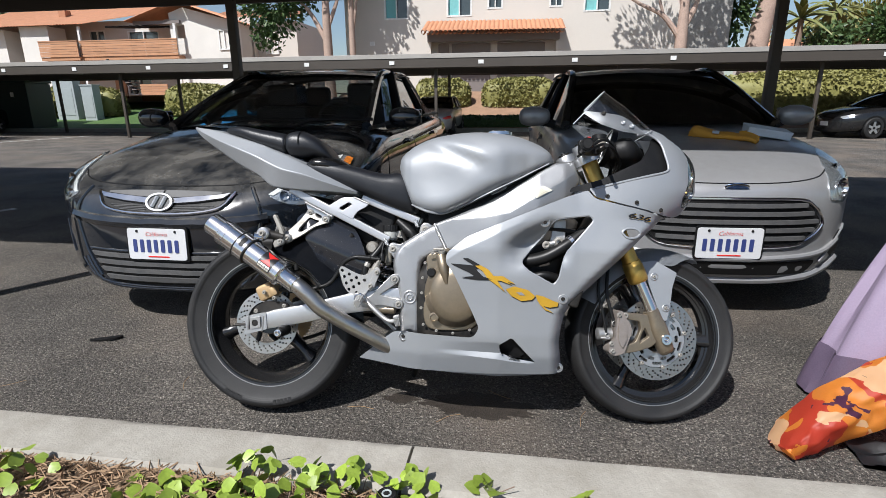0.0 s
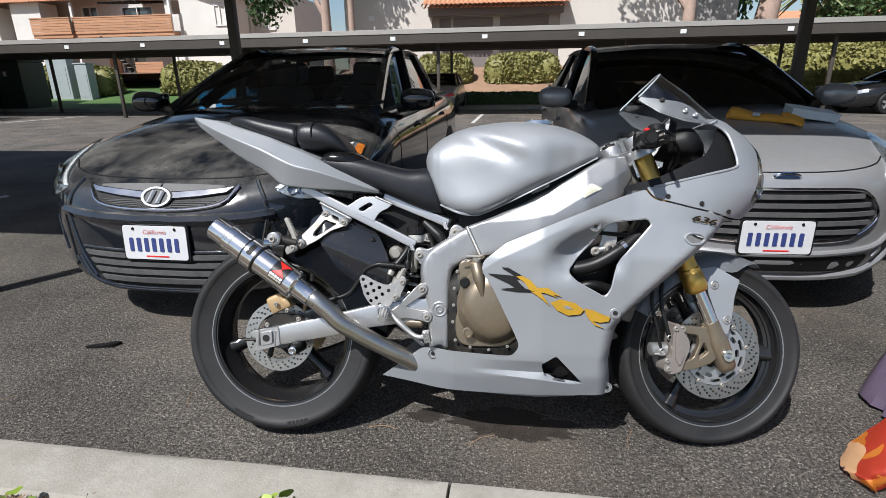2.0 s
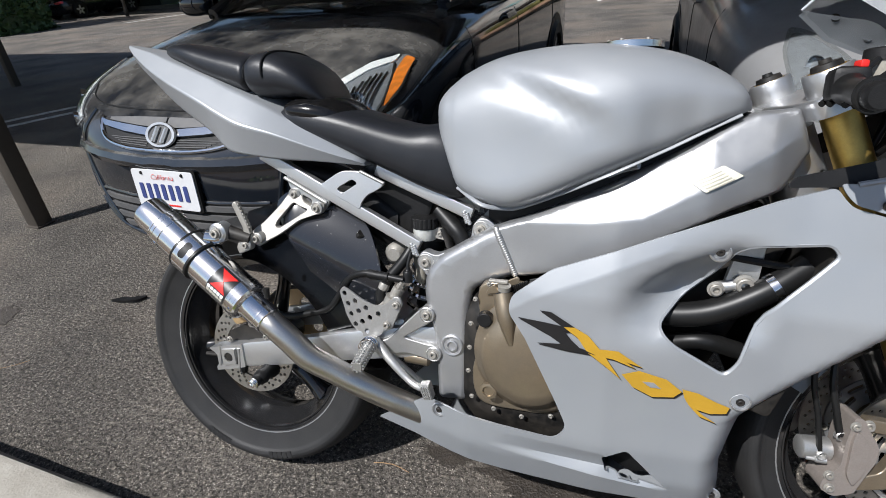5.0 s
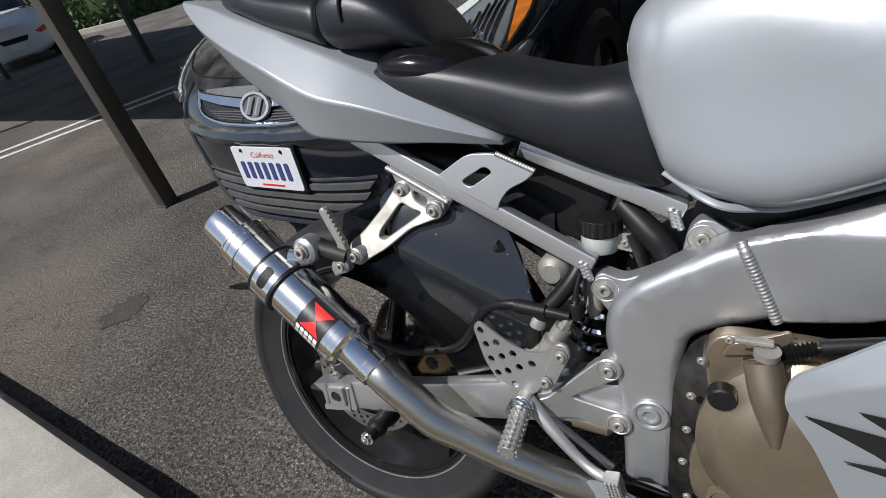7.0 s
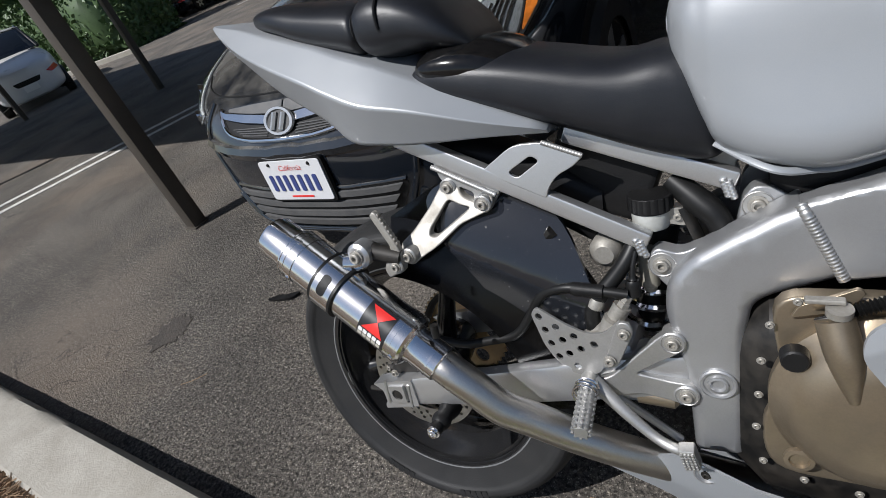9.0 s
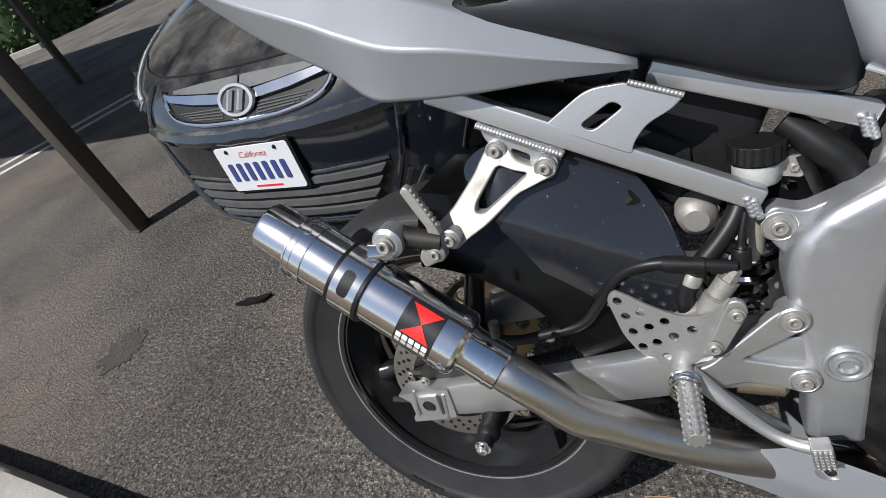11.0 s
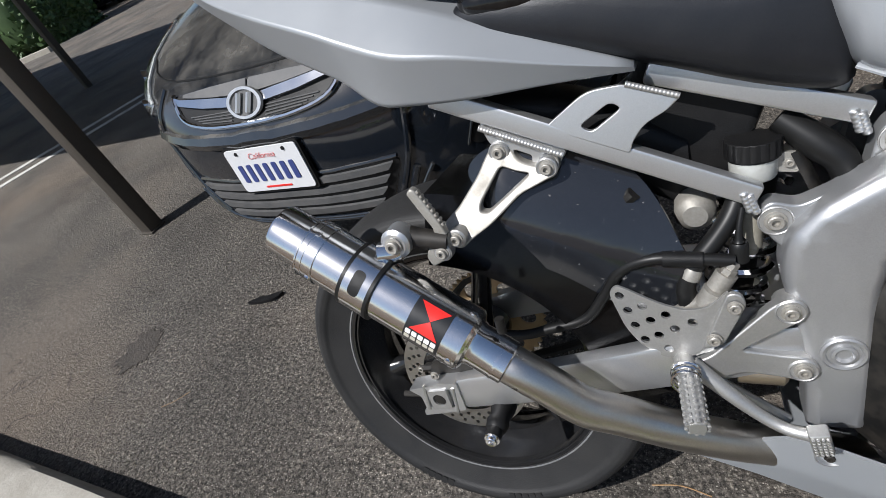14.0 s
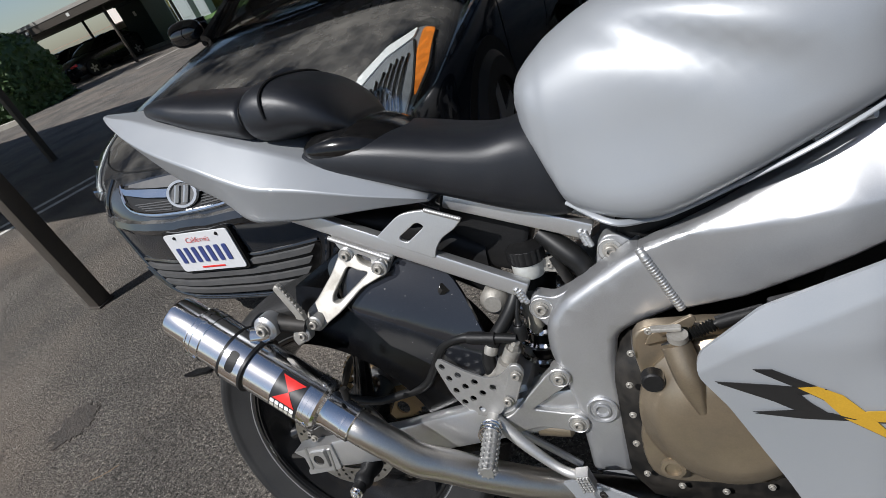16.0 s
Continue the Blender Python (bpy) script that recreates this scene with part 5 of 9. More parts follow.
def disc(parent, y, r0, r1, n_ring, mat, thick=0.005, wave=0):
    holes = []
    for j, rr in enumerate(np.linspace(r0 + 0.011, r1 - 0.010, n_ring)):
        m = max(10, int(2 * math.pi * rr / 0.030))
        m = 26
        for k in range(m):
            a = 2 * math.pi * (k + 0.33 * j) / m
            holes.append(circle2(rr * math.cos(a), rr * math.sin(a), 0.0036, 8))
    ring = sheet(circle2(0, 0, r1, 96), lambda a, b, d: (a, y + d, b), thick, [circle2(0, 0, r0, 60)] + holes, 0)
    return part("brake_disc", ring, mat, parent)


tan_gold = material("tan_gold_coat", (0.48, 0.33, 0.17), 0.45, 0.5, 0.12, 20, 300, dirt=(0.3, 0.26, 0.2), dirt_amount=0.3, dirt_scale=20)
# rear wheel
rear = tyre("rear_tyre", RR, 0.092, bike, RX, RZ)
rear.matrix_basis = pose(RX, 0.018, RZ, -3.5)
rim(rear, 0.085, 0.05, wheel_gloss, 3, 0.9)
rd = disc(rear, -0.088, 0.074, 0.112, 3, disc_steel)
for k in range(5):
    a = 2 * math.pi * k / 5 + 0.3
    b = tube([(0.045 * math.cos(a), -0.082, 0.045 * math.sin(a)), (0.08 * math.cos(a + 0.18), -0.084, 0.08 * math.sin(a + 0.18))], 0.009, 8)
    part("disc_arm", b, engine_dark, rd)
    bolt(rd, 0.078 * math.cos(a + 0.18), -0.089, 0.078 * math.sin(a + 0.18), 0.006)
sprocket = sheet([((0.098 if k % 2 else 0.106) * math.cos(2 * math.pi * k / 86), (0.098 if k % 2 else 0.106) * math.sin(2 * math.pi * k / 86)) for k in range(86)], lambda a, b, d: (a, 0.095 + d, b), 0.006,
                 [circle2(0.07 * math.cos(t), 0.07 * math.sin(t), 0.017, 14) for t in np.arange(6) * math.pi / 3] + [circle2(0, 0, 0.03, 18)], 0)
part("sprocket", sprocket, tan_gold, rear)
part("axle", lathe([(-0.14, 0), (-0.14, 0.012), (0.14, 0.012), (0.14, 0)], 16), polished, rear)
# raised tyre marking, unreadable: plain bars round the sidewall
for a0 in (1.25, 1.9):
    for k in range(5):
        a = -a0 - 0.05 * k
        bb = box(0.010, 0.0012, 0.018, 0.0, pose(0.275 * math.cos(a), -0.0915, 0.275 * math.sin(a), 0, 90 - math.degrees(a), 0))
        part("sidewall_mark", bb, rubber, rear)

# front wheel
front = tyre("front_tyre", FR, 0.062, bike, FX, FZ)
rim(front, 0.056, 0.05, wheel_gloss, 3, 0.2)
for s in (-1, 1):
    fd = disc(front, s * 0.066 - 0.0025, 0.098, 0.140, 4, disc_steel)
    slots = []
    for k in range(10):
        a = 2 * math.pi * k / 10
        pts = [(rr * math.cos(a + t), rr * math.sin(a + t)) for rr, ts in ((0.062, (-0.17, 0, 0.17)), (0.074, (0.17, 0, -0.17))) for t in ts]
        slots.append(rounded(pts, 0.004, 2))
        b2 = a + math.pi / 10
        pts = [(rr * math.cos(b2 + t), rr * math.sin(b2 + t)) for rr, ts in ((0.078, (-0.2, 0, 0.2)), (0.088, (0.2, 0, -0.2))) for t in ts]
        slots.append(rounded(pts, 0.004, 2))
    car_bm = sheet(circle2(0, 0, 0.096, 60), lambda a, b, d, s=s: (a, s * 0.066 - 0.004 + d, b), 0.007, [circle2(0, 0, 0.045, 30)] + slots, 0)
    part("disc_carrier", car_bm, alu, fd)
    for k in range(8):
        a = 2 * math.pi * k / 8 + 0.2
        bolt(fd, 0.097 * math.cos(a), s * 0.066 - 0.006, 0.097 * math.sin(a), 0.007)
part("axle", lathe([(-0.105, 0), (-0.105, 0.016), (-0.098, 0.018), (0.1, 0.014), (0.1, 0)], 20), polished, front)

# swingarm: tapered box arms with an axle block
for s in (-1, 1):
    arm = []
    secs = [(-0.045, 0.302, 0.352, 0.105, 0.130), (0.03, 0.314, 0.376, 0.105, 0.130), (0.16, 0.340, 0.404, 0.105, 0.130), (0.30, 0.372, 0.440, 0.10, 0.127), (0.40, 0.385, 0.456, 0.06, 0.112), (0.50, 0.40, 0.465, 0.03, 0.10)]
    bm = bmesh.new()
    rings = []
    for x, z0, z1, a, b in secs:
        ring = rounded([(a, z0), (b, z0), (b, z1), (a, z1)], 0.006, 2)
        rings.append([bm.verts.new((x, s * p, q)) for p, q in ring])
    for r0, r1 in zip(rings, rings[1:]):
        for k in range(len(r0)):
            bm.faces.new((r0[k], r0[(k + 1) % len(r0)], r1[(k + 1) % len(r0)], r1[k]))
    bm.faces.new(rings[0])
    bm.faces.new(rings[-1][::-1])
    sa = part("swingarm", bm, alu, bike)
    y0 = s * 0.137
    end = sheet(rounded([(-0.082, 0.347, 0.002), (-0.02, 0.364), (0.010, 0.369), (0.014, 0.312), (-0.03, 0.300), (-0.066, 0.292, 0.002), (-0.066, 0.302), (-0.060, 0.308), (-0.062, 0.334)], 0.004), lambda a, b, d, s=s: (a, s * (0.134 - d), b), 0.03, [rounded([(-0.052, 0.346), (-0.004, 0.355), (-0.002, 0.318), (-0.050, 0.308)], 0.004)], 0, 0.002)
    part("axle_block", end, alu, sa)
    adj = sheet(rounded([(-0.046, 0.349), (-0.010, 0.356), (-0.008, 0.318), (-0.044, 0.310)], 0.004), lambda a, b, d, s=s: (a, s * (0.138 - d), b), 0.02, [circle2(-0.027, 0.333, 0.0115, 16)], 0, 0.003)
    part("chain_adjuster", adj, cast, sa)
    part("adjuster_bolt", tube([(-0.105, s * 0.118, 0.322), (-0.055, s * 0.118, 0.325)], 0.005, 8), engine_dark, sa)
    for q in (-0.0535, -0.0015):
        part("adjuster_lug", tube([(q - 0.001, s * 0.133, 0.307), (q + 0.003, s * 0.133, 0.358)], 0.0035, 8), cast, sa)
    part("axle_nut", lathe([(0, 0.0), (0, 0.0125), (-0.006, 0.0125), (-0.008, 0.011), (-0.008, 0)], 6, pose(-0.027, s * 0.128, 0.333, 0, 0, 0 if s < 0 else 180)), engine_dark, sa)
part("swingarm_brace", box(0.08, 0.2, 0.07, 0.015, pose(0.36, 0, 0.40)), alu, bike)
sp = part("stand_spool", lathe([(-0.06, 0), (-0.06, 0.011), (-0.052, 0.013), (-0.045, 0.012), (-0.04, 0.016), (-0.030, 0.018), (-0.02, 0.015), (0, 0.02), (0.01, 0.02), (0.01, 0)], 22, pose(0.072, -0.122, 0.309)), black_plastic, bike)
bolt(sp, 0.072, -0.183, 0.309, 0.011, polished)

# rear caliper
cal = part("rear_caliper", join(box(0.06, 0.045, 0.055, 0.012, pose(0.008, -0.092, 0.412, 0, -25)), box(0.03, 0.055, 0.035, 0.01, pose(0.036, -0.096, 0.425, 0, -25))), tan_gold, bike, "gold rear brake caliper")
part("caliper_bracket", sheet(rounded([(-0.05, 0.352), (0.09, 0.372), (0.075, 0.40), (0.0, 0.405), (-0.04, 0.385)], 0.01), lambda a, b, d: (a, -0.108 + d, b), 0.01, step=0), engine_dark, cal)
for x, z in ((0.0, 0.437), (0.035, 0.418), (-0.03, 0.372), (0.07, 0.392)):
    bolt(cal, x, -0.122, z, 0.007)

# hugger and inner mudguard
bm = bmesh.new()
rows = []
for a in np.radians(np.linspace(2, 84, 22)):
    row = []
    for t in np.linspace(-1, 1, 11):
        rr = 0.352 - 0.10 * max(0, abs(t) - 0.62) / 0.38
        row.append(bm.verts.new((RX + rr * math.cos(a), 0.105 * math.sin(t * 1.35) / math.sin(1.35), RZ + rr * math.sin(a))))
    rows.append(row)
for r0, r1 in zip(rows, rows[1:]):
    for k in range(10):
        bm.faces.new((r0[k], r0[k + 1], r1[k + 1], r1[k]))
bmesh.ops.solidify(bm, geom=bm.faces[:], thickness=0.004)
hug = part("rear_hugger", bm, black_paint, bike, "glossy black rear hugger")
HUG = [(0.095, 0.690), (0.127, 0.716), (0.186, 0.720), (0.254, 0.702), (0.313, 0.646), (0.348, 0.572), (0.363, 0.519), (0.330, 0.478), (0.245, 0.455), (0.205, 0.462), (0.186, 0.538), (0.150, 0.606), (0.116, 0.652)]


def hug_place(a, b, d):
    crest = 0.690 - 0.42 * (a - 0.0)
    q = b - crest
    return (a, -0.108 + (0.22 * q + 2.2 * q * q if q > 0 else -0.16 * q + 0.5 * q * q) + 0.6 * max(0, 0.14 - a) + d, b)


side_wing = sheet([tuple(p) for p in spline(HUG, 4, True)], hug_place, 0.006, step=0.012, bevel=0.002)
part("hugger_wing", side_wing, black_dusty, hug, "glossy black plastic with pale dust specks", angle=60)
bolt(hug, 0.226, hug_place(0.226, 0.470, 0)[1] - 0.001, 0.470, 0.009)
under = skin([(0.13, oval(0.055, 0.735, 0.78, 4, 10)), (0.2, oval(0.05, 0.70, 0.765, 4, 10)), (0.27, oval(0.04, 0.64, 0.74, 4, 10)), (0.36, oval(0.03, 0.58, 0.68, 4, 10))], 3)
part("inner_mudguard", under, black_plastic, bike)

# seat tail cowl
TAIL = [
    (-0.305, [(0, 1.027), (-0.012, 1.026), (-0.016, 1.022), (-0.012, 1.016), (0, 1.014)]),
    (-0.27, [(0, 1.022), (-0.030, 1.018), (-0.040, 1.004), (-0.030, 0.985), (0, 0.978)]),
    (-0.20, [(0, 1.012), (-0.053, 1.003), (-0.078, 0.972), (-0.055, 0.940), (0, 0.925)]),
    (-0.12, [(0, 0.995), (-0.075, 0.978), (-0.110, 0.940), (-0.080, 0.890), (0, 0.872)]),
    (-0.03, [(0, 0.972), (-0.092, 0.950), (-0.132, 0.904), (-0.100, 0.842), (0, 0.83)]),
    (0.02, [(0, 0.955), (-0.097, 0.929), (-0.138, 0.880), (-0.112, 0.805), (0, 0.80)]),
    (0.07, [(0, 0.935), (-0.098, 0.909), (-0.140, 0.858), (-0.113, 0.796), (0, 0.79)]),
    (0.14, [(0, 0.900), (-0.097, 0.876), (-0.134, 0.842), (-0.110, 0.790), (0, 0.786)]),
    (0.23, [(0, 0.845), (-0.094, 0.831), (-0.114, 0.812), (-0.100, 0.787), (0, 0.782)]),
    (0.315, [(0, 0.795), (-0.082, 0.789), (-0.088, 0.785), (-0.083, 0.780), (0, 0.776)]),
]


def crisp(half):
    """Points added beside each edge of a section, so that the edge shades as a tight crease."""
    out = [half[0]]
    lerp = lambda p, q, t: (p[0] + (q[0] - p[0]) * t, p[1] + (q[1] - p[1]) * t)
    for p, c, n in zip(half, half[1:], half[2:]):
        out += [lerp(c, p, 0.5), lerp(c, p, 0.08), c, lerp(c, n, 0.08)]
    return out + [lerp(half[-2], half[-1], 0.5), half[-1]]


tail = skin([(x, crisp(h)) for x, h in TAIL], 4)
tl = part("tail_cowl", tail, silver, bike, angle=80)
# pillion pad: pad and front hump with a stitched seam
pil = skin([(x, oval(w, z0, z1, 2.8, 18)) for x, w, z0, z1 in (
    (-0.185, 0.012, 1.000, 1.012), (-0.165, 0.050, 0.992, 1.022), (-0.108, 0.080, 0.975, 1.022), (-0.04, 0.092, 0.944, 1.010), (0.03, 0.100, 0.922, 0.998), (0.056, 0.102, 0.915, 0.992),
    (0.063, 0.097, 0.924, 0.985), (0.072, 0.104, 0.910, 0.999), (0.10, 0.107, 0.905, 1.004), (0.135, 0.105, 0.908, 0.994), (0.17, 0.098, 0.904, 0.974), (0.20, 0.084, 0.898, 0.944), (0.222, 0.060, 0.896, 0.910))], 3)
pls = part("pillion_seat", pil, leather, bike, "black vinyl pillion pad")
for x, w, z0, z1 in ((0.063, 0.0975, 0.924, 0.986), (0.112, 0.1075, 0.913, 1.003)):
    half = [(y, z) for y, z in oval(w + 0.001, z0, z1, 2.7, 24) if z > (z0 + z1) / 2 - 0.01]
    loop = [(x, y, z) for y, z in half[::-1]] + [(x, -y, z) for y, z in half[1:]]
    part("seam", tube(loop, 0.0022, 6, 1), black_plastic, pls)
part("seat_filler", skin([(0.125, oval(0.04, 0.87, 0.895, 2.3, 16)), (0.145, oval(0.092, 0.862, 0.908, 2.3, 16)), (0.18, oval(0.101, 0.85, 0.917, 2.3, 16)), (0.22, oval(0.098, 0.845, 0.913, 2.3, 16)), (0.255, oval(0.085, 0.842, 0.900, 2.3, 16)), (0.285, oval(0.05, 0.84, 0.88, 2.3, 16))], 4), black_paint, bike)
st = skin([(x, oval(w, z0, z1, 3.3, 20)) for x, w, z0, z1 in (
    (0.118, 0.060, 0.868, 0.882), (0.135, 0.088, 0.856, 0.891), (0.18, 0.099, 0.837, 0.896), (0.25, 0.098, 0.809, 0.890), (0.31, 0.094, 0.784, 0.877), (0.36, 0.091, 0.763, 0.864),
    (0.41, 0.088, 0.741, 0.856), (0.45, 0.085, 0.725, 0.860), (0.485, 0.081, 0.715, 0.850), (0.502, 0.072, 0.716, 0.800), (0.512, 0.050, 0.720, 0.760))], 3)
part("rider_seat", st, leather, bike, "black vinyl rider seat")

# fuel tank
tank = skin([
    (0.456, bulge(0.040, 0.868, 0.893, 0.88)), (0.463, bulge(0.072, 0.842, 0.914, 0.88)), (0.477, bulge(0.097, 0.812, 0.930, 0.865)), (0.494, bulge(0.111, 0.768, 0.944, 0.845)), (0.512, bulge(0.122, 0.737, 0.956, 0.828)), (0.56, bulge(0.141, 0.718, 0.978, 0.808)),
    (0.62, bulge(0.154, 0.713, 0.992, 0.82)), (0.70, bulge(0.164, 0.745, 1.000, 0.85)), (0.78, bulge(0.160, 0.785, 0.998, 0.875)), (0.86, bulge(0.144, 0.824, 0.985, 0.89)),
    (0.92, bulge(0.122, 0.857, 0.963, 0.90)), (0.965, bulge(0.098, 0.880, 0.935, 0.905)), (0.985, bulge(0.06, 0.887, 0.908, 0.897))], 6)
# knee recess and shoulder crease pressed into the sides
for v in tank.verts:
    x, y, z = v.co
    if abs(y) > 0.04:
        k = math.exp(-((x - 0.60) / 0.13) ** 2 - ((z - 0.83) / 0.10) ** 2)
        k2 = math.exp(-((x - 0.865) / 0.045) ** 4 - ((z - 0.865) / 0.045) ** 2)
        line = 0.941 - 0.44 * (x - 0.59)
        near = math.exp(-((x - 0.66) / 0.11) ** 4)
        valley = math.exp(-((z - line) / 0.022) ** 2) * near
        ridge = math.exp(-((z - line - 0.034) / 0.016) ** 2) * near
        v.co.y -= math.copysign(0.024 * k + 0.013 * k2 + 0.011 * valley - 0.007 * ridge, y)
tk = part("fuel_tank", tank, silver, bike, "silver painted fuel tank", angle=70)
LOW = [(0.505, 0.742), (0.56, 0.719), (0.60, 0.712), (0.63, 0.716), (0.70, 0.746), (0.78, 0.786), (0.86, 0.825), (0.92, 0.857), (0.965, 0.880)]


def tank_side(x, z):
    """The half width of the tank at a place on its side."""
    return max((abs(v.co.y) - 8 * math.hypot(v.co.x - x, v.co.z - z) for v in tk.data.vertices), default=0.1)


for s in (-1, 1):
    lip = [(x, s * (tank_side(x, z + 0.012) + 0.004), z + 0.004) for x, z in LOW]
    part("tank_lip", tube(lip, [0.0036, 0.0046, 0.0046, 0.0042, 0.003, 0.003, 0.003, 0.003, 0.003], 8, 6, True, 0.6), silver, tk)
    part("lip_clip", tube([(x, s * (tank_side(x, z + 0.012) + 0.006), z - 0.002) for x, z in ((0.775, 0.784), (0.80, 0.795), (0.822, 0.806))], 0.006, 8, 4, True, 0.6), silver, tk)
cap = part("fuel_cap", lathe([(-0.006, 0.05), (0.004, 0.05), (0.006, 0.044), (0.006, 0)], 30, pose(0.80, 0, 0.998, 90)), polished, tk)
for k in range(6):
    a = math.pi * k / 3
    bolt(cap, 0.80 + 0.042 * math.cos(a), 0.042 * math.sin(a), 1.003, 0.004, rx=-90)

part("airbox", skin([(0.56, oval(0.05, 0.66, 0.73, 4, 10)), (0.62, oval(0.070, 0.64, 0.75, 4, 10)), (0.80, oval(0.076, 0.66, 0.84, 4, 10)), (0.94, oval(0.065, 0.74, 0.885, 4, 10)), (1.0, oval(0.05, 0.80, 0.885, 4, 10))], 2), black_plastic, bike)

# main frame spar and swingarm plate, both sides
def spar_place(s):
    def f(a, b, d):
        mid = interp([(0.55, 0.600), (0.65, 0.610), (0.75, 0.645), (0.85, 0.690), (0.95, 0.755), (1.05, 0.80)], a)
        crease = interp([(0.58, 0.677), (0.645, 0.694), (0.69, 0.697), (0.75, 0.702), (0.835, 0.716), (0.95, 0.785), (1.05, 0.85)], a)
        q = max(0.0, b - crease)
        y = interp([(0.43, 0.100), (0.55, 0.109), (0.60, 0.112), (0.65, 0.118), (0.8, 0.138), (0.93, 0.136), (1.02, 0.11), (1.08, 0.07)], a) - interp([(0.74, 0.68), (0.86, 0.40)], a) * q * q / (q + 0.008) - 0.8 * max(0, mid - b) ** 2
        return (a, s * (y - d), b)
    return f


SPAR = [(0.584, 0.680), (0.618, 0.693), (0.667, 0.712), (0.711, 0.732), (0.76, 0.755), (0.82, 0.788), (0.90, 0.834), (0.955, 0.870), (0.99, 0.888), (1.05, 0.894), (1.075, 0.83), (1.04, 0.77), (0.96, 0.735), (0.86, 0.68), (0.76, 0.632), (0.70, 0.606), (0.626, 0.588, 0.003), (0.60, 0.64)]
CREASE = [(0.590, 0.6795), (0.645, 0.694), (0.69, 0.697), (0.75, 0.702), (0.835, 0.716), (0.95, 0.785), (1.04, 0.844)]
PLATE = [(0.587, 0.681, 0.004), (0.628, 0.590, 0.004), (0.596, 0.577), (0.564, 0.565, 0.02), (0.543, 0.550, 0.02), (0.536, 0.505), (0.538, 0.40), (0.537, 0.305), (0.474, 0.300), (0.470, 0.39), (0.466, 0.437), (0.458, 0.470), (0.451, 0.500), (0.445, 0.532), (0.447, 0.565), (0.453, 0.584), (0.478, 0.614), (0.532, 0.648)]
EARS = [([(0.428, 0.584, 0.014), (0.425, 0.604, 0.014), (0.436, 0.616, 0.01), (0.463, 0.608), (0.51, 0.63), (0.51, 0.58), (0.46, 0.545), (0.440, 0.566)], 0.4415, 0.592, 0.085), ([(0.524, 0.625), (0.531, 0.669, 0.008), (0.543, 0.685, 0.008), (0.560, 0.684, 0.008), (0.594, 0.664), (0.60, 0.64), (0.54, 0.615)], 0.548, 0.661, 0.0595)]
for s in (-1, 1):
    sp = part("frame_spar", sheet(rounded(SPAR, 0.006), spar_place(s), 0.03, step=0.010, roll=(0.007, 0.007, lambda a, b: a > 0.63 or b > 0.684), lines=[CREASE]), frame_grey, bike, angle=50)
    pl = part("swingarm_plate", sheet(rounded(PLATE, 0.012), lambda a, b, d, s=s: (a, s * (0.112 - d), b), 0.05, step=0.02, roll=(0.014, 0.012, lambda a, b: 0.47 * a + 0.21 * b < 0.4135)), frame_grey, bike, angle=50)
    weld = tube([(0.587 + 0.041 * t, s * (0.112 + 0.002 * t - 0.006 * max(0, 0.12 - t) / 0.12), 0.679 - 0.086 * t) for t in np.linspace(0, 1, 111)], [0.0062 + 0.0004 * math.sin(k * 1.26) for k in range(111)], 10, 1)
    part("weld_bead", weld, cast, pl, angle=180)
    # pivot
    part("pivot_ring", lathe([(0, 0.032), (-0.004, 0.032), (-0.006, 0.029), (-0.005, 0.025), (-0.002, 0.023), (-0.002, 0.018), (-0.007, 0.017), (-0.008, 0.013), (-0.002, 0.010), (-0.002, 0)], 30, pose(0.505, s * 0.112, 0.431, 0, 0, 0 if s < 0 else 180) @ Matrix.Scale(0.72, 4)), frame_grey, pl)
    for pts, x, z, y in EARS:
        ear = part("frame_ear", sheet(rounded(pts, 0.008), lambda a, b, d, s=s, y=y: (a, s * (y - d), b), 0.025, step=0, bevel=0.003), frame_grey, pl)
        part("bolt_seat", lathe([(0.004, 0.0175), (-0.001, 0.0175), (-0.0015, 0.0165), (-0.0005, 0.0155), (-0.0005, 0)], 24, pose(x, s * y, z, 0, 0, 0 if s < 0 else 180)), cast, ear)
        bolt(ear, x, s * (y + 0.0005), z, 0.0105, rz=0 if s < 0 else 180)
stick = sheet(rounded([(0.896, 0.784), (0.945, 0.809), (0.975, 0.794), (0.923, 0.767)], 0.003), lambda a, b, d: (a, spar_place(-1)(a, b, 0)[1] - 0.0035 + d, b), 0.0015, step=0.008)
stick = part("warning_label", stick, sticker_mat, bike, "cream warning label with unreadable lines")
for k in range(5):
    t = 0.14 + 0.18 * k
    x0, z0 = 0.896 + (0.923 - 0.896) * t, 0.784 + (0.767 - 0.784) * t
    q = sheet([(x0 + 0.006, z0 + 0.002), (x0 + 0.042, z0 + 0.0205), (x0 + 0.0432, z0 + 0.0191), (x0 + 0.0075, z0 + 0.0006)], lambda a, b, d: (a, spar_place(-1)(a, b, 0)[1] - 0.0046 + d, b), 0.0008, step=0.006)
    part("text_bar", q, grey_print, stick)

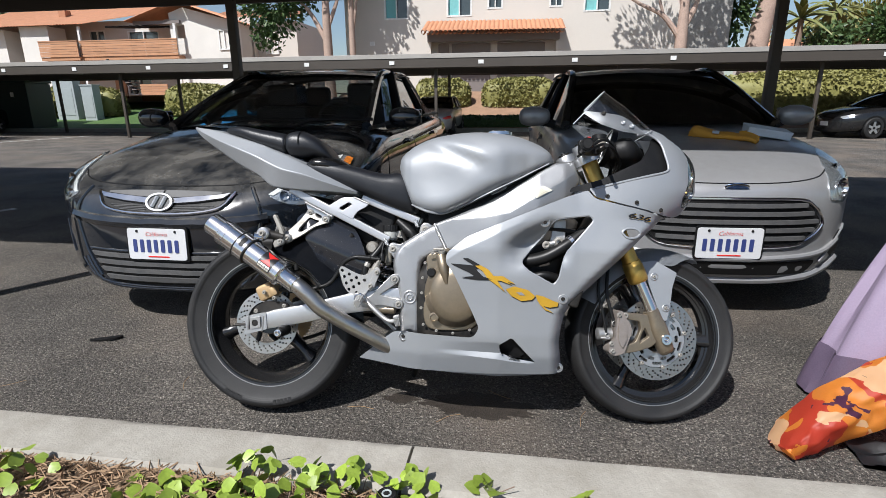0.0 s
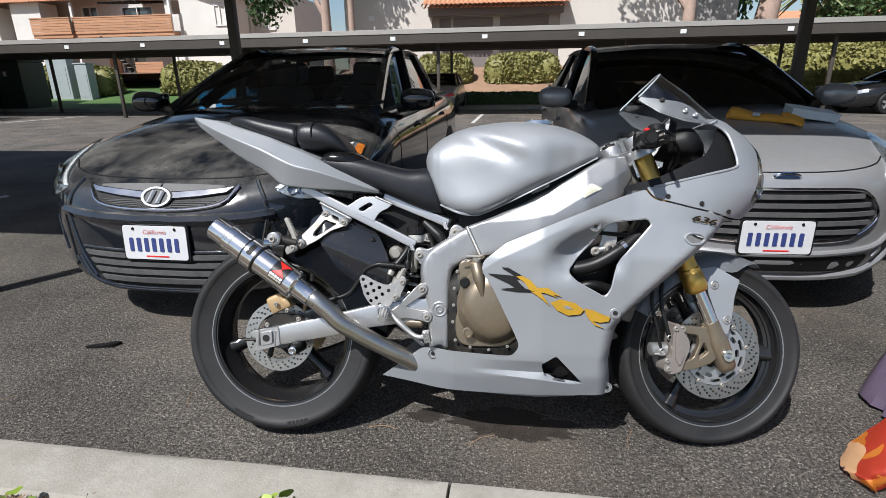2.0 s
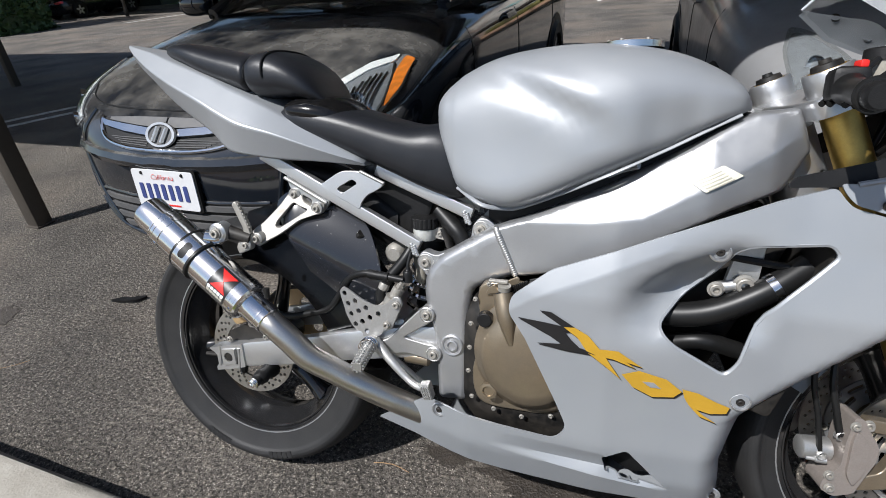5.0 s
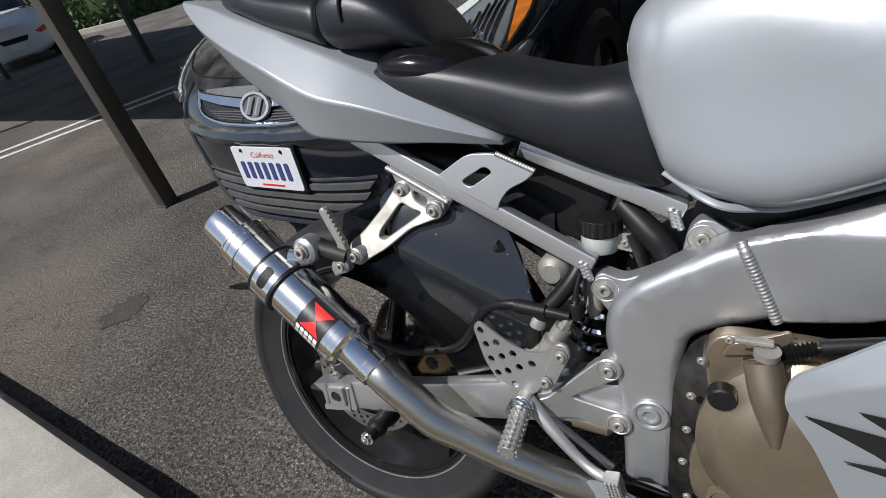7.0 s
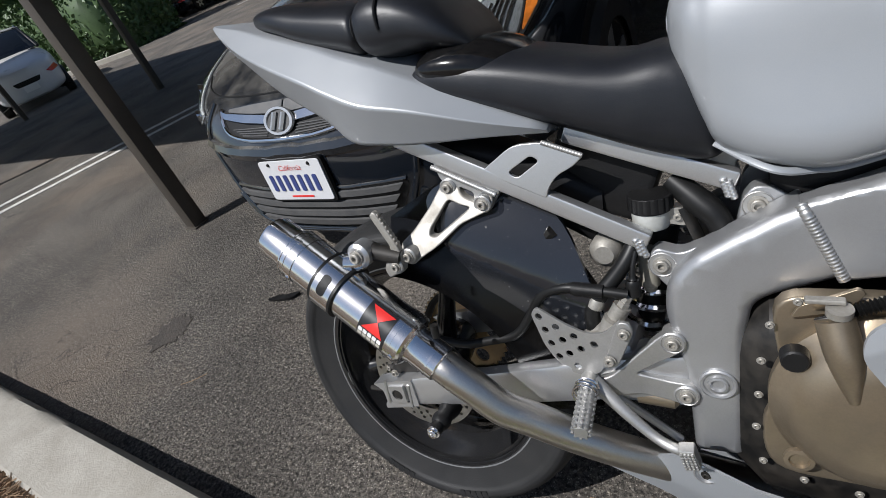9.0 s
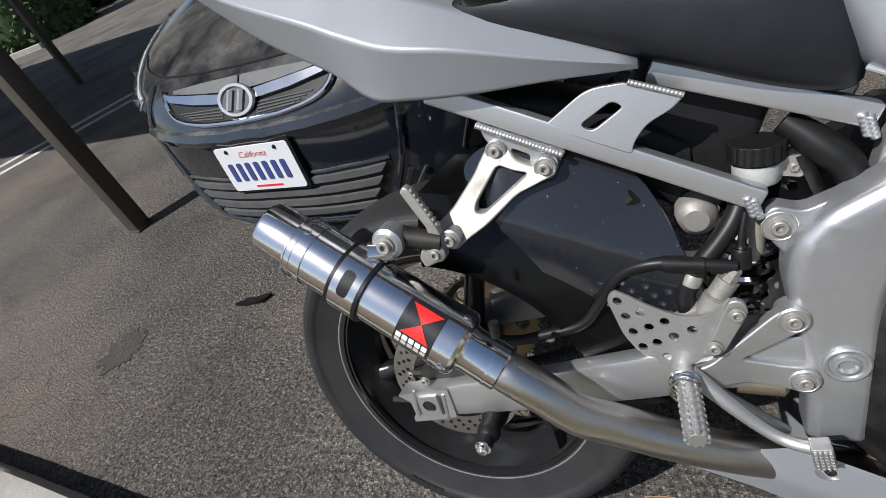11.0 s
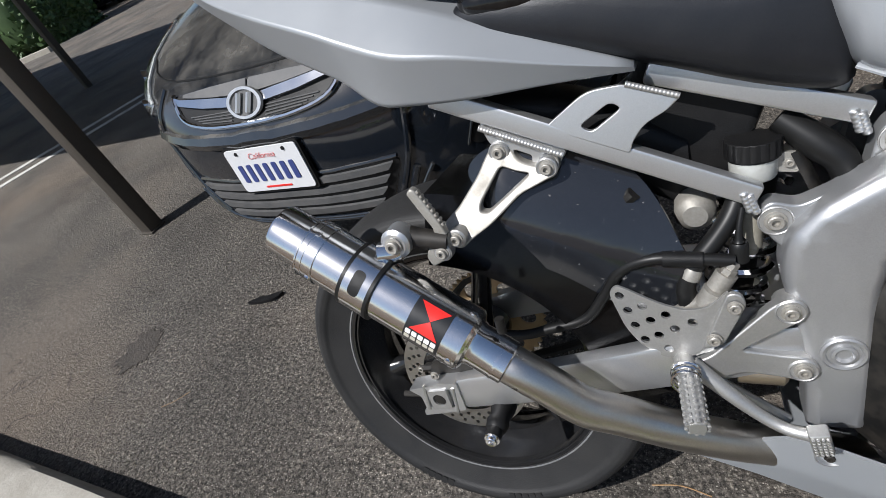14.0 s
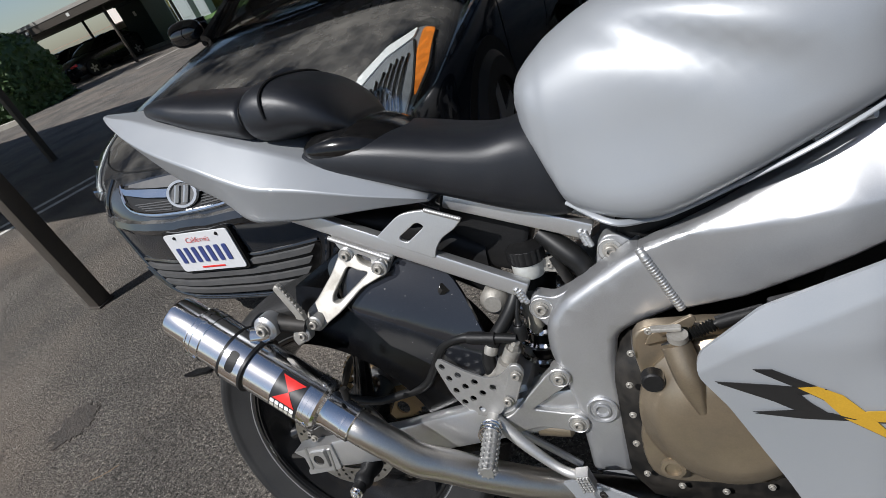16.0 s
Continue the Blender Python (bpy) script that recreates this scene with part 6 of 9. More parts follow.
# steering head, forks, clamps, bars
part("steering_head", lathe([(-0.06, 0.0), (-0.06, 0.045), (0.08, 0.045), (0.08, 0)], 24, along((1.08, 0, 0.78), (1.03, 0, 0.90))), alu, bike)
ftop, fbot = Vector((1.062, 0, 0.945)), Vector((1.327, 0, 0.335))
fd = (fbot - ftop).normalized()
for s in (-1, 1):
    y = s * 0.098
    a = lambda t: (ftop + fd * t) + Vector((0, y, 0))
    outer = part("fork_outer", lathe([(0, 0.0), (0, 0.024), (0.004, 0.027), (0.41, 0.0265), (0.425, 0.0275), (0.428, 0.0305), (0.44, 0.031), (0.443, 0.033), (0.49, 0.033), (0.495, 0.031), (0.500, 0.028), (0.502, 0.0)], 24, along(a(0), a(0.5))), gold, bike, "gold anodised fork tube")
    part("fork_stanchion", lathe([(0.0, 0.0205), (0.2, 0.0205)], 24, along(a(0.48), a(0.7))), chrome, bike)
    lug = skin([(-0.055, oval(0.014, -0.02, 0.02, 3, 10)), (-0.04, oval(0.022, -0.026, 0.026, 3, 10)), (0.03, oval(0.026, -0.030, 0.030, 3, 10)), (0.06, oval(0.026, -0.027, 0.027, 2.4, 10)), (0.10, oval(0.025, -0.025, 0.025, 2, 10))], 3)
    ax = Vector((FX, y, FZ + 0.008))
    up = (a(0.55) - ax).normalized()
    rot = Vector((1, 0, 0)).rotation_difference(up).to_matrix().to_4x4()
    bmesh.ops.transform(lug, matrix=Matrix.Translation(ax) @ rot, verts=lug.verts)
    fl = part("fork_lug", lug, bronze, bike, "bronze fork bottom with axle clamp")
    part("axle_nut", lathe([(-0.012, 0.0), (-0.004, 0.009), (-0.012, 0.010), (-0.012, 0.017), (0.0, 0.019), (0.01, 0.019)], 24, pose(FX + 0.005, y + s * 0.02, FZ + 0.006, 0, 0, 0 if s < 0 else 180)), polished, fl)
    cap = part("fork_cap", lathe([(0, 0.022), (-0.008, 0.020), (-0.009, 0.009), (-0.014, 0.008), (-0.014, 0)], 18, along(a(0.0), a(0.3))), engine_dark, bike)
    part("bar_clamp", lathe([(0.0, 0.0275), (0.0, 0.033), (0.004, 0.035), (0.052, 0.035), (0.056, 0.033), (0.056, 0.0275)], 26, along(a(0.0), a(0.3)), True), alu, bike)
    # forked caliper arm and four-pot caliper
    arm = sheet(rounded([(1.318, 0.290), (1.300, 0.330), (1.292, 0.378), (1.206, 0.386, 0.006), (1.203, 0.364, 0.006), (1.258, 0.356), (1.262, 0.330), (1.243, 0.288), (1.190, 0.268, 0.006), (1.194, 0.247, 0.006), (1.252, 0.256), (1.300, 0.272)], 0.008), lambda p, q, d, s=s: (p, s * (0.112 - d), q), 0.018, [rounded([(1.290, 0.306), (1.276, 0.336), (1.262, 0.304), (1.258, 0.283)], 0.006)], 0, 0.003)
    part("caliper_arm", arm, bronze, fl)
    for x, z in ((1.207, 0.375), (1.197, 0.257)):
        bolt(fl, x, s * 0.114, z, 0.010, rz=0 if s < 0 else 180)
    cb = sheet(rounded([(1.181, 0.394), (1.196, 0.390), (1.204, 0.372), (1.224, 0.345, 0.012), (1.226, 0.318, 0.012), (1.214, 0.290), (1.200, 0.252), (1.168, 0.243), (1.146, 0.256), (1.150, 0.276), (1.172, 0.300), (1.174, 0.350)], 0.008), lambda p, q, d, s=s: (p, s * (0.124 - d), q), 0.050, step=0, bevel=0.006)
    cl = part("front_caliper", cb, caliper_mat, bike, "dusty pinkish brake caliper")
    part("caliper_bridge", sheet(rounded([(1.184, 0.372), (1.206, 0.350), (1.208, 0.300), (1.192, 0.268), (1.180, 0.290), (1.180, 0.350)], 0.008), lambda p, q, d, s=s: (p, s * (0.130 - d), q), 0.010, step=0, bevel=0.004), caliper_mat, cl)
    for x, z in ((1.182, 0.378), (1.160, 0.260), (1.156, 0.284)):
        bolt(cl, x, s * 0.125, z, 0.008, rz=0 if s < 0 else 180)
    part("pad_pin", lathe([(0, 0), (0, 0.020), (0.045, 0.020), (0.048, 0.016), (0.048, 0)], 18, pose(1.168, y - s * 0.01, 0.312, 0, 0, 90)), cast, cl)
    part("bleed_nipple", lathe([(0, 0), (0, 0.006), (0.016, 0.006), (0.018, 0.004), (0.03, 0.004), (0.03, 0)], 12, pose(1.158, y + s * 0.01, 0.300, 0, 0, 80)), cast, cl)
    for k in (-1, 1):
        part("banjo", lathe([(-0.004, 0.009), (-0.006, 0.007), (0.006, 0.007), (0.004, 0.009)], 14, pose(1.160 + 0.012 * k, s * 0.108, 0.330 + 0.02 * k, 0, 0, 0)), cast, cl)
    part("brake_hose", tube([(1.172, s * 0.108, 0.350), (1.160, s * 0.106, 0.395), (1.150, s * 0.10, 0.45), (1.160, s * 0.085, 0.53), (1.185, s * 0.07, 0.62)], 0.006, 8, 6), hose_rubber, bike)
    part("speed_cable", tube([(1.148, s * 0.104, 0.310), (1.136, s * 0.102, 0.38), (1.122, s * 0.098, 0.45), (1.135, s * 0.085, 0.54), (1.165, s * 0.07, 0.62)], 0.005, 8, 6), hose_rubber, bike)
for t, h in ((0.035, 0.03), (0.24, 0.04)):
    c0 = ftop + fd * t
    part("triple_clamp", sheet(rounded([(-0.04, -0.135), (0.03, -0.135), (0.05, -0.05), (0.05, 0.05), (0.03, 0.135), (-0.04, 0.135), (-0.05, 0.05), (-0.05, -0.05)], 0.02), lambda a, b, d, c0=c0, h=h: c0 + Vector((a * 0.91, b, a * 0.42)) + fd * d, h, step=0, bevel=0.004), alu if t < 0.1 else engine_dark, bike)
for s in (-1, 1):
    bar = part("clip_on_bar", tube([(1.065, s * 0.10, 0.915), (1.045, s * 0.18, 0.910), (1.0, s * 0.335, 0.890)], 0.011, 12, 4), alu, bike)
    part("grip", lathe([(0, 0.0), (0, 0.019), (0.004, 0.021), (0.012, 0.017), (0.10, 0.0165), (0.115, 0.021), (0.12, 0.019), (0.12, 0.012)], 20, along((1.0, s * 0.335, 0.89), (1.045, s * 0.18, 0.91))), hose_rubber, bar)
    part("bar_end", lathe([(-0.03, 0), (-0.03, 0.013), (-0.026, 0.016), (0.0, 0.016), (0.002, 0.010)], 18, along((1.0, s * 0.335, 0.89), (1.045, s * 0.18, 0.91))), black_plastic, bar)
    part("switch_pod", join(box(0.045, 0.05, 0.045, 0.01, pose(1.04, s * 0.20, 0.89, 0, 0, 15 * s))), black_plastic, bar)
    part("lever", tube([(1.075, s * 0.185, 0.905), (1.085, s * 0.22, 0.902), (1.07, s * 0.28, 0.895), (1.055, s * 0.34, 0.888)], [0.008, 0.007, 0.006, 0.006], 8, 5), alu if s > 0 else black_plastic, bar)
    part("lever_perch", box(0.05, 0.03, 0.03, 0.006, pose(1.065, s * 0.185, 0.892)), black_plastic, bar)
res = part("brake_fluid_pot", lathe([(-0.02, 0), (-0.02, 0.020), (0.012, 0.020), (0.013, 0.023), (0.026, 0.023), (0.028, 0)], 20, pose(1.10, -0.16, 0.935, 90)), milky, bike)
part("pot_cap", lathe([(0.013, 0.0235), (0.027, 0.0235), (0.029, 0.02), (0.029, 0)], 20, pose(1.10, -0.16, 0.935, 90)), black_plastic, res)
part("kill_switch", box(0.011, 0.018, 0.010, 0.003, pose(1.045, -0.215, 0.932)), red, bike, "red kill switch")
part("ignition", lathe([(0, 0), (0, 0.02), (0.03, 0.02), (0.03, 0)], 18, pose(1.11, 0, 0.925, 90)), polished, bike)
for k, (dy, dz) in enumerate(((-0.03, 0.0), (0.02, 0.02), (-0.06, -0.02), (0.05, 0.01))):
    part("control_cable", tube([(1.05, -0.2 + dy, 0.90), (1.13, -0.14 + dy, 0.95 + dz), (1.19, -0.05 + dy, 0.90 + dz), (1.16, -0.02, 0.80), (1.10, 0.0, 0.70)], 0.0045, 8, 6), hose_rubber, bike)
dash = part("instrument_pod", skin([(1.16, oval(0.05, 0.90, 0.93, 3, 10)), (1.18, oval(0.11, 0.89, 0.965, 3.5, 10)), (1.23, oval(0.12, 0.88, 0.975, 3.5, 10)), (1.27, oval(0.08, 0.88, 0.94, 3, 10))], 2), black_plastic, bike)
part("dial", lathe([(0, 0), (0, 0.060), (0.006, 0.063), (0.01, 0.061)], 30, pose(1.168, -0.03, 0.945, 20, 0, 90)), white_print, dash, "white round dial face")
part("dial_ring", lathe([(-0.006, 0.061), (-0.010, 0.064), (0.008, 0.067), (0.010, 0.062)], 30, pose(1.168, -0.03, 0.945, 20, 0, 90), True), black_plastic, dash)

# rear subframe rails and brackets
def rail(a, b, w, h, y, name, mat=alu):
    d = Vector((b[0] - a[0], 0, b[1] - a[1]))
    L = d.length
    ang = math.degrees(math.atan2(d.z, d.x))
    return part(name, box(L, w, h, 0.004, pose((a[0] + b[0]) / 2, y, (a[1] + b[1]) / 2 - h / 2 * math.cos(radians(ang)), 0, -ang, 0)), mat, bike)


for s in (-1, 1):
    rail((0.070, 0.797), (0.421, 0.622), 0.020, 0.026, s * 0.077, "lower_subframe_rail")
    rail((0.318, 0.770), (0.522, 0.688), 0.020, 0.026, s * 0.044, "upper_subframe_rail")
    for x, z, y in ((0.417, 0.613, 0.083), (0.517, 0.678, 0.052)):
        for k in (-0.6, 0.6):
            part("rail_weld", tube([(x + 0.0048 * k - 0.003 + 0.007 * t, s * (y + 0.003), z + 0.0035 + 0.0115 - 0.023 * t - 0.0023 * k) for t in np.linspace(0, 1, 25)], [0.0046 + 0.0003 * math.sin(1.26 * j + k) for j in range(25)], 8, 1), alu, bike, angle=180)
    br = sheet(rounded([(0.210, 0.736), (0.262, 0.769, 0.015), (0.300, 0.769), (0.357, 0.746, 0.005), (0.343, 0.734, 0.006), (0.318, 0.722, 0.016), (0.305, 0.704, 0.016), (0.302, 0.692)], 0.005), lambda a, b, d, s=s: (a, s * (0.0885 - 0.06 * (b - 0.70) - d), b), 0.006, [rounded([(0.250, 0.7315), (0.263, 0.7225), (0.298, 0.7445), (0.286, 0.7525)], 0.008)], 0, 0.0012)
    part("subframe_gusset", br, alu, bike)

def bead(a, b, r, parent, n=None):
    """A ripple weld from a to b."""
    a, b = Vector(a), Vector(b)
    n = n or max(12, int((b - a).length / 0.0008))
    return part("weld_bead", tube([tuple(a + (b - a) * k / n) for k in range(n + 1)], [r * (1 + 0.05 * math.sin(k * 1.26)) for k in range(n + 1)], 9, 1), cast, parent, angle=180)


bead((0.304, -0.0845, 0.769), (0.356, -0.086, 0.747), 0.0034, bike)
bead((0.132, -0.089, 0.750), (0.228, -0.089, 0.701), 0.0038, bike)
tab = sheet(rounded([(0.130, 0.756), (0.136, 0.728), (0.156, 0.705), (0.186, 0.686), (0.215, 0.682), (0.232, 0.704)], 0.008), lambda a, b, d: (a, -0.080 + d, b), 0.008, [rounded([(0.166, 0.714), (0.188, 0.703), (0.186, 0.692), (0.168, 0.702)], 0.004)], 0, 0.0015)
part("bracket_tab", tab, alu, bike)


# passenger peg bracket on the right, splayed outwards towards its foot
def splay(out):
    return lambda a, b, d: (a, -0.081 - out - 0.55 * max(0, 0.714 - b) + d, b)


peg = sheet(rounded([(0.131, 0.714, 0.012), (0.145, 0.729, 0.012), (0.163, 0.716, 0.010), (0.172, 0.701), (0.196, 0.692), (0.206, 0.706, 0.012), (0.223, 0.698, 0.012), (0.220, 0.682), (0.172, 0.665), (0.132, 0.635), (0.104, 0.620), (0.088, 0.608, 0.012), (0.066, 0.622, 0.012), (0.064, 0.640), (0.086, 0.656), (0.116, 0.690)], 0.008), splay(0.0), 0.014, [rounded([(0.148, 0.698), (0.119, 0.660), (0.117, 0.650), (0.128, 0.648), (0.186, 0.686), (0.168, 0.690)], 0.006)], 0, 0.003)
pb = part("passenger_peg_bracket", peg, cast_dusty, bike, "bare aluminium passenger peg bracket")
for x, z in ((0.148, 0.714), (0.207, 0.690)):
    y = splay(0.0)(x, z, 0)[1]
    part("bolt_boss", lathe([(0.012, 0.0135), (-0.002, 0.0135), (-0.0035, 0.012), (-0.003, 0.011), (-0.003, 0)], 22, pose(x, y, z)), cast, pb)
    bolt(pb, x, y - 0.0025, z, 0.0085)
part("bolt_boss", lathe([(0.012, 0.013), (-0.004, 0.013), (-0.006, 0.011), (-0.006, 0)], 22, pose(0.087, -0.136, 0.627)), cast, pb)
bolt(pb, 0.087, -0.142, 0.627, 0.009)
pg = sheet(rounded([(0.040, 0.699, 0.003), (0.047, 0.706, 0.004), (0.053, 0.703, 0.003), (0.064, 0.680), (0.076, 0.652), (0.082, 0.632), (0.080, 0.606), (0.047, 0.592, 0.004), (0.041, 0.606), (0.046, 0.618), (0.060, 0.629), (0.063, 0.648), (0.051, 0.674)], 0.005), lambda a, b, d: (a, -0.150 + d, b), 0.010, step=0, bevel=0.003)
pegp = part("folding_peg", pg, cast_dusty, pb)
for k in range(8):
    part("peg_tooth", box(0.0040, 0.008, 0.0038, 0.001, pose(0.0545 + 0.0031 * k, -0.1455, 0.699 - 0.0067 * k, 0, 65)), cast_dusty, pegp)
part("bolt_boss", lathe([(0.01, 0.0125), (-0.003, 0.0125), (-0.005, 0.0105), (-0.005, 0)], 22, pose(0.069, -0.150, 0.615)), cast, pegp)
bolt(pegp, 0.069, -0.155, 0.615, 0.008)
lb = sheet(rounded([(0.175, 0.66), (0.205, 0.66), (0.215, 0.60), (0.195, 0.57), (0.17, 0.60)], 0.01), lambda a, b, d: (a, 0.10 - d, b), 0.01, step=0)
part("left_peg_bracket", lb, engine_dark, bike)

# exhaust
e0 = Vector((-0.163, -0.1625, 0.6746))
ed = (Vector((0.0887, -0.1933, 0.5086)) - e0).normalized()
EL = 0.312
e1 = e0 + ed * EL
M = along(e0, e1)
can = part("silencer", lathe([(0.0, 0.030), (0.0, 0.0355), (0.004, 0.037), (0.052, 0.037), (0.054, 0.043), (0.080, 0.0435), (0.082, 0.0425), (EL - 0.030, 0.0425), (EL - 0.028, 0.0435), (EL - 0.006, 0.0435), (EL - 0.002, 0.040), (EL + 0.001, 0.033)], 60, M), polished, bike, "polished round steel silencer", angle=22)
part("silencer_bore", lathe([(0.0, 0.030), (0.06, 0.028), (0.06, 0.0)], 30, M), engine_dark, can)
for q in (0.055, 0.064, 0.081, EL - 0.029, EL - 0.022, EL - 0.012):
    part("band_groove", lathe([(q - 0.001, 0.0432), (q - 0.001, 0.0442), (q + 0.001, 0.0442), (q + 0.001, 0.0432)], 44, M, True), polished, can)
clamp_c = 0.150
part("clamp_band", lathe([(clamp_c - 0.019, 0.043), (clamp_c - 0.019, 0.0475), (clamp_c + 0.019, 0.0475), (clamp_c + 0.019, 0.043)], 40, M, True), polished, can)
for q in (-0.021, 0.021):
    part("clamp_rubber", lathe([(clamp_c + q - 0.003, 0.043), (clamp_c + q - 0.0025, 0.0478), (clamp_c + q + 0.0025, 0.0478), (clamp_c + q + 0.003, 0.043)], 40, M, True), hose_rubber, can)


def can_pt(t, ang, r):
    """A point on the silencer: t along it, ang degrees round it, radius r."""
    return M @ Vector((r * math.cos(radians(ang)), t, r * math.sin(radians(ang))))


def facing_angle():
    """The angle round the silencer that looks right and up."""
    best = max(range(0, 360, 2), key=lambda a: (can_pt(0.2, a, 1) - can_pt(0.2, a, 0)).dot(Vector((0.249, -0.812, 0.528))))
    return best


FA = facing_angle()


def on_can(pts, mat, name, out=0.0008, parent=None, holes=()):
    """A thin patch wrapped on the silencer; pts (metres round, metres along)."""
    return part(name, sheet(pts, lambda a, b, d: can_pt(b, FA + SGN * math.degrees(a / 0.043), 0.0425 + out - d), 0.0006, holes, 0.006), mat, parent or can)


SGN = 1 if (can_pt(0.2, FA + 10, 1) - can_pt(0.2, FA, 1)).dot(Vector((0.3, 0.2, 0.9))) > 0 else -1
on_can(rounded([(-0.021, clamp_c - 0.008), (0.012, clamp_c - 0.008), (0.012, clamp_c + 0.008), (-0.021, clamp_c + 0.008)], 0.007), black_plastic, "clamp_slot", 0.0056)
hc = 0.2565
lab = on_can([(-0.040, hc - 0.027), (0.026, hc - 0.027), (0.026, hc + 0.024), (-0.040, hc + 0.024)], black_print, "label_patch", 0.0009)
on_can([(0.021, hc - 0.022), (0.021, hc + 0.021), (0.001, hc + 0.001)], red, "red_triangle", 0.0017, lab)
on_can([(-0.019, hc + 0.020), (-0.019, hc - 0.021), (0.001, hc + 0.001)], red, "red_triangle", 0.0017, lab)
for k in range(5):
    x0 = hc - 0.024 + 0.0092 * k
    on_can(rounded([(-0.0285, x0), (-0.0215, x0), (-0.0215, x0 + 0.0072), (-0.0285, x0 + 0.0072)], 0.0012), white_print, "brand_bar", 0.0018, lab)
    on_can(rounded([(-0.0365, x0), (-0.0305, x0), (-0.0305, x0 + 0.0072), (-0.0365, x0 + 0.0072)], 0.0012), grey_print, "brand_bar", 0.0018, lab)
# hanger lug
h0 = can_pt(clamp_c, FA + SGN * 62, 0.046)
hang = part("hanger_lug", tube([tuple(h0), (0.010, -0.164, 0.628), (0.014, -0.160, 0.640)], [0.016, 0.014, 0.017], 10, 4), polished, bike)
part("hanger_bush", lathe([(0.012, 0), (0.012, 0.021), (-0.012, 0.021), (-0.016, 0.016), (-0.016, 0)], 22, pose(0.015, -0.158, 0.641)), alu, hang)
bolt(hang, 0.015, -0.175, 0.641, 0.011)
part("hanger_arm", tube([(0.016, -0.150, 0.641), (0.042, -0.148, 0.636), (0.078, -0.146, 0.628)], [0.018, 0.014, 0.012], 10, 4), engine_dark, hang)
for q, da in ((0.068, 35), (0.076, -60), (EL - 0.014, 55), (EL - 0.014, -50)):
    c0 = can_pt(q, FA + SGN * da, 0.0432)
    b = lathe([(0, 0.005), (-0.002, 0.0045), (-0.0025, 0)], 12, along(c0, can_pt(q, FA + SGN * da, 0.03)))
    part("rivet", b, polished, can)
pipe_pts = [tuple(e1 + ed * 0.02), tuple(e1 + ed * 0.045), tuple(e1 + ed * 0.070), (0.186, -0.198, 0.437), (0.222, -0.190, 0.399), (0.265, -0.172, 0.368), (0.32, -0.153, 0.332), (0.385, -0.126, 0.291), (0.45, -0.092, 0.248), (0.56, -0.045, 0.19)]
pp = part("link_pipe", tube(pipe_pts, 0.0262, 26, 8), brushed, bike, "brushed steel exhaust pipe")
part("reducer", lathe([(EL - 0.006, 0.034), (EL + 0.003, 0.031), (EL + 0.007, 0.0295), (EL + 0.052, 0.0295), (EL + 0.054, 0.0275)], 44, M), polished, pp, angle=22)
part("joint_band", lathe([(EL + 0.037, 0.0295), (EL + 0.037, 0.0305), (EL + 0.040, 0.0305), (EL + 0.040, 0.0295)], 30, M, True), polished, pp)
part("spring_hook", lathe([(0, 0), (0, 0.006), (0.02, 0.006), (0.02, 0)], 12, along(M @ Vector((0, EL + 0.03, 0)) + Vector((0.02, 0.0, 0.036)), M @ Vector((0, EL + 0.03, 0)) + Vector((0.02, 0, 0.06)))), engine_dark, pp)

# rear sets: carrier, heel guard, pegs, pedal
rs = sheet(rounded([(0.437, 0.501), (0.452, 0.511, 0.013), (0.470, 0.500, 0.013), (0.468, 0.481, 0.013), (0.452, 0.470), (0.404, 0.437, 0.005), (0.446, 0.428), (0.468, 0.427), (0.482, 0.418, 0.012), (0.483, 0.398, 0.012), (0.468, 0.388, 0.012), (0.450, 0.394), (0.405, 0.402), (0.352, 0.392), (0.334, 0.408), (0.352, 0.426), (0.370, 0.432)], 0.009), lambda a, b, d: (a, -0.117 - 0.20 * max(0.0, 0.42 - a) + d, b), 0.014, step=0, bevel=0.003)
rc = part("footrest_carrier", rs, cast, bike)
for x, z in ((0.453, 0.492), (0.467, 0.407)):
    part("bolt_boss", lathe([(0.02, 0.0165), (-0.005, 0.0165), (-0.0065, 0.0145), (-0.0055, 0.0135), (-0.0055, 0)], 22, pose(x, -0.112, z)), cast, rc)
    bolt(rc, x, -0.1175, z, 0.0095)
hg_holes = [circle2(x, z, 0.0056, 14) for x, z in ((0.272, 0.518), (0.280, 0.497), (0.298, 0.506), (0.287, 0.475), (0.306, 0.485), (0.324, 0.495), (0.297, 0.454), (0.314, 0.463), (0.333, 0.475), (0.353, 0.487), (0.324, 0.443))]


def guard_place(a, b, d):
    return (a, -0.119 - 0.012 * min(1.0, max(0.0, (a - 0.27) / 0.09)) + 0.012 * max(0, (0.30 - a) / 0.05) ** 1.5 * 0.5 + d, b)


hg = sheet(rounded([(0.259, 0.520), (0.268, 0.533), (0.284, 0.528), (0.318, 0.511, 0.02), (0.346, 0.503, 0.02), (0.370, 0.509), (0.392, 0.532), (0.392, 0.520), (0.374, 0.470), (0.358, 0.440), (0.340, 0.430), (0.316, 0.429), (0.290, 0.447), (0.274, 0.470)], 0.009), guard_place, 0.004, hg_holes, 0.02, 0.001)
hgp = part("heel_guard", hg, cast, bike, "drilled aluminium heel guard")
stp = sheet(rounded([(0.362, 0.452), (0.384, 0.458), (0.409, 0.516), (0.404, 0.531), (0.390, 0.532)], 0.008), lambda a, b, d: (a, -0.137 + d, b), 0.006, step=0, bevel=0.002)
part("guard_strap", stp, cast, hgp)
for x, z in ((0.397, 0.515), (0.375, 0.469)):
    bolt(hgp, x, -0.139, z, 0.008)
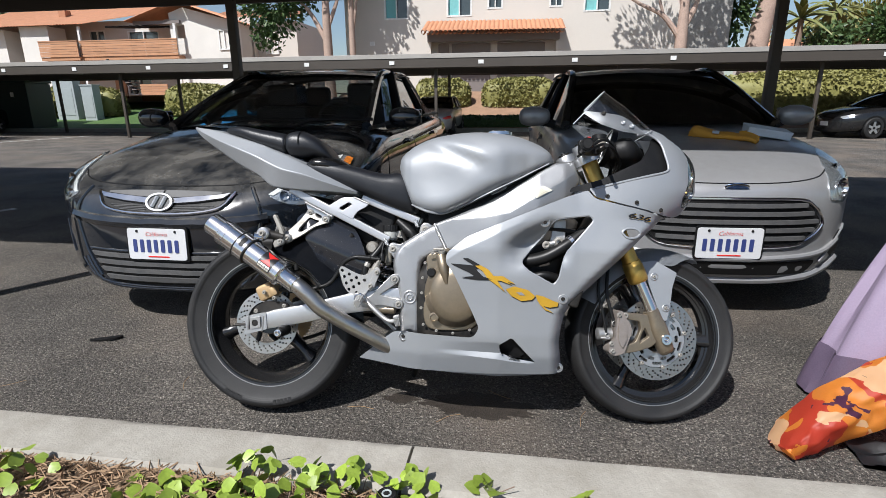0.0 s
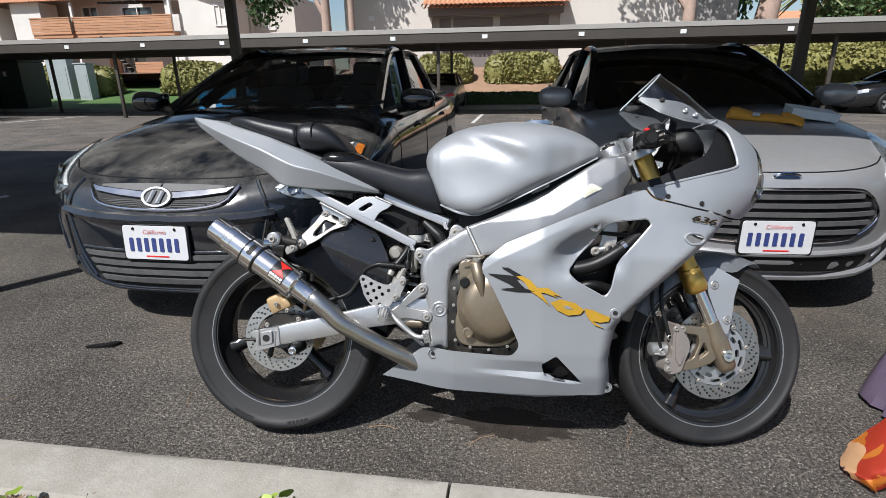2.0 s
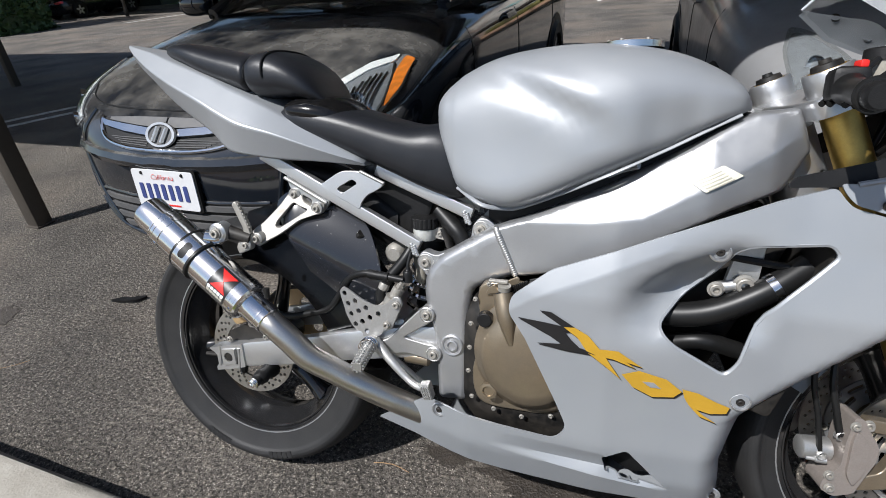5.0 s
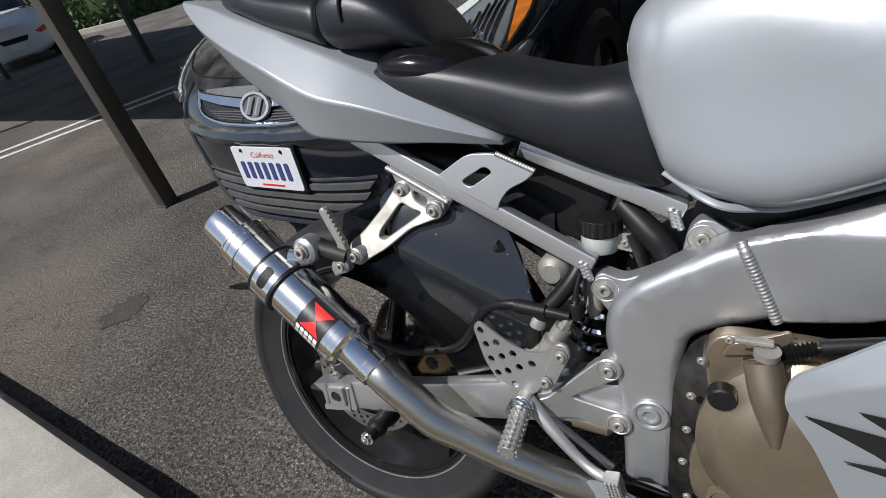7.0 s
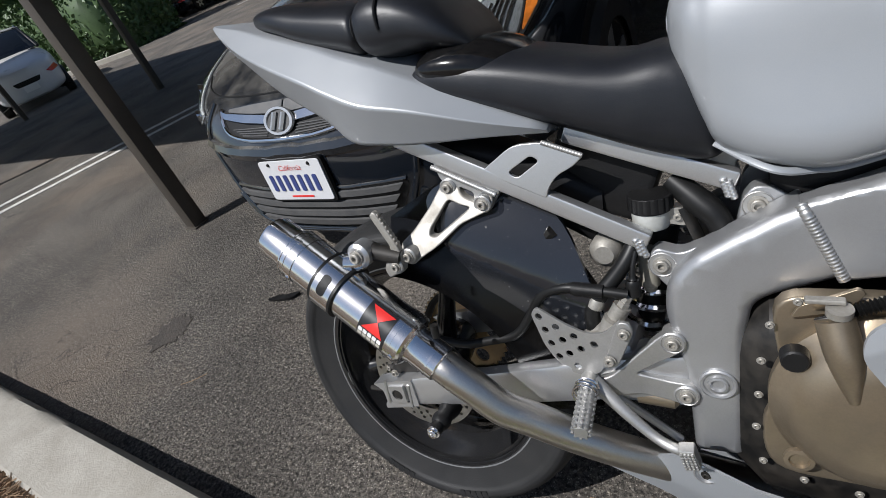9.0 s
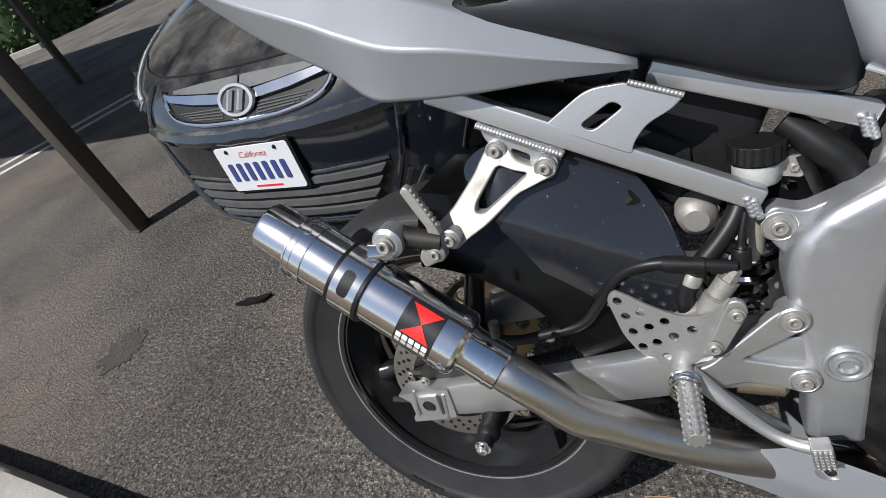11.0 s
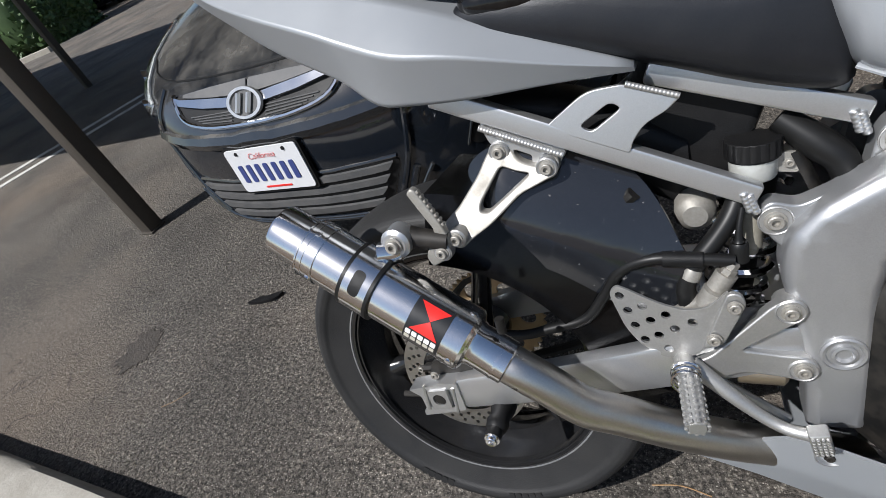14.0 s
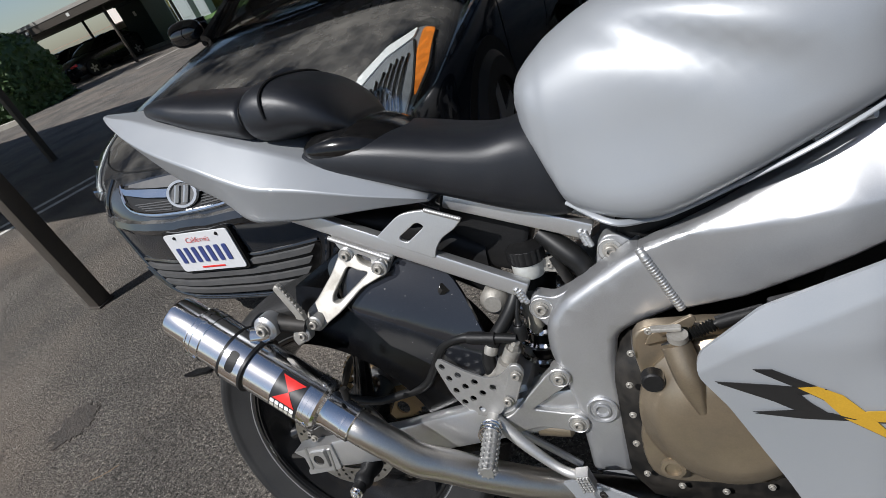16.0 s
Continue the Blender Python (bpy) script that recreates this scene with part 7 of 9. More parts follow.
mc = part("rear_master_cylinder", join(tube([(0.358, -0.108, 0.478), (0.392, -0.106, 0.540)], 0.0125, 14), box(0.045, 0.018, 0.024, 0.005, pose(0.358, -0.108, 0.480, 0, -35)), tube([(0.370, -0.112, 0.500), (0.380, -0.113, 0.522)], 0.0145, 12), lathe([(0, 0), (0, 0.0085), (0.008, 0.0085), (0.008, 0.0065), (0.016, 0.0065), (0.016, 0)], 6, along((0.392, -0.107, 0.540), (0.402, -0.108, 0.557)))), cast_dusty, bike, "pale rear brake master cylinder")
part("brake_line", tube([(0.400, -0.105, 0.556), (0.366, -0.106, 0.560), (0.316, -0.106, 0.563), (0.276, -0.100, 0.545), (0.250, -0.098, 0.505), (0.222, -0.100, 0.470), (0.17, -0.100, 0.452), (0.12, -0.10, 0.44), (0.04, -0.095, 0.445)], 0.0075, 10, 6), hose_rubber, bike)
part("line_collar", tube([(0.325, -0.107, 0.563), (0.368, -0.107, 0.560)], 0.0095, 12), black_plastic, bike)
part("line_nut", lathe([(0, 0), (0, 0.0105), (0.004, 0.0115), (0.014, 0.0115), (0.016, 0.0095), (0.016, 0)], 18, along((0.358, -0.100, 0.545), (0.352, -0.102, 0.530))), cast_dusty, bike)
part("switch_boot", tube([(0.410, -0.085, 0.612), (0.406, -0.092, 0.590), (0.4055, -0.094, 0.575), (0.4055, -0.094, 0.572), (0.405, -0.096, 0.550)], [0.003, 0.0035, 0.005, 0.0095, 0.0105], 12, 4), hose_rubber, bike)
pegm = skin([(0, oval(0.010, -0.010, 0.010, 3, 8)), (0.008, oval(0.0115, -0.0115, 0.0115, 3, 8)), (0.080, oval(0.0105, -0.0105, 0.0105, 3, 8)), (0.085, oval(0.009, -0.009, 0.009, 3, 8))], 1)
P0, P1 = Vector((0.344, -0.148, 0.430)), Vector((0.354, -0.247, 0.418))
rotp = Vector((1, 0, 0)).rotation_difference(P1 - P0).to_matrix().to_4x4()
bmesh.ops.transform(pegm, matrix=Matrix.Translation(P0) @ rotp, verts=pegm.verts)
rp = part("rider_peg", pegm, cast, bike, "knurled aluminium rider footpeg")
stud = box(0.0046, 0.0042, 0.004, 0.001)
first = None
for i in range(9):
    for j in range(10):
        a = 2 * math.pi * j / 10
        mm = Matrix.Translation(P0) @ rotp @ pose(0.012 + 0.0088 * i, 0, 0) @ Matrix.Rotation(a, 4, "X") @ pose(0, 0, 0.0098)
        if first is None:
            first = part("peg_stud", stud, cast, rp)
            first.matrix_basis = mm
        else:
            again(first, mm)
part("peg_clevis", join(tube([(0.340, -0.125, 0.425), (0.343, -0.150, 0.430)], 0.013, 12), box(0.032, 0.012, 0.014, 0.004, pose(0.342, -0.148, 0.422))), cast, rp)
part("return_spring", tube([(0.342 + 0.016 * math.cos(t), -0.150 - 0.0012 * t, 0.428 + 0.016 * math.sin(t)) for t in np.linspace(0, 18, 40)], 0.0018, 6, 1), polished, rp)
pd = part("brake_pedal", tube([(0.348, -0.138, 0.430), (0.388, -0.150, 0.396), (0.424, -0.156, 0.366), (0.448, -0.162, 0.356), (0.474, -0.172, 0.360)], [0.011, 0.009, 0.0075, 0.0075, 0.008], 12, 6, True, 0.8), cast, bike)
tp_ = box(0.021, 0.018, 0.036, 0.003, pose(0.478, -0.176, 0.344, 8, -12))
pt = part("pedal_toe", tp_, cast, pd)
for i in range(4):
    for j in range(6):
        part("toe_stud", box(0.0034, 0.004, 0.0034, 0.001, pose(0.478, -0.176, 0.344, 8, -12) @ pose(-0.0070 + 0.0047 * i, -0.0098, 0.0030 + 0.0053 * j)), cast, pt)
part("pedal_link", tube([(0.356, -0.120, 0.405), (0.40, -0.112, 0.365), (0.455, -0.104, 0.315)], 0.006, 8, 3), cast, bike)
part("stop_switch", lathe([(0, 0), (0, 0.016), (0.05, 0.016), (0.055, 0.01), (0.055, 0)], 16, along((0.400, -0.095, 0.385), (0.452, -0.095, 0.383))), bronze, bike)

# rear brake reservoir, battery box, shock and clutter behind the rails
rv = part("rear_reservoir", lathe([(0.0, 0.0), (0.0, 0.022), (0.003, 0.024), (0.024, 0.025), (0.026, 0.025), (0.026, 0)], 26, pose(0.425, -0.040, 0.628, 90)), pot_white, bike, "translucent rear brake fluid pot")
rib = [((0.029 if k % 3 else 0.0275) * math.cos(2 * math.pi * k / 54), (0.029 if k % 3 else 0.0275) * math.sin(2 * math.pi * k / 54)) for k in range(54)]
part("pot_cap", sheet(rib, lambda a, b, d: (0.425 + a, -0.040 + b, 0.675 - d), 0.020, step=0, bevel=0.0015), black_plastic, rv)
part("pot_neck", lathe([(0.024, 0.026), (0.027, 0.026), (0.027, 0.0)], 24, pose(0.425, -0.040, 0.628, 90)), black_plastic, rv)
part("pot_bracket", sheet(rounded([(0.444, 0.655), (0.468, 0.655), (0.468, 0.630), (0.444, 0.634)], 0.004), lambda a, b, d: (a, -0.046 + d, b), 0.004, step=0), cast_dusty, rv)
bolt(rv, 0.459, -0.047, 0.643, 0.0055)
part("pot_stay", tube([(0.466, -0.042, 0.655), (0.480, -0.045, 0.62), (0.492, -0.05, 0.59)], 0.009, 8, 4, True, 0.4), engine_dark, bike)
part("battery_box", box(0.15, 0.07, 0.13, 0.012, pose(0.34, 0.012, 0.645, 0, 20)), black_plastic, bike)
part("fluid_hose", tube([(0.412, -0.060, 0.630), (0.400, -0.078, 0.602), (0.384, -0.088, 0.578), (0.360, -0.098, 0.548), (0.348, -0.102, 0.520), (0.350, -0.104, 0.490)], 0.0115, 12, 6), hose_rubber, bike)
part("wiring_loom", tube([(0.45, -0.03, 0.69), (0.485, -0.042, 0.66), (0.505, -0.05, 0.64), (0.515, -0.05, 0.60)], [0.014, 0.018, 0.016, 0.013], 12, 5), hose_rubber, bike)
part("relay", lathe([(0, 0), (0, 0.014), (0.006, 0.015), (0.055, 0.013), (0.057, 0.010), (0.065, 0.008), (0.065, 0)], 18, pose(0.420, -0.055, 0.600, -88)), milky, bike)
part("shock_body", lathe([(0, 0), (0, 0.026), (0.07, 0.026), (0.075, 0.02), (0.18, 0.02), (0.18, 0)], 20, along((0.43, 0.0, 0.62), (0.40, 0.0, 0.40))), engine_dark, bike)
part("shock_spring", tube([(0.43 - 0.0008 * t + 0.036 * math.cos(t), 0.036 * math.sin(t), 0.60 - 0.0045 * t) for t in np.linspace(0, 40, 120)], 0.006, 6, 1), polished, bike)
part("shock_reservoir", lathe([(-0.008, 0), (-0.008, 0.016), (0, 0.024), (0.006, 0.028), (0.05, 0.028), (0.05, 0)], 24, pose(0.363, -0.058, 0.594) @ Matrix.Scale(0.85, 4)), cast_dusty, bike)
part("cross_brace", tube([(0.30, -0.08, 0.64), (0.26, -0.06, 0.60), (0.23, 0.02, 0.58)], 0.009, 8, 4), engine_dark, bike)

# engine: block, clutch cover, cylinder, clutter
part("crankcase", skin([(0.50, oval(0.09, 0.30, 0.50, 5, 12)), (0.56, oval(0.13, 0.25, 0.56, 5, 12)), (0.80, oval(0.14, 0.22, 0.56, 5, 12)), (0.92, oval(0.12, 0.25, 0.48, 5, 12))], 1), engine_dark, bike)
part("cylinder_block", box(0.24, 0.18, 0.28, 0.02, pose(0.86, 0, 0.48, 0, 22)), engine_dark, bike)
cc = lathe([(0.0, 0.115), (-0.012, 0.115), (-0.018, 0.108), (-0.034, 0.096), (-0.045, 0.085), (-0.050, 0.06), (-0.052, 0.0)], 48)
bmesh.ops.transform(cc, matrix=pose(0.665, -0.135, 0.452, 0, 0, 0) @ Matrix.Diagonal((0.92, 1, 1.0, 1)), verts=cc.verts)
cv = part("clutch_cover", cc, bronze, bike, "bronze painted clutch cover")
fl = sheet([tuple(p) for p in spline([(0.565, 0.57), (0.62, 0.585), (0.70, 0.575), (0.75, 0.50), (0.76, 0.40), (0.72, 0.335), (0.64, 0.325), (0.57, 0.335), (0.555, 0.40), (0.572, 0.47)], 5, True)], lambda a, b, d: (a, -0.140 + d, b), 0.02, step=0, bevel=0.004)
part("cover_flange", fl, bronze, cv)
part("cover_arm", tube([(0.615, -0.165, 0.575), (0.625, -0.178, 0.535), (0.635, -0.182, 0.485)], [0.018, 0.017, 0.006], 14, 5), bronze, cv)
part("clutch_lever", join(lathe([(0, 0), (0, 0.012), (0.008, 0.012), (0.008, 0)], 18, pose(0.618, -0.17, 0.584, 100)), box(0.035, 0.010, 0.006, 0.002, pose(0.606, -0.166, 0.594))), cast_dusty, cv)
ccab = part("clutch_cable", tube([(0.600, -0.158, 0.566), (0.625, -0.158, 0.577), (0.66, -0.157, 0.594), (0.705, -0.154, 0.606), (0.80, -0.15, 0.62)], 0.0042, 10, 6), hose_rubber, bike)
part("cable_boot", tube([(0.628 + 0.0009 * k, -0.1578, 0.5795 + 0.00042 * k) for k in range(36)], [0.0068 + 0.0016 * math.cos(k * 1.57) for k in range(36)], 12, 1), hose_rubber, ccab)
part("cable_sleeve", tube([(0.662, -0.157, 0.595), (0.712, -0.1535, 0.6068)], [0.0085, 0.0075], 12, 4), black_plastic, ccab)
part("cable_bracket", sheet(rounded([(0.578, 0.562), (0.586, 0.578), (0.618, 0.592), (0.636, 0.602), (0.642, 0.596), (0.636, 0.586), (0.612, 0.570)], 0.004), lambda a, b, d: (a, -0.148 + d, b), 0.005, step=0, bevel=0.001), bronze, cv)
part("wire_plug", box(0.035, 0.022, 0.018, 0.004, pose(0.735, -0.158, 0.606, 0, -12)), black_plastic, bike)
part("oil_filler", lathe([(0, 0), (0.0, 0.015), (-0.014, 0.014), (-0.016, 0.012), (-0.016, 0)], 14, pose(0.583, -0.156, 0.520)), black_plastic, cv)
part("oil_window", lathe([(0, 0.016), (-0.006, 0.016), (-0.007, 0.011), (-0.003, 0.010), (-0.003, 0)], 22, pose(0.592, -0.158, 0.372)), bronze, cv)
for x, z in ((0.560, 0.55), (0.552, 0.50), (0.550, 0.45), (0.548, 0.40), (0.556, 0.345), (0.60, 0.325), (0.655, 0.318), (0.71, 0.33), (0.585, 0.582), (0.655, 0.588)):
    bolt(cv, x, -0.146, z, 0.0046)
part("exhaust_header", tube([(0.90, -0.06, 0.42), (0.94, -0.07, 0.32), (0.86, -0.06, 0.24), (0.70, -0.05, 0.22), (0.55, -0.04, 0.20)], 0.022, 14, 6), brushed, bike)
part("radiator", box(0.05, 0.36, 0.30, 0.01, pose(1.03, 0, 0.42, 0, 18)), engine_dark, bike)
rh = part("coolant_hose", tube([(1.08, -0.135, 0.66), (1.02, -0.150, 0.615), (0.95, -0.150, 0.575), (0.88, -0.14, 0.562), (0.84, -0.11, 0.58)], 0.021, 16, 8), hose_rubber, bike)
part("hose_clip", lathe([(-0.006, 0.0205), (-0.006, 0.0235), (0.006, 0.0235), (0.006, 0.0205)], 22, along((1.035, -0.147, 0.625), (1.02, -0.150, 0.615)), True), polished, rh)
part("coolant_hose", tube([(1.01, -0.12, 0.50), (0.95, -0.13, 0.515), (0.90, -0.12, 0.50)], 0.015, 14, 6), hose_rubber, bike)
ms = sheet(rounded([(0.985, 0.700), (1.02, 0.700), (1.015, 0.62), (0.99, 0.595), (0.965, 0.61), (0.975, 0.66)], 0.012), lambda a, b, d: (a, -0.140 + d, b), 0.012, step=0, bevel=0.002)
emount = part("engine_mount", ms, cast, bike)
bolt(emount, 0.995, -0.145, 0.625, 0.016)
bolt(emount, 0.955, -0.148, 0.615, 0.012)
part("mount_link", tube([(0.955, -0.14, 0.615), (0.995, -0.14, 0.625)], 0.010, 10), cast, emount)
part("wire", tube([(0.96, -0.135, 0.668), (1.03, -0.145, 0.662), (1.10, -0.14, 0.655)], 0.006, 8, 4), black_plastic, bike)

# fairing: side panels, belly pan, upper cowl
NOSE = [(0.70, 1.395), (0.74, 1.43), (0.79, 1.460), (0.83, 1.462), (0.88, 1.450), (0.92, 1.43), (0.95, 1.405), (0.98, 1.365), (1.02, 1.33)]


BAND = [(0.630, 0.560), (0.67, 0.587), (0.704, 0.606), (0.755, 0.629), (0.81, 0.657), (0.88, 0.690), (0.97, 0.735)]
LEDGE = [(0.60, 0.272), (0.80, 0.2625), (0.812, 0.262), (0.865, 0.242), (0.930, 0.2335)]
FOOT = [(0.60, 0.262), (0.80, 0.243), (0.865, 0.233), (0.930, 0.228)]


def fair(s, out=0.0):
    def f(a, b, d):
        wz = interp([(0.15, 0.12), (0.19, 0.145), (0.25, 0.172), (0.32, 0.186), (0.42, 0.195), (0.52, 0.206), (0.60, 0.212), (0.68, 0.204), (0.76, 0.195), (0.84, 0.182), (0.92, 0.165), (1.0, 0.14)], b)
        wx = interp([(0.30, 0.50), (0.42, 0.68), (0.55, 0.95), (0.62, 1.0), (0.80, 1.06), (0.95, 1.0), (1.05, 0.97), (1.15, 1.0), (1.25, 1.03), (1.6, 1.03)], a)
        xf = interp(NOSE, b) if b > 0.70 else 1.395 + (0.70 - b) * 0.5
        q = min(1.0, max(0.0, (xf - a) / 0.36))
        nose = (1 - (1 - q) ** 3.0) ** 0.5
        y = wz * wx * (nose if a > 1.0 else 1.0)
        # front of the lower panel rolls in towards the wheel
        xe = interp([(0.15, 1.025), (0.30, 1.01), (0.40, 1.026), (0.50, 1.116), (0.60, 1.215), (0.70, 1.33)], b)
        if b < 0.70:
            y -= 0.055 * max(0.0, 1 - max(0.0, xe - a) / 0.05) ** 2
        # scooped hollow behind the side opening
        k = math.exp(-((a - 0.90) / 0.07) ** 2 - ((b - 0.615 - 0.35 * (a - 0.9)) / 0.045) ** 2)
        y -= 0.045 * k
        # flat facet that falls in towards the side opening
        y -= 0.022 * max(0.0, min(1.0, (b - 0.545 - 0.9 * max(0.0, 0.86 - a)) / 0.05)) * max(0.0, min(1.0, (0.705 - 0.55 * max(0.0, 0.96 - a) - b) / 0.03)) * max(0.0, min(1.0, (a - 0.80) / 0.10)) * (1.0 if a < 1.0 else max(0.0, 1 - (a - 1.0) / 0.03))
        # band above the crease leans in towards the upper edge
        line = interp(BAND, a)
        if a < 0.97 and b > max(0.54, line):
            y -= 0.22 * (b - line) * min(1.0, (0.97 - a) / 0.12)
        # wedge pressed in behind the lower vent, with a ledge along its foot
        mid, low = interp(LEDGE, a), interp(FOOT, a)
        deep = 0.015 * interp([(0.60, 0.0), (0.80, 1.0), (0.865, 0.8), (0.93, 0.0)], a)
        if 0.60 < a < 0.93 and low < b < 0.301:
            if b <= mid:
                y -= deep * (b - low) / (mid - low)
            elif a < 0.812:
                y -= deep * (0.301 - b) / (0.301 - mid)
        return (a, s * (y + out - d), b)
    return f


SIDE = [(0.636, 0.588, 0.02), (0.70, 0.640), (0.83, 0.694), (0.93, 0.735), (1.01, 0.768), (1.078, 0.790), (1.088, 0.776), (1.100, 0.764), (1.185, 0.742), (1.255, 0.726), (1.315, 0.709), (1.335, 0.703), (1.30, 0.680), (1.25, 0.645), (1.207, 0.595), (1.145, 0.53), (1.090, 0.475), (1.035, 0.42, 0.04), (1.008, 0.37, 0.05), (1.002, 0.30), (1.018, 0.192, 0.012), (0.76, 0.188), (0.50, 0.192), (0.325, 0.212, 0.004), (0.42, 0.290), (0.455, 0.318, 0.012), (0.49, 0.322), (0.53, 0.320), (0.722, 0.313, 0.02), (0.742, 0.345, 0.015), (0.720, 0.395), (0.662, 0.515), (0.632, 0.560, 0.03)]
DUCT = [(0.975, 0.700, 0.02), (1.085, 0.712, 0.012), (1.098, 0.695, 0.01), (1.060, 0.648), (1.010, 0.590, 0.03), (0.992, 0.510, 0.02), (0.975, 0.488, 0.012), (0.89, 0.535, 0.02), (0.868, 0.560, 0.02), (0.905, 0.600), (0.945, 0.645)]
VENT = [(0.846, 0.318, 0.008), (0.924, 0.234, 0.004), (0.865, 0.242, 0.01), (0.812, 0.262, 0.01), (0.806, 0.292, 0.008)]
OVAL = [(1.178, 0.660), (1.195, 0.672), (1.225, 0.670), (1.240, 0.655), (1.225, 0.642), (1.195, 0.640)]
for s in (-1, 1):
    sf = part("side_fairing", sheet(rounded(SIDE, 0.008), fair(s), 0.005, [rounded(DUCT, 0.01), rounded(VENT, 0.005), rounded(OVAL, 0.012)], 0.011, lines=[BAND[:-1], [(0.60, 0.301), (0.803, 0.301)], LEDGE[:3], FOOT]), silver, bike, "silver side fairing with large side opening", angle=32)
    if s < 0:
        RF = sf
    part("duct_lip", tube([fair(s, 0.0)(a, b, 0.004) for a, b in rounded(DUCT, 0.012, 3)] + [fair(s)(*rounded(DUCT, 0.012, 3)[0], 0.004)], 0.004, 6, 1), silver, sf)
    part("oval_lip", tube([fair(s, 0.002)(a, b, 0.002) for a, b in rounded(OVAL, 0.012, 3)] + [fair(s, 0.002)(*rounded(OVAL, 0.012, 3)[0], 0.002)], 0.004, 6, 1), silver, sf)
    part("vent_insert", sheet(rounded(VENT, 0.005), fair(s, -0.03), 0.004, step=0.03), black_plastic, sf)
    for x, z in ((1.005, 0.446), (1.005, 0.208), (0.49, 0.305), (0.945, 0.688)):
        part("fastener_cup", lathe([(-0.001, 0.016), (-0.002, 0.014), (0.004, 0.011), (0.004, 0)], 20, Matrix.Translation(fair(s)(x, z, 0.0)) @ pose(0, 0, 0, 0, 0, 0 if s < 0 else 180)), alu, sf)
        bolt(sf, *fair(s)(x, z, -0.001), 0.006, engine_dark, rz=0 if s < 0 else 180)
# belly floor closing the pan
part("belly_pan", skin([(0.47, oval(0.08, 0.20, 0.215, 3, 8)), (0.54, oval(0.115, 0.182, 0.205, 3, 8)), (0.8, oval(0.14, 0.165, 0.21, 3, 8)), (1.0, oval(0.12, 0.175, 0.23, 3, 8))], 2), silver, bike)

UPPER = [(1.080, 0.796), (1.090, 0.780), (1.102, 0.768), (1.187, 0.746), (1.257, 0.730), (1.317, 0.713), (1.362, 0.708), (1.392, 0.716), (1.418, 0.740), (1.440, 0.772), (1.452, 0.80), (1.455, 0.84), (1.444, 0.885), (1.422, 0.925), (1.392, 0.956), (1.352, 0.982), (1.30, 0.992), (1.262, 0.990), (1.232, 0.980, 0.004), (1.238, 0.970, 0.004), (1.268, 0.977), (1.308, 0.955), (1.321, 0.925), (1.332, 0.868), (1.321, 0.849), (1.262, 0.834), (1.165, 0.811), (1.11, 0.797)]
LAMP = [(1.385, 0.738), (1.408, 0.745), (1.436, 0.785), (1.444, 0.840), (1.432, 0.885), (1.418, 0.905), (1.408, 0.870), (1.402, 0.815), (1.382, 0.770)]
for s in (-1, 1):
    uc = part("upper_cowl", sheet(rounded(UPPER, 0.008), fair(s, 0.003), 0.004, [rounded(LAMP, 0.008)], 0.015, 0.0015), silver, bike, "silver nose cowl", angle=55)
    hl = part("head_lamp", sheet(rounded(LAMP, 0.008), fair(s, -0.02), 0.004, step=0.012), lamp_bowl, bike)
    part("lens", sheet(rounded(LAMP, 0.008), fair(s, 0.001), 0.002, step=0.012), lamp_glass, hl).visible_shadow = False
    for a, b, r in ((1.415, 0.79, 0.024), (1.424, 0.845, 0.020)):
        part("reflector_cup", lathe([(-0.004, r), (0.01, r * 0.8), (0.02, 0)], 18, Matrix.Translation(fair(s, -0.012)(a, b, 0)) @ pose(0, 0, 0, 0, 0, 50 * (1 if s < 0 else -1) + (0 if s < 0 else 180))), chrome, hl)
    for x, z in ((1.135, 0.771), (1.224, 0.752), (1.305, 0.730)):
        bolt(uc, *fair(s, 0.004)(x, z, -0.001), 0.006, engine_dark, rz=0 if s < 0 else 180)
    rim_line = [(1.238, 0.972), (1.268, 0.977), (1.300, 0.962), (1.316, 0.940), (1.324, 0.905), (1.331, 0.868), (1.321, 0.850), (1.262, 0.835), (1.165, 0.812), (1.10, 0.796)]
    part("cowl_lip", tube([fair(s, 0.003)(a, b, 0.001) for a, b in rim_line], 0.0042, 8, 5), silver, uc)
    # dark inner cockpit panel below the screen line
    ip = sheet(rounded([(1.02, 0.785), (1.10, 0.790), (1.20, 0.812), (1.30, 0.835), (1.34, 0.845), (1.352, 0.87), (1.342, 0.92), (1.320, 0.965), (1.29, 0.965), (1.275, 0.93), (1.245, 0.885), (1.12, 0.825), (1.03, 0.800)], 0.01), fair(s, -0.014), 0.004, step=0.02)
    part("inner_panel", ip, black_plastic, bike)
part("nose_center", skin([(1.36, oval(0.10, 0.76, 0.965, 3, 12)), (1.42, oval(0.07, 0.765, 0.935, 3, 12)), (1.455, oval(0.035, 0.775, 0.90, 3, 12)), (1.468, oval(0.012, 0.79, 0.87, 3, 12))], 2), black_plastic, bike)


# screen: clear bubble with a silver trim along each side
def screen_pt(t, q, out=0.0):
    """t from the rear rim (0) to the foot (1), q across (-1..1)."""
    k = 1 - math.cos(q * math.pi / 2)
    xc, zc = interp([(0, 1.157), (0.5, 1.232), (1, 1.312)], t), interp([(0, 1.140), (0.5, 1.082), (1, 1.000)], t)
    xs, zs = interp([(0, 1.074), (0.35, 1.130), (0.7, 1.195), (1, 1.262)], t), interp([(0, 1.055), (0.35, 1.012), (0.7, 0.985), (1, 0.974)], t)
    w = interp([(0, 0.104), (0.35, 0.128), (0.7, 0.138), (1, 0.132)], t) + out
    return (xc + (xs - xc) * k, w * math.sin(q * math.pi / 2), zc + (zs - zc) * k + out * (1 - k))


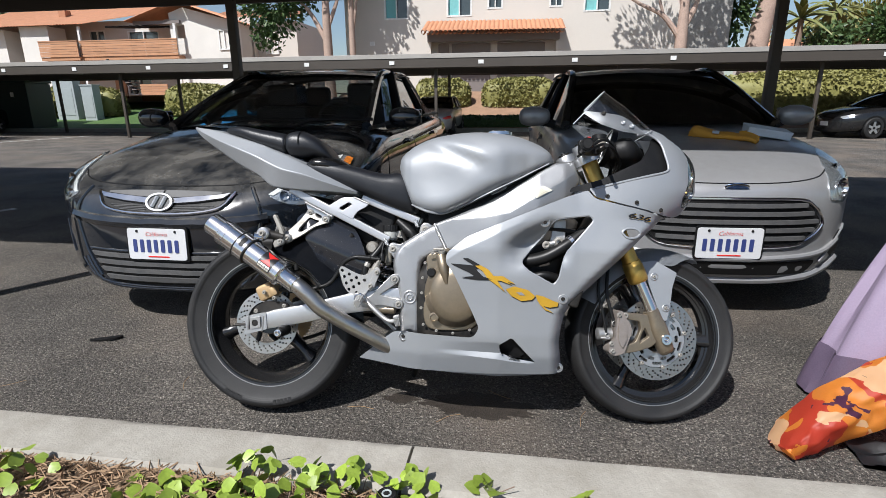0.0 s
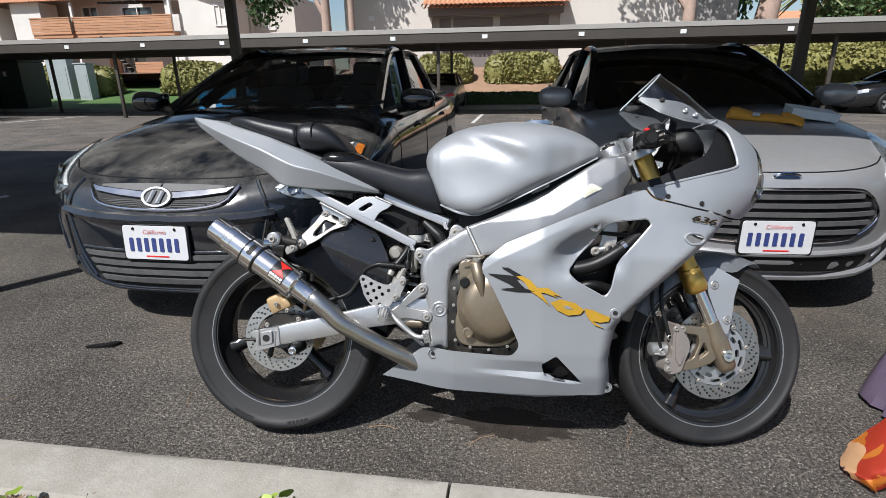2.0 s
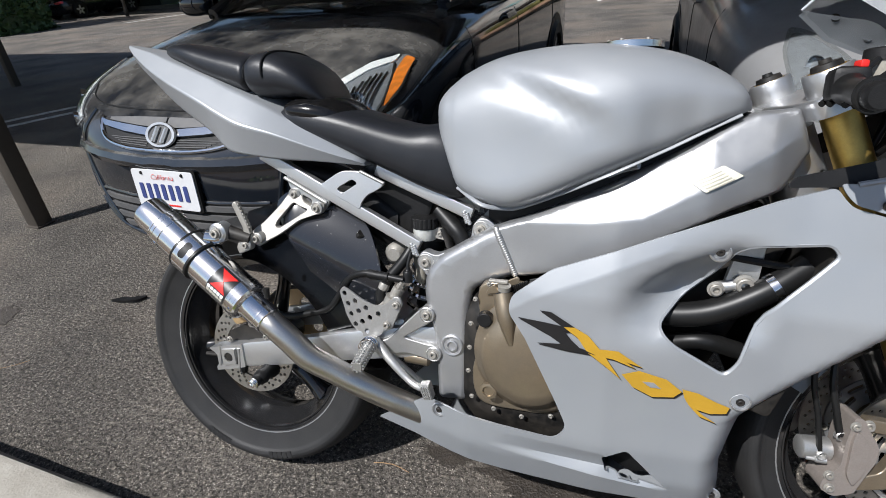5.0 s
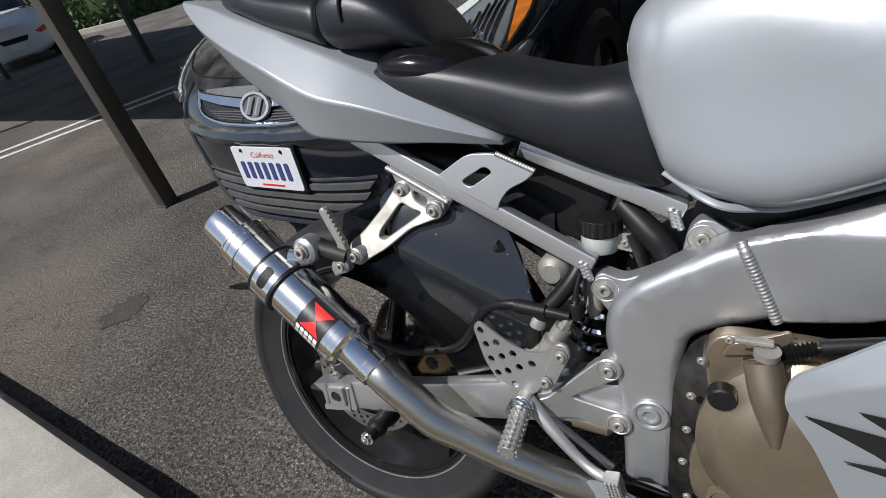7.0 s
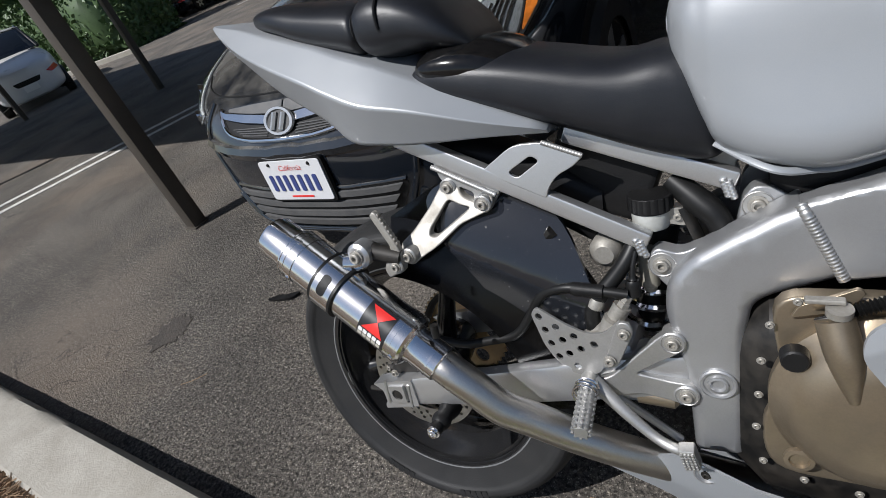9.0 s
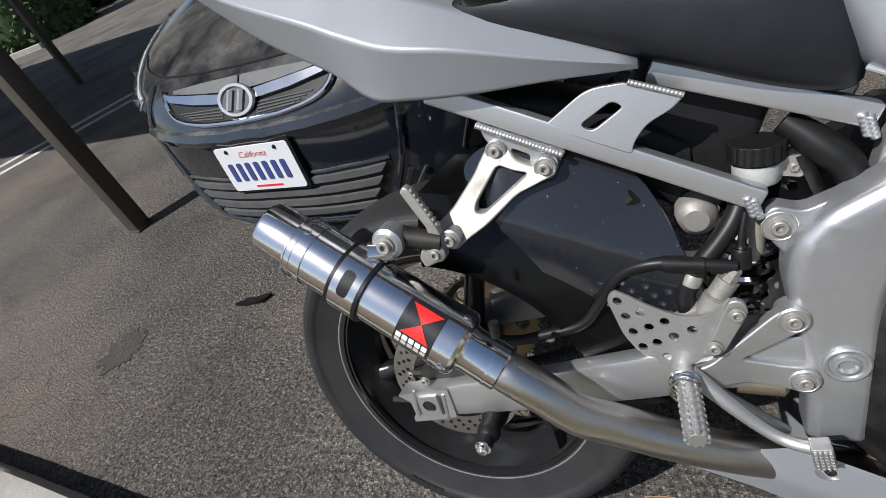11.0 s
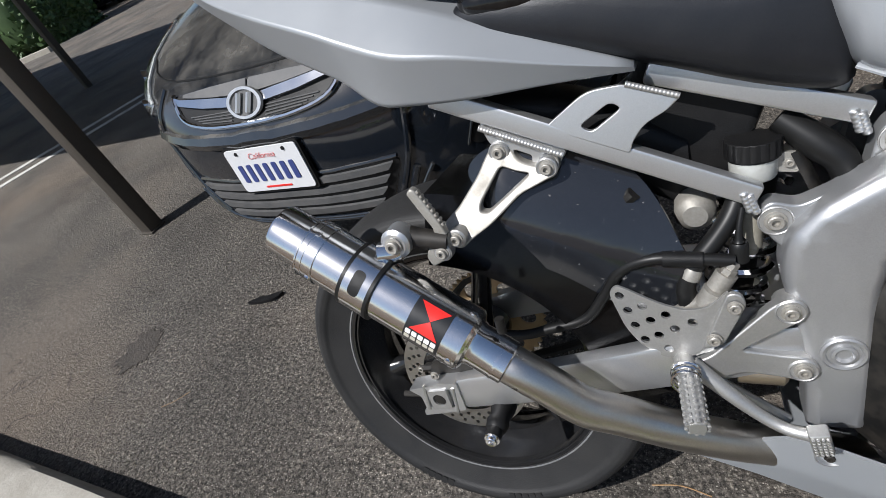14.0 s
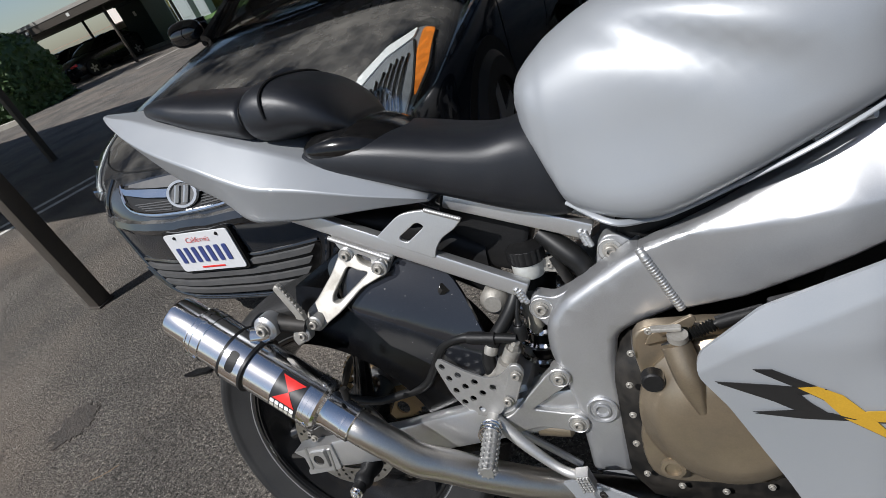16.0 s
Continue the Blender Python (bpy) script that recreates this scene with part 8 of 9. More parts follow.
bm = bmesh.new()
g = [[bm.verts.new(screen_pt(t, q)) for q in np.linspace(-1, 1, 29)] for t in np.linspace(0, 1, 15)]
for i in range(14):
    for j in range(28):
        bm.faces.new((g[i][j], g[i][j + 1], g[i + 1][j + 1], g[i + 1][j]))
sc = part("windscreen", bm, screen_glass, bike, "clear acrylic bubble windscreen")
sc.visible_shadow = False
part("screen_rim", tube([screen_pt(0, q) for q in np.linspace(-1, 1, 25)], 0.0024, 8, 1), acrylic_edge, sc)
part("screen_rim", tube([screen_pt(1, q) for q in np.linspace(-1, 1, 25)], 0.0018, 8, 1), acrylic_edge, sc)
for s in (-1, 1):
    bm = bmesh.new()
    g = [[bm.verts.new(screen_pt(t, s * (1 + 0.04 - (0.05 + 0.27 * math.sin(math.pi * min(1, max(0, t)) ** 1.3) ** 0.9) * q), 0.003)) for q in np.linspace(0, 1, 7)] for t in np.linspace(0.02, 1.0, 19)]
    for i in range(18):
        for j in range(6):
            bm.faces.new((g[i][j], g[i][j + 1], g[i + 1][j + 1], g[i + 1][j]))
    bmesh.ops.solidify(bm, geom=bm.faces[:], thickness=0.004)
    stay = part("screen_band", bm, silver, bike)
    for t in (0.26, 0.60, 0.74):
        p = Vector(screen_pt(t, s * 0.86, 0.006))
        part("screen_bolt", lathe([(0.002, 0.0075), (-0.002, 0.0075), (-0.004, 0.005), (-0.003, 0.003), (-0.003, 0)], 16, Matrix.Translation(p) @ pose(0, 0, 0, -35 * (1 if s < 0 else -1), 0, 0 if s < 0 else 180)), engine_dark if t < 0.5 else alu, stay)

# front mudguard: arch and leg cover
bm = bmesh.new()
rows = []
for a in np.radians(np.linspace(56, 152, 28)):
    beak = min(1.0, 0.06 + (math.degrees(a) - 56) / 24) ** 0.7
    row = []
    for t in np.linspace(-1, 1, 13):
        t *= beak
        rr = 0.312 - 0.060 * abs(t) ** 3
        row.append(bm.verts.new((FX + rr * math.cos(a), 0.086 * math.sin(t * 1.3) / math.sin(1.3), FZ + rr * math.sin(a))))
    rows.append(row)
for r0, r1 in zip(rows, rows[1:]):
    for k in range(12):
        bm.faces.new((r0[k], r0[k + 1], r1[k + 1], r1[k]))
bmesh.ops.solidify(bm, geom=bm.faces[:], thickness=0.004)
mg = part("front_mudguard", bm, silver, bike, "silver front mudguard")
for s in (-1, 1):
    leg = sheet(rounded([(1.268, 0.552), (1.320, 0.560), (1.392, 0.518, 0.005), (1.376, 0.470), (1.367, 0.400), (1.355, 0.355, 0.008), (1.338, 0.362, 0.008)], 0.006), lambda a, b, d, s=s: (a, s * (0.100 - 0.25 * max(0, b - 0.52) - 0.05 * max(0, a - 1.36) - d), b), 0.006, step=0.02, bevel=0.002)
    lg_ = part("mudguard_leg", leg, silver, mg)
    for x, z in ((1.312, 0.505), (1.352, 0.400)):
        part("fastener_cup", lathe([(-0.002, 0.013), (-0.003, 0.011), (0.003, 0.009), (0.003, 0)], 18, pose(x, s * 0.100, z, 0, 0, 0 if s < 0 else 180)), alu, lg_)
        bolt(lg_, x, s * 0.1005, z, 0.006, rz=0 if s < 0 else 180)

# decals on the right fairing: angular shapes in black fading to gold
def decal(pts, mat, name, out=0.0014):
    return part(name, sheet(pts, fair(-1, out), 0.001, step=0.02), mat, RF)


DEC = [
    ([(0.687, 0.572), (0.705, 0.572), (0.744, 0.550), (0.727, 0.548)], black_print),
    ([(0.727, 0.548), (0.744, 0.550), (0.767, 0.538), (0.791, 0.511), (0.822, 0.466), (0.798, 0.486), (0.768, 0.507), (0.750, 0.532)], gold_print),
    ([(0.650, 0.554), (0.701, 0.551), (0.753, 0.546), (0.728, 0.540), (0.738, 0.528), (0.758, 0.510), (0.732, 0.512), (0.703, 0.530)], black_print),
    ([(0.685, 0.511), (0.726, 0.516), (0.758, 0.513), (0.781, 0.505), (0.729, 0.506)], black_print),
    ([(0.771, 0.508), (0.788, 0.517), (0.815, 0.517), (0.853, 0.492), (0.829, 0.499), (0.843, 0.489), (0.808, 0.502), (0.784, 0.504)], gold_print),
    ([(0.824, 0.475), (0.850, 0.485), (0.893, 0.474), (0.918, 0.454), (0.907, 0.442), (0.874, 0.438), (0.843, 0.453)], gold_print),
    ([(0.918, 0.459), (0.943, 0.454), (0.971, 0.441), (0.991, 0.434), (0.988, 0.422), (0.964, 0.418), (0.944, 0.423), (0.954, 0.414), (0.975, 0.401), (0.950, 0.410), (0.932, 0.429), (0.923, 0.443)], gold_print),
]
for pts, mat in DEC:
    decal([(a + 0.0025, b - 0.003) for a, b in pts], black_print, "decal_shadow", 0.0022)
    decal(pts, mat, "decal_shape", 0.0032)
decal([(0.857, 0.466), (0.874, 0.466), (0.886, 0.456), (0.869, 0.457)], silver, "decal_gap", 0.0042)
tx = bpy.data.curves.new("size_number", "FONT")
tx.body, tx.size, tx.align_x, tx.extrude, tx.shear, tx.offset = "636", 0.030, "CENTER", 0.0, 0.3, 0.0
tmp = bpy.data.objects.new("size_number", tx)
scene.collection.objects.link(tmp)
me = bpy.data.meshes.new_from_object(tmp.evaluated_get(bpy.context.evaluated_depsgraph_get()))
bpy.data.objects.remove(tmp)
me.materials.clear()
me.materials.append(black_print)
for v in me.vertices:
    a, b = 1.231 + v.co.x * 1.62, 0.700 + v.co.y * 0.72 - 0.33 * v.co.x
    v.co = fair(-1, 0.006)(a, b, 0)
num = new("size_number", me)
num.parent = RF
for da, db, out, mat in ((0.0022, 0.0, 0.0, black_print), (0.0012, 0.0012, 0.0, black_print), (0.0035, -0.0015, 0.0015, gold_print)):
    twin = me.copy()
    twin.materials.clear()
    twin.materials.append(mat)
    for v in twin.vertices:
        v.co += Vector((da, out, db))
    o = new("size_number", twin)
    o.parent = RF

# the front end turned to the left on its raked steering axis
FRONT_END = ("front_tyre", "fork_outer", "fork_stanchion", "fork_lug", "fork_cap", "bar_clamp", "front_caliper", "brake_hose", "speed_cable", "triple_clamp",
             "clip_on_bar", "brake_fluid_pot", "kill_switch", "ignition", "front_mudguard")
STEER = Matrix.Translation((FX, 0.028, FZ)) @ Matrix.Rotation(radians(9), 4, Vector((-0.417, 0, 0.909))) @ Matrix.Translation((-FX, 0, -FZ))
for ob in bike.children:
    if ob.name.split(".")[0] in FRONT_END:
        ob.matrix_basis = STEER @ ob.matrix_basis

# side stand
part("side_stand", tube([(0.52, 0.10, 0.27), (0.50, 0.17, 0.14), (0.475, 0.245, 0.065)], 0.012, 10, 4), engine_dark, bike)
part("chain", tube([(RX - 0.10, 0.098, RZ), (RX, 0.098, RZ + 0.104), (0.30, 0.095, 0.44), (0.50, 0.09, 0.455)], 0.009, 6, 5, True, 0.5), engine_dark, bike)
part("chain", tube([(RX - 0.10, 0.098, RZ), (RX, 0.098, RZ - 0.104), (0.30, 0.095, 0.32), (0.50, 0.09, 0.37)], 0.009, 6, 5, True, 0.5), engine_dark, bike)

# ---------------------------------------------------------------- planting
def leaf_mesh(name, centres, size, mat, parent, seed, spread=0.6, label=""):
    """Many small folded leaves, joined in one mesh, each turned by chance."""
    rng = np.random.RandomState(seed)
    n = len(centres)
    c = np.array(centres)
    a = rng.normal(size=(n, 3))
    a /= np.linalg.norm(a, axis=1)[:, None]
    b = rng.normal(size=(n, 3))
    b -= (a * b).sum(1)[:, None] * a
    b /= np.linalg.norm(b, axis=1)[:, None]
    s = size * rng.uniform(0.55, 1.3, (n, 1))
    nrm = np.cross(a, b)
    p = np.stack([c - a * s, c + b * s * spread + nrm * s * 0.15, c + a * s, c - b * s * spread + nrm * s * 0.15], 1).reshape(-1, 3)
    me = bpy.data.meshes.new(name)
    me.from_pydata(p.tolist(), [], [f for i in range(n) for f in ((4 * i, 4 * i + 1, 4 * i + 2), (4 * i, 4 * i + 2, 4 * i + 3))])
    me.materials.append(mat)
    ob = new(name, me)
    ob.parent = parent
    if label:
        ob["label"] = label
    return ob


def blob_points(blobs, n, seed, shell=0.55):
    """Points scattered in lumpy ellipsoids, denser towards their skins."""
    rng = np.random.RandomState(seed)
    out = []
    vol = np.array([b[3] * b[4] * b[5] for b in blobs])
    for b, k in zip(blobs, (n * vol / vol.sum()).astype(int)):
        d = rng.normal(size=(k, 3))
        d /= np.linalg.norm(d, axis=1)[:, None]
        r = (shell + (1 - shell) * rng.uniform(0, 1, (k, 1))) * (1 + 0.22 * np.sin(d[:, :1] * 7 + b[0]) * np.cos(d[:, 1:2] * 6 + b[1]))
        out.append(np.array(b[:3]) + d * r * np.array(b[3:6]))
    return np.vstack(out)


def tree(name, u, v, z0, height, r, limbs, blobs, n, size, bark_mat, leaf_mat, label, seed, lean=(0, 0)):
    t = thing(name, uv(u, v, z0), label, "tree")
    top = (lean[0], lean[1], height * 0.75)
    tr = part("trunk", tube([(0, 0, -0.3), (lean[0] * 0.25, lean[1] * 0.25, height * 0.22), (lean[0] * 0.6, lean[1] * 0.6, height * 0.5), top], [r * 1.35, r, r * 0.8, r * 0.45], 12, 5), bark_mat, t)
    for pts, rr in limbs:
        part("limb", tube(pts, [rr * (1 - 0.75 * i / (len(pts) - 1)) for i in range(len(pts))], 8, 4), bark_mat, t)
    if blobs:
        leaf_mesh("crown", blob_points(blobs, n, seed, 0.35), size, leaf_mat, t, seed)
    return t


def hedge(name, u0, u1, v, z0, z1, depth, label, seed, mat=None, n=6000, size=0.085):
    """A clipped hedge: a twiggy core with a skin of small leaves."""
    h = thing(name, uv((u0 + u1) / 2, v, z0), label, "hedge")
    L, H = u1 - u0, z1 - z0
    core = skin([(x, oval(depth / 2 * w, -0.1, H * q, 3.2, 12)) for x, w, q in ((-L * 0.46, 0.5, 0.6), (-L * 0.4, 0.85, 0.85), (-L * 0.15, 0.9, 0.9), (L * 0.2, 0.88, 0.86), (L * 0.4, 0.85, 0.85), (L * 0.46, 0.5, 0.6))], 2)
    part("core", core, mat or leaf_hedge, h)
    rng = np.random.RandomState(seed)
    pts = []
    while len(pts) < n:
        x, y, z = rng.uniform(-L / 2, L / 2), rng.uniform(-depth / 2, depth / 2), rng.uniform(0, H)
        e = (abs(x) / (L / 2)) ** 4 + (abs(y) / (depth / 2)) ** 3.5 + (z / H) ** 4
        lump = 0.18 * noise.noise((x * 1.6 + seed, y * 1.6, z * 1.6)) + 0.12 * noise.noise((x * 4, y * 4 + seed, z * 4))
        if 0.55 + lump < e < 1.0 + lump:
            pts.append((x, y, z))
    leaf_mesh("foliage", pts, size, mat or leaf_hedge, h, seed)
    return h


hedge("hedge", -4.9, -2.3, 24.6, 0.95, 2.2, 1.5, "clipped sunlit hedge mound on the bank", 1)
hedge("hedge", -1.8, 1.5, 24.6, 0.95, 2.2, 1.5, "clipped sunlit hedge mound on the bank", 2)
hedge("hedge", 2.6, 6.2, 24.8, 1.0, 2.2, 1.5, "clipped sunlit hedge mound on the bank", 3)
hedge("hedge", 6.8, 20.0, 23.2, 0.5, 2.25, 2.4, "long clipped yellow-green hedge behind the far carport", 4, n=22000, size=0.085)
hedge("hedge", -25.4, -20.3, 25.2, 0.6, 2.1, 1.4, "clipped green hedge at the lawn edge", 5)
hedge("hedge", -17.8, -14.4, 25.2, 0.6, 2.15, 1.5, "loose flowering shrub hedge by the stairs", 6)
hedge("hedge", -3.6, 1.4, 21.9, 0.12, 0.62, 1.0, "low dark ground hedge behind the far carport", 7, leaf_dark, 5000, 0.06)
hedge("hedge", -26.5, -18.2, 12.4, 0.0, 2.6, 3.6, "overgrown shaded shrubs at the lot edge", 8, leaf_dark, 12000, 0.10)
hedge("hedge", -36.0, -25.5, 12.0, 0.0, 4.2, 3.4, "overgrown shaded shrubs at the lot edge", 9, leaf_dark, 12000, 0.12)
kerb("island_kerb", -0.1, 0.1, 0.14, [-8.5, -4, 0.4], uv(-17.6, 10.6, 0, 12), "pale concrete kerb round the shrub island")
tree("tree", -9.3, 25.6, 0.9, 8.0, 0.24, [([(0, 0, 3.0), (-1.0, 0.2, 4.6), (-2.4, 0.1, 5.6)], 0.14), ([(0, 0, 3.6), (0.6, 0.2, 5.2), (0.9, 0.3, 7.0)], 0.12)],
     [(-2.6, 0, 5.0, 1.9, 1.6, 1.7), (-1.2, 0.4, 6.4, 2.2, 1.8, 1.8), (-3.6, 0.2, 6.6, 1.7, 1.6, 1.5), (-3.0, 0, 3.4, 0.9, 0.9, 0.8), (0.2, 0.2, 7.6, 2.0, 1.8, 1.6)], 9000, 0.13, bark_pale, leaf_dark, "leafy green tree with a pale trunk", 11)
tree("tree", -8.2, 26.0, 1.3, 8.5, 0.16, [([(0, 0, 3.0), (0.3, 0.1, 5.0), (0.2, 0.1, 7.0)], 0.1)], [(0.2, 0, 7.4, 1.6, 1.4, 1.2)], 1800, 0.12, bark_pale, leaf_dark, "slim tree with a pale smooth trunk", 12)
tree("tree", 6.6, 24.8, 1.1, 6.4, 0.27, [([(0, 0, 2.5), (-0.8, 0.1, 3.5), (-1.8, 0.1, 4.0), (-3.0, 0.0, 4.7)], 0.13), ([(0, 0, 2.9), (0.5, 0.1, 4.0), (0.8, 0.2, 5.6)], 0.15), ([(-0.8, 0.1, 3.5), (-1.0, 0.2, 4.4), (-0.8, 0.2, 5.6)], 0.07), ([(0.1, 0, 3.2), (-0.2, 0.2, 4.6), (0.1, 0.1, 6.0)], 0.1)],
     [(-2.2, -1.0, 7.6, 2.4, 1.8, 0.9), (0.6, -1.0, 8.0, 2.2, 1.8, 1.0)], 2600, 0.12, bark_pale, leaf_dark, "spreading tree with bare reddish limbs", 13)
tree("tree", 11.0, 29.0, 1.7, 9.0, 0.5, [([(0, 0, 3.0), (0.7, 0, 4.6), (1.3, 0, 6.4)], 0.3)], [(-0.9, 0, 4.6, 0.9, 0.9, 3.0), (1.0, 0.6, 8.2, 2.2, 1.8, 1.5)], 5200, 0.14, bark_pale, leaf_dark, "thick leaning trunk with dark foliage", 14, (0.9, 0))
for k, (u, v, h) in enumerate(((18.0, 40, 5.4), (21.5, 43, 6.6))):
    t = thing("palm", uv(u, v, 2.0), "sunlit palm with arching yellow-green fronds", "palm tree")
    part("trunk", tube([(0, 0, -0.3), (0.05, 0, h * 0.5), (0, 0, h * 0.8)], [0.25, 0.2, 0.17], 10, 4), bark, t)
    rng = np.random.RandomState(40 + k)
    for j in range(26):
        a, el = rng.uniform(0, 2 * math.pi), rng.uniform(-0.5, 1.3)
        bm = bmesh.new()
        prev = None
        for i in range(9):
            q = i / 8
            r = 2.2 * q
            c = Vector((r * math.cos(a) * math.cos(el * (1 - 0.3 * q)), r * math.sin(a) * math.cos(el * (1 - 0.3 * q)), h * 0.8 + r * math.sin(el) - 0.9 * q * q))
            sdv = Vector((-math.sin(a), math.cos(a), 0)) * (0.16 * math.sin(math.pi * (0.08 + 0.9 * q)))
            row = [bm.verts.new(c + sdv - Vector((0, 0, 0.08))), bm.verts.new(c), bm.verts.new(c - sdv - Vector((0, 0, 0.08)))]
            if prev:
                bm.faces.new((prev[0], prev[1], row[1], row[0]))
                bm.faces.new((prev[1], prev[2], row[2], row[1]))
            prev = row
        part("frond", bm, leaf_yellow, t)
tree("tree", 26.0, 46.0, 2.2, 6.5, 0.3, [], [(0, 0, 4.4, 3.5, 2.4, 1.8), (-3, 0, 4.0, 2.4, 2.2, 1.4), (3.6, 0, 4.8, 3, 2.2, 1.8)], 6000, 0.2, bark, leaf_hedge, "broad sunlit olive-green tree", 15)
tree("tree", -27.0, 14.0, 0.0, 7.0, 0.22, [([(0, 0, 2.4), (1.0, 0.2, 4.0)], 0.1)], [(0, 0, 5.6, 2.8, 2.6, 2.0), (2.4, -1, 4.6, 2.0, 1.8, 1.5)], 5200, 0.14, bark, leaf_dark, "dense shade tree at the lot edge", 16)
tree("tree", -21.0, 12.2, 0.0, 6.0, 0.13, [([(0, 0, 2.2), (0.6, 0.2, 3.4)], 0.06)], [(0, 0, 4.6, 1.9, 1.8, 1.5), (1.2, -0.6, 3.4, 1.2, 1.2, 1.0)], 3800, 0.12, bark, leaf_dark, "small shade tree at the lot edge", 17)
tree("tree", -38.0, 40.0, 2.0, 11, 0.4, [], [(0, 0, 8.0, 4.5, 3.5, 2.6), (4, 1, 8.6, 3, 3, 2)], 4200, 0.24, bark, leaf_dark, "tall dark tree behind the apartments", 18)
tree("tree", 24.0, 40.0, 2.0, 6, 0.3, [], [(0, 0, 3.6, 2.6, 2, 1.6), (3, 0, 3.0, 2.4, 2, 1.2), (-4, 0, 3.0, 1.8, 2, 1.2)], 4200, 0.18, bark, leaf_dark, "dark rounded tree beyond the hedge", 19)


# ---------------------------------------------------------------- buildings
def wall(parent, name, u0, u1, z0, z1, v, mat, holes=(), thick=0.25):
    """An upright wall facing the lot, its openings cut through."""
    hs = [[(a, c), (b, c), (b, d), (a, d)] for a, b, c, d in holes]
    bm = sheet([(u0, z0), (u1, z0), (u1, z1), (u0, z1)], lambda a, b, d: (a, v + d, b), thick, hs, 0)
    return part(name, bm, mat, parent, smooth=False)


def block(parent, name, u0, u1, v0, v1, z0, z1, mat, bevel=0.0):
    return part(name, box(u1 - u0, v1 - v0, z1 - z0, bevel, pose((u0 + u1) / 2, (v0 + v1) / 2, z0)), mat, parent, smooth=False)


def window(parent, u0, u1, z0, z1, v, blind=None):
    w = block(parent, "window", u0, u1, v + 0.12, v + 0.15, z0, z1, window_dark)
    if blind:
        block(w, "blind", u0 + 0.03, u0 + 0.48 * (u1 - u0), v + 0.10, v + 0.115, z0 + 0.03, z1 - 0.03, blind)
    f = 0.05
    for a, b, c, d in ((u0 - f, u1 + f, z0 - f, z0 + 0.02), (u0 - f, u1 + f, z1 - 0.02, z1 + f), (u0 - f, u0 + 0.03, z0, z1), (u1 - 0.03, u1 + f, z0, z1), ((u0 + u1) / 2 - 0.025, (u0 + u1) / 2 + 0.025, z0, z1)):
        block(w, "frame", a, b, v - 0.02, v + 0.11, c, d, window_white)
    return w


def tile_roof(parent, corners, mat, pitch=0.22):
    """A barrel-tiled roof slope over four corners: eave left, eave right, ridge right, ridge left (u, v, z)."""
    A, B, C, D = (Vector(c) for c in corners)
    n = max(4, int((B - A).length / pitch)) * 4
    m = 14
    bm = bmesh.new()
    nrm = (B - A).cross(D - A).normalized()
    g = []
    for i in range(n + 1):
        s = i / n
        col = []
        for j in range(m + 1):
            t = j / m
            p = (A * (1 - s) + B * s) * (1 - t) + (D * (1 - s) + C * s) * t
            col.append(bm.verts.new(p + nrm * (0.06 * abs(math.sin(math.pi * i / 4)) + 0.03 * (1 - (t * m) % 1.0) + 0.012 * noise.noise(p * 2))))
        g.append(col)
    for i in range(n):
        for j in range(m):
            bm.faces.new((g[i][j], g[i + 1][j], g[i + 1][j + 1], g[i][j + 1]))
    return part("tile_roof", bm, mat, parent, smooth=False)


house = thing("apartment_building", GRID, "cream stucco apartment building with a terracotta awning", "building")
wins = [(-6.9, -5.75, 5.2, 6.5), (-3.75, -2.6, 5.25, 6.5), (-1.75, -1.1, 5.55, 6.3), (1.2, 1.75, 5.55, 6.3), (2.8, 3.95, 5.3, 6.5), (-7.0, -5.9, 2.3, 3.4), (3.2, 4.3, 2.2, 3.3)]
wall(house, "wall", -9.0, 7.3, 1.2, 7.6, 27.5, stucco, wins + [(-4.6, 1.55, 1.3, 4.1)])
block(house, "side_wall", -9.0, -8.75, 27.75, 36, 1.2, 7.6, stucco)
block(house, "stone_wall", 7.3, 9.3, 27.2, 36, 1.2, 7.6, material("grey_stone", (0.30, 0.29, 0.27), 0.9, 0, 0.25, 2.2, 14, 0.6, 8))
block(house, "back_wall", -8.8, 7.3, 35.5, 36, 1.2, 7.6, stucco)
for a in wins:
    window(house, *a, 27.5, curtain_teal if a[1] - a[0] > 0.9 and a[2] > 4 else None)
block(house, "parapet", -9.2, 9.5, 27.3, 36.2, 7.6, 7.9, taupe)
block(house, "recess_wall", -4.7, 1.65, 28.1, 28.3, 1.2, 4.2, stucco)
for a, b in ((-4.3, -3.75), (-3.6, -1.65), (-1.3, 1.05)):
    d = block(house, "utility_door", a, b, 28.0, 28.08, 1.6, 4.0, taupe)
    for z in (2.2, 2.8, 3.4):
        block(d, "door_rail", a + 0.05, b - 0.05, 27.985, 28.0, z, z + 0.03, taupe)
    part("door_knob", lathe([(0, 0), (0, 0.04), (-0.05, 0.04), (-0.06, 0)], 10, pose(b - 0.15, 28.0, 2.8)), polished, d)
block(house, "lintel", -4.75, 1.7, 27.25, 27.5, 4.05, 4.45, taupe)
aw = tile_roof(house, [(-4.95, 26.6, 4.42), (1.95, 26.6, 4.36), (1.8, 27.5, 4.92), (-4.8, 27.5, 4.98)], roof_tile)
for k in range(31):
    part("roof_tile", lathe([(0, 0.085), (0.30, 0.10)], 10, pose(-4.85 + 0.22 * k, 26.55, 4.43 - 0.002 * k, 0, 0, 0)), roof_tile, house) if k == 0 else None
first_tile = [o for o in house.children if o.name.startswith("roof_tile")][0]
first_tile.matrix_basis = Matrix()
for k in range(1, 31):
    again(first_tile, pose(0.22 * k, 0, -0.002 * k))
block(house, "vent", -7.75, -7.5, 27.46, 27.5, 3.95, 4.15, window_white)

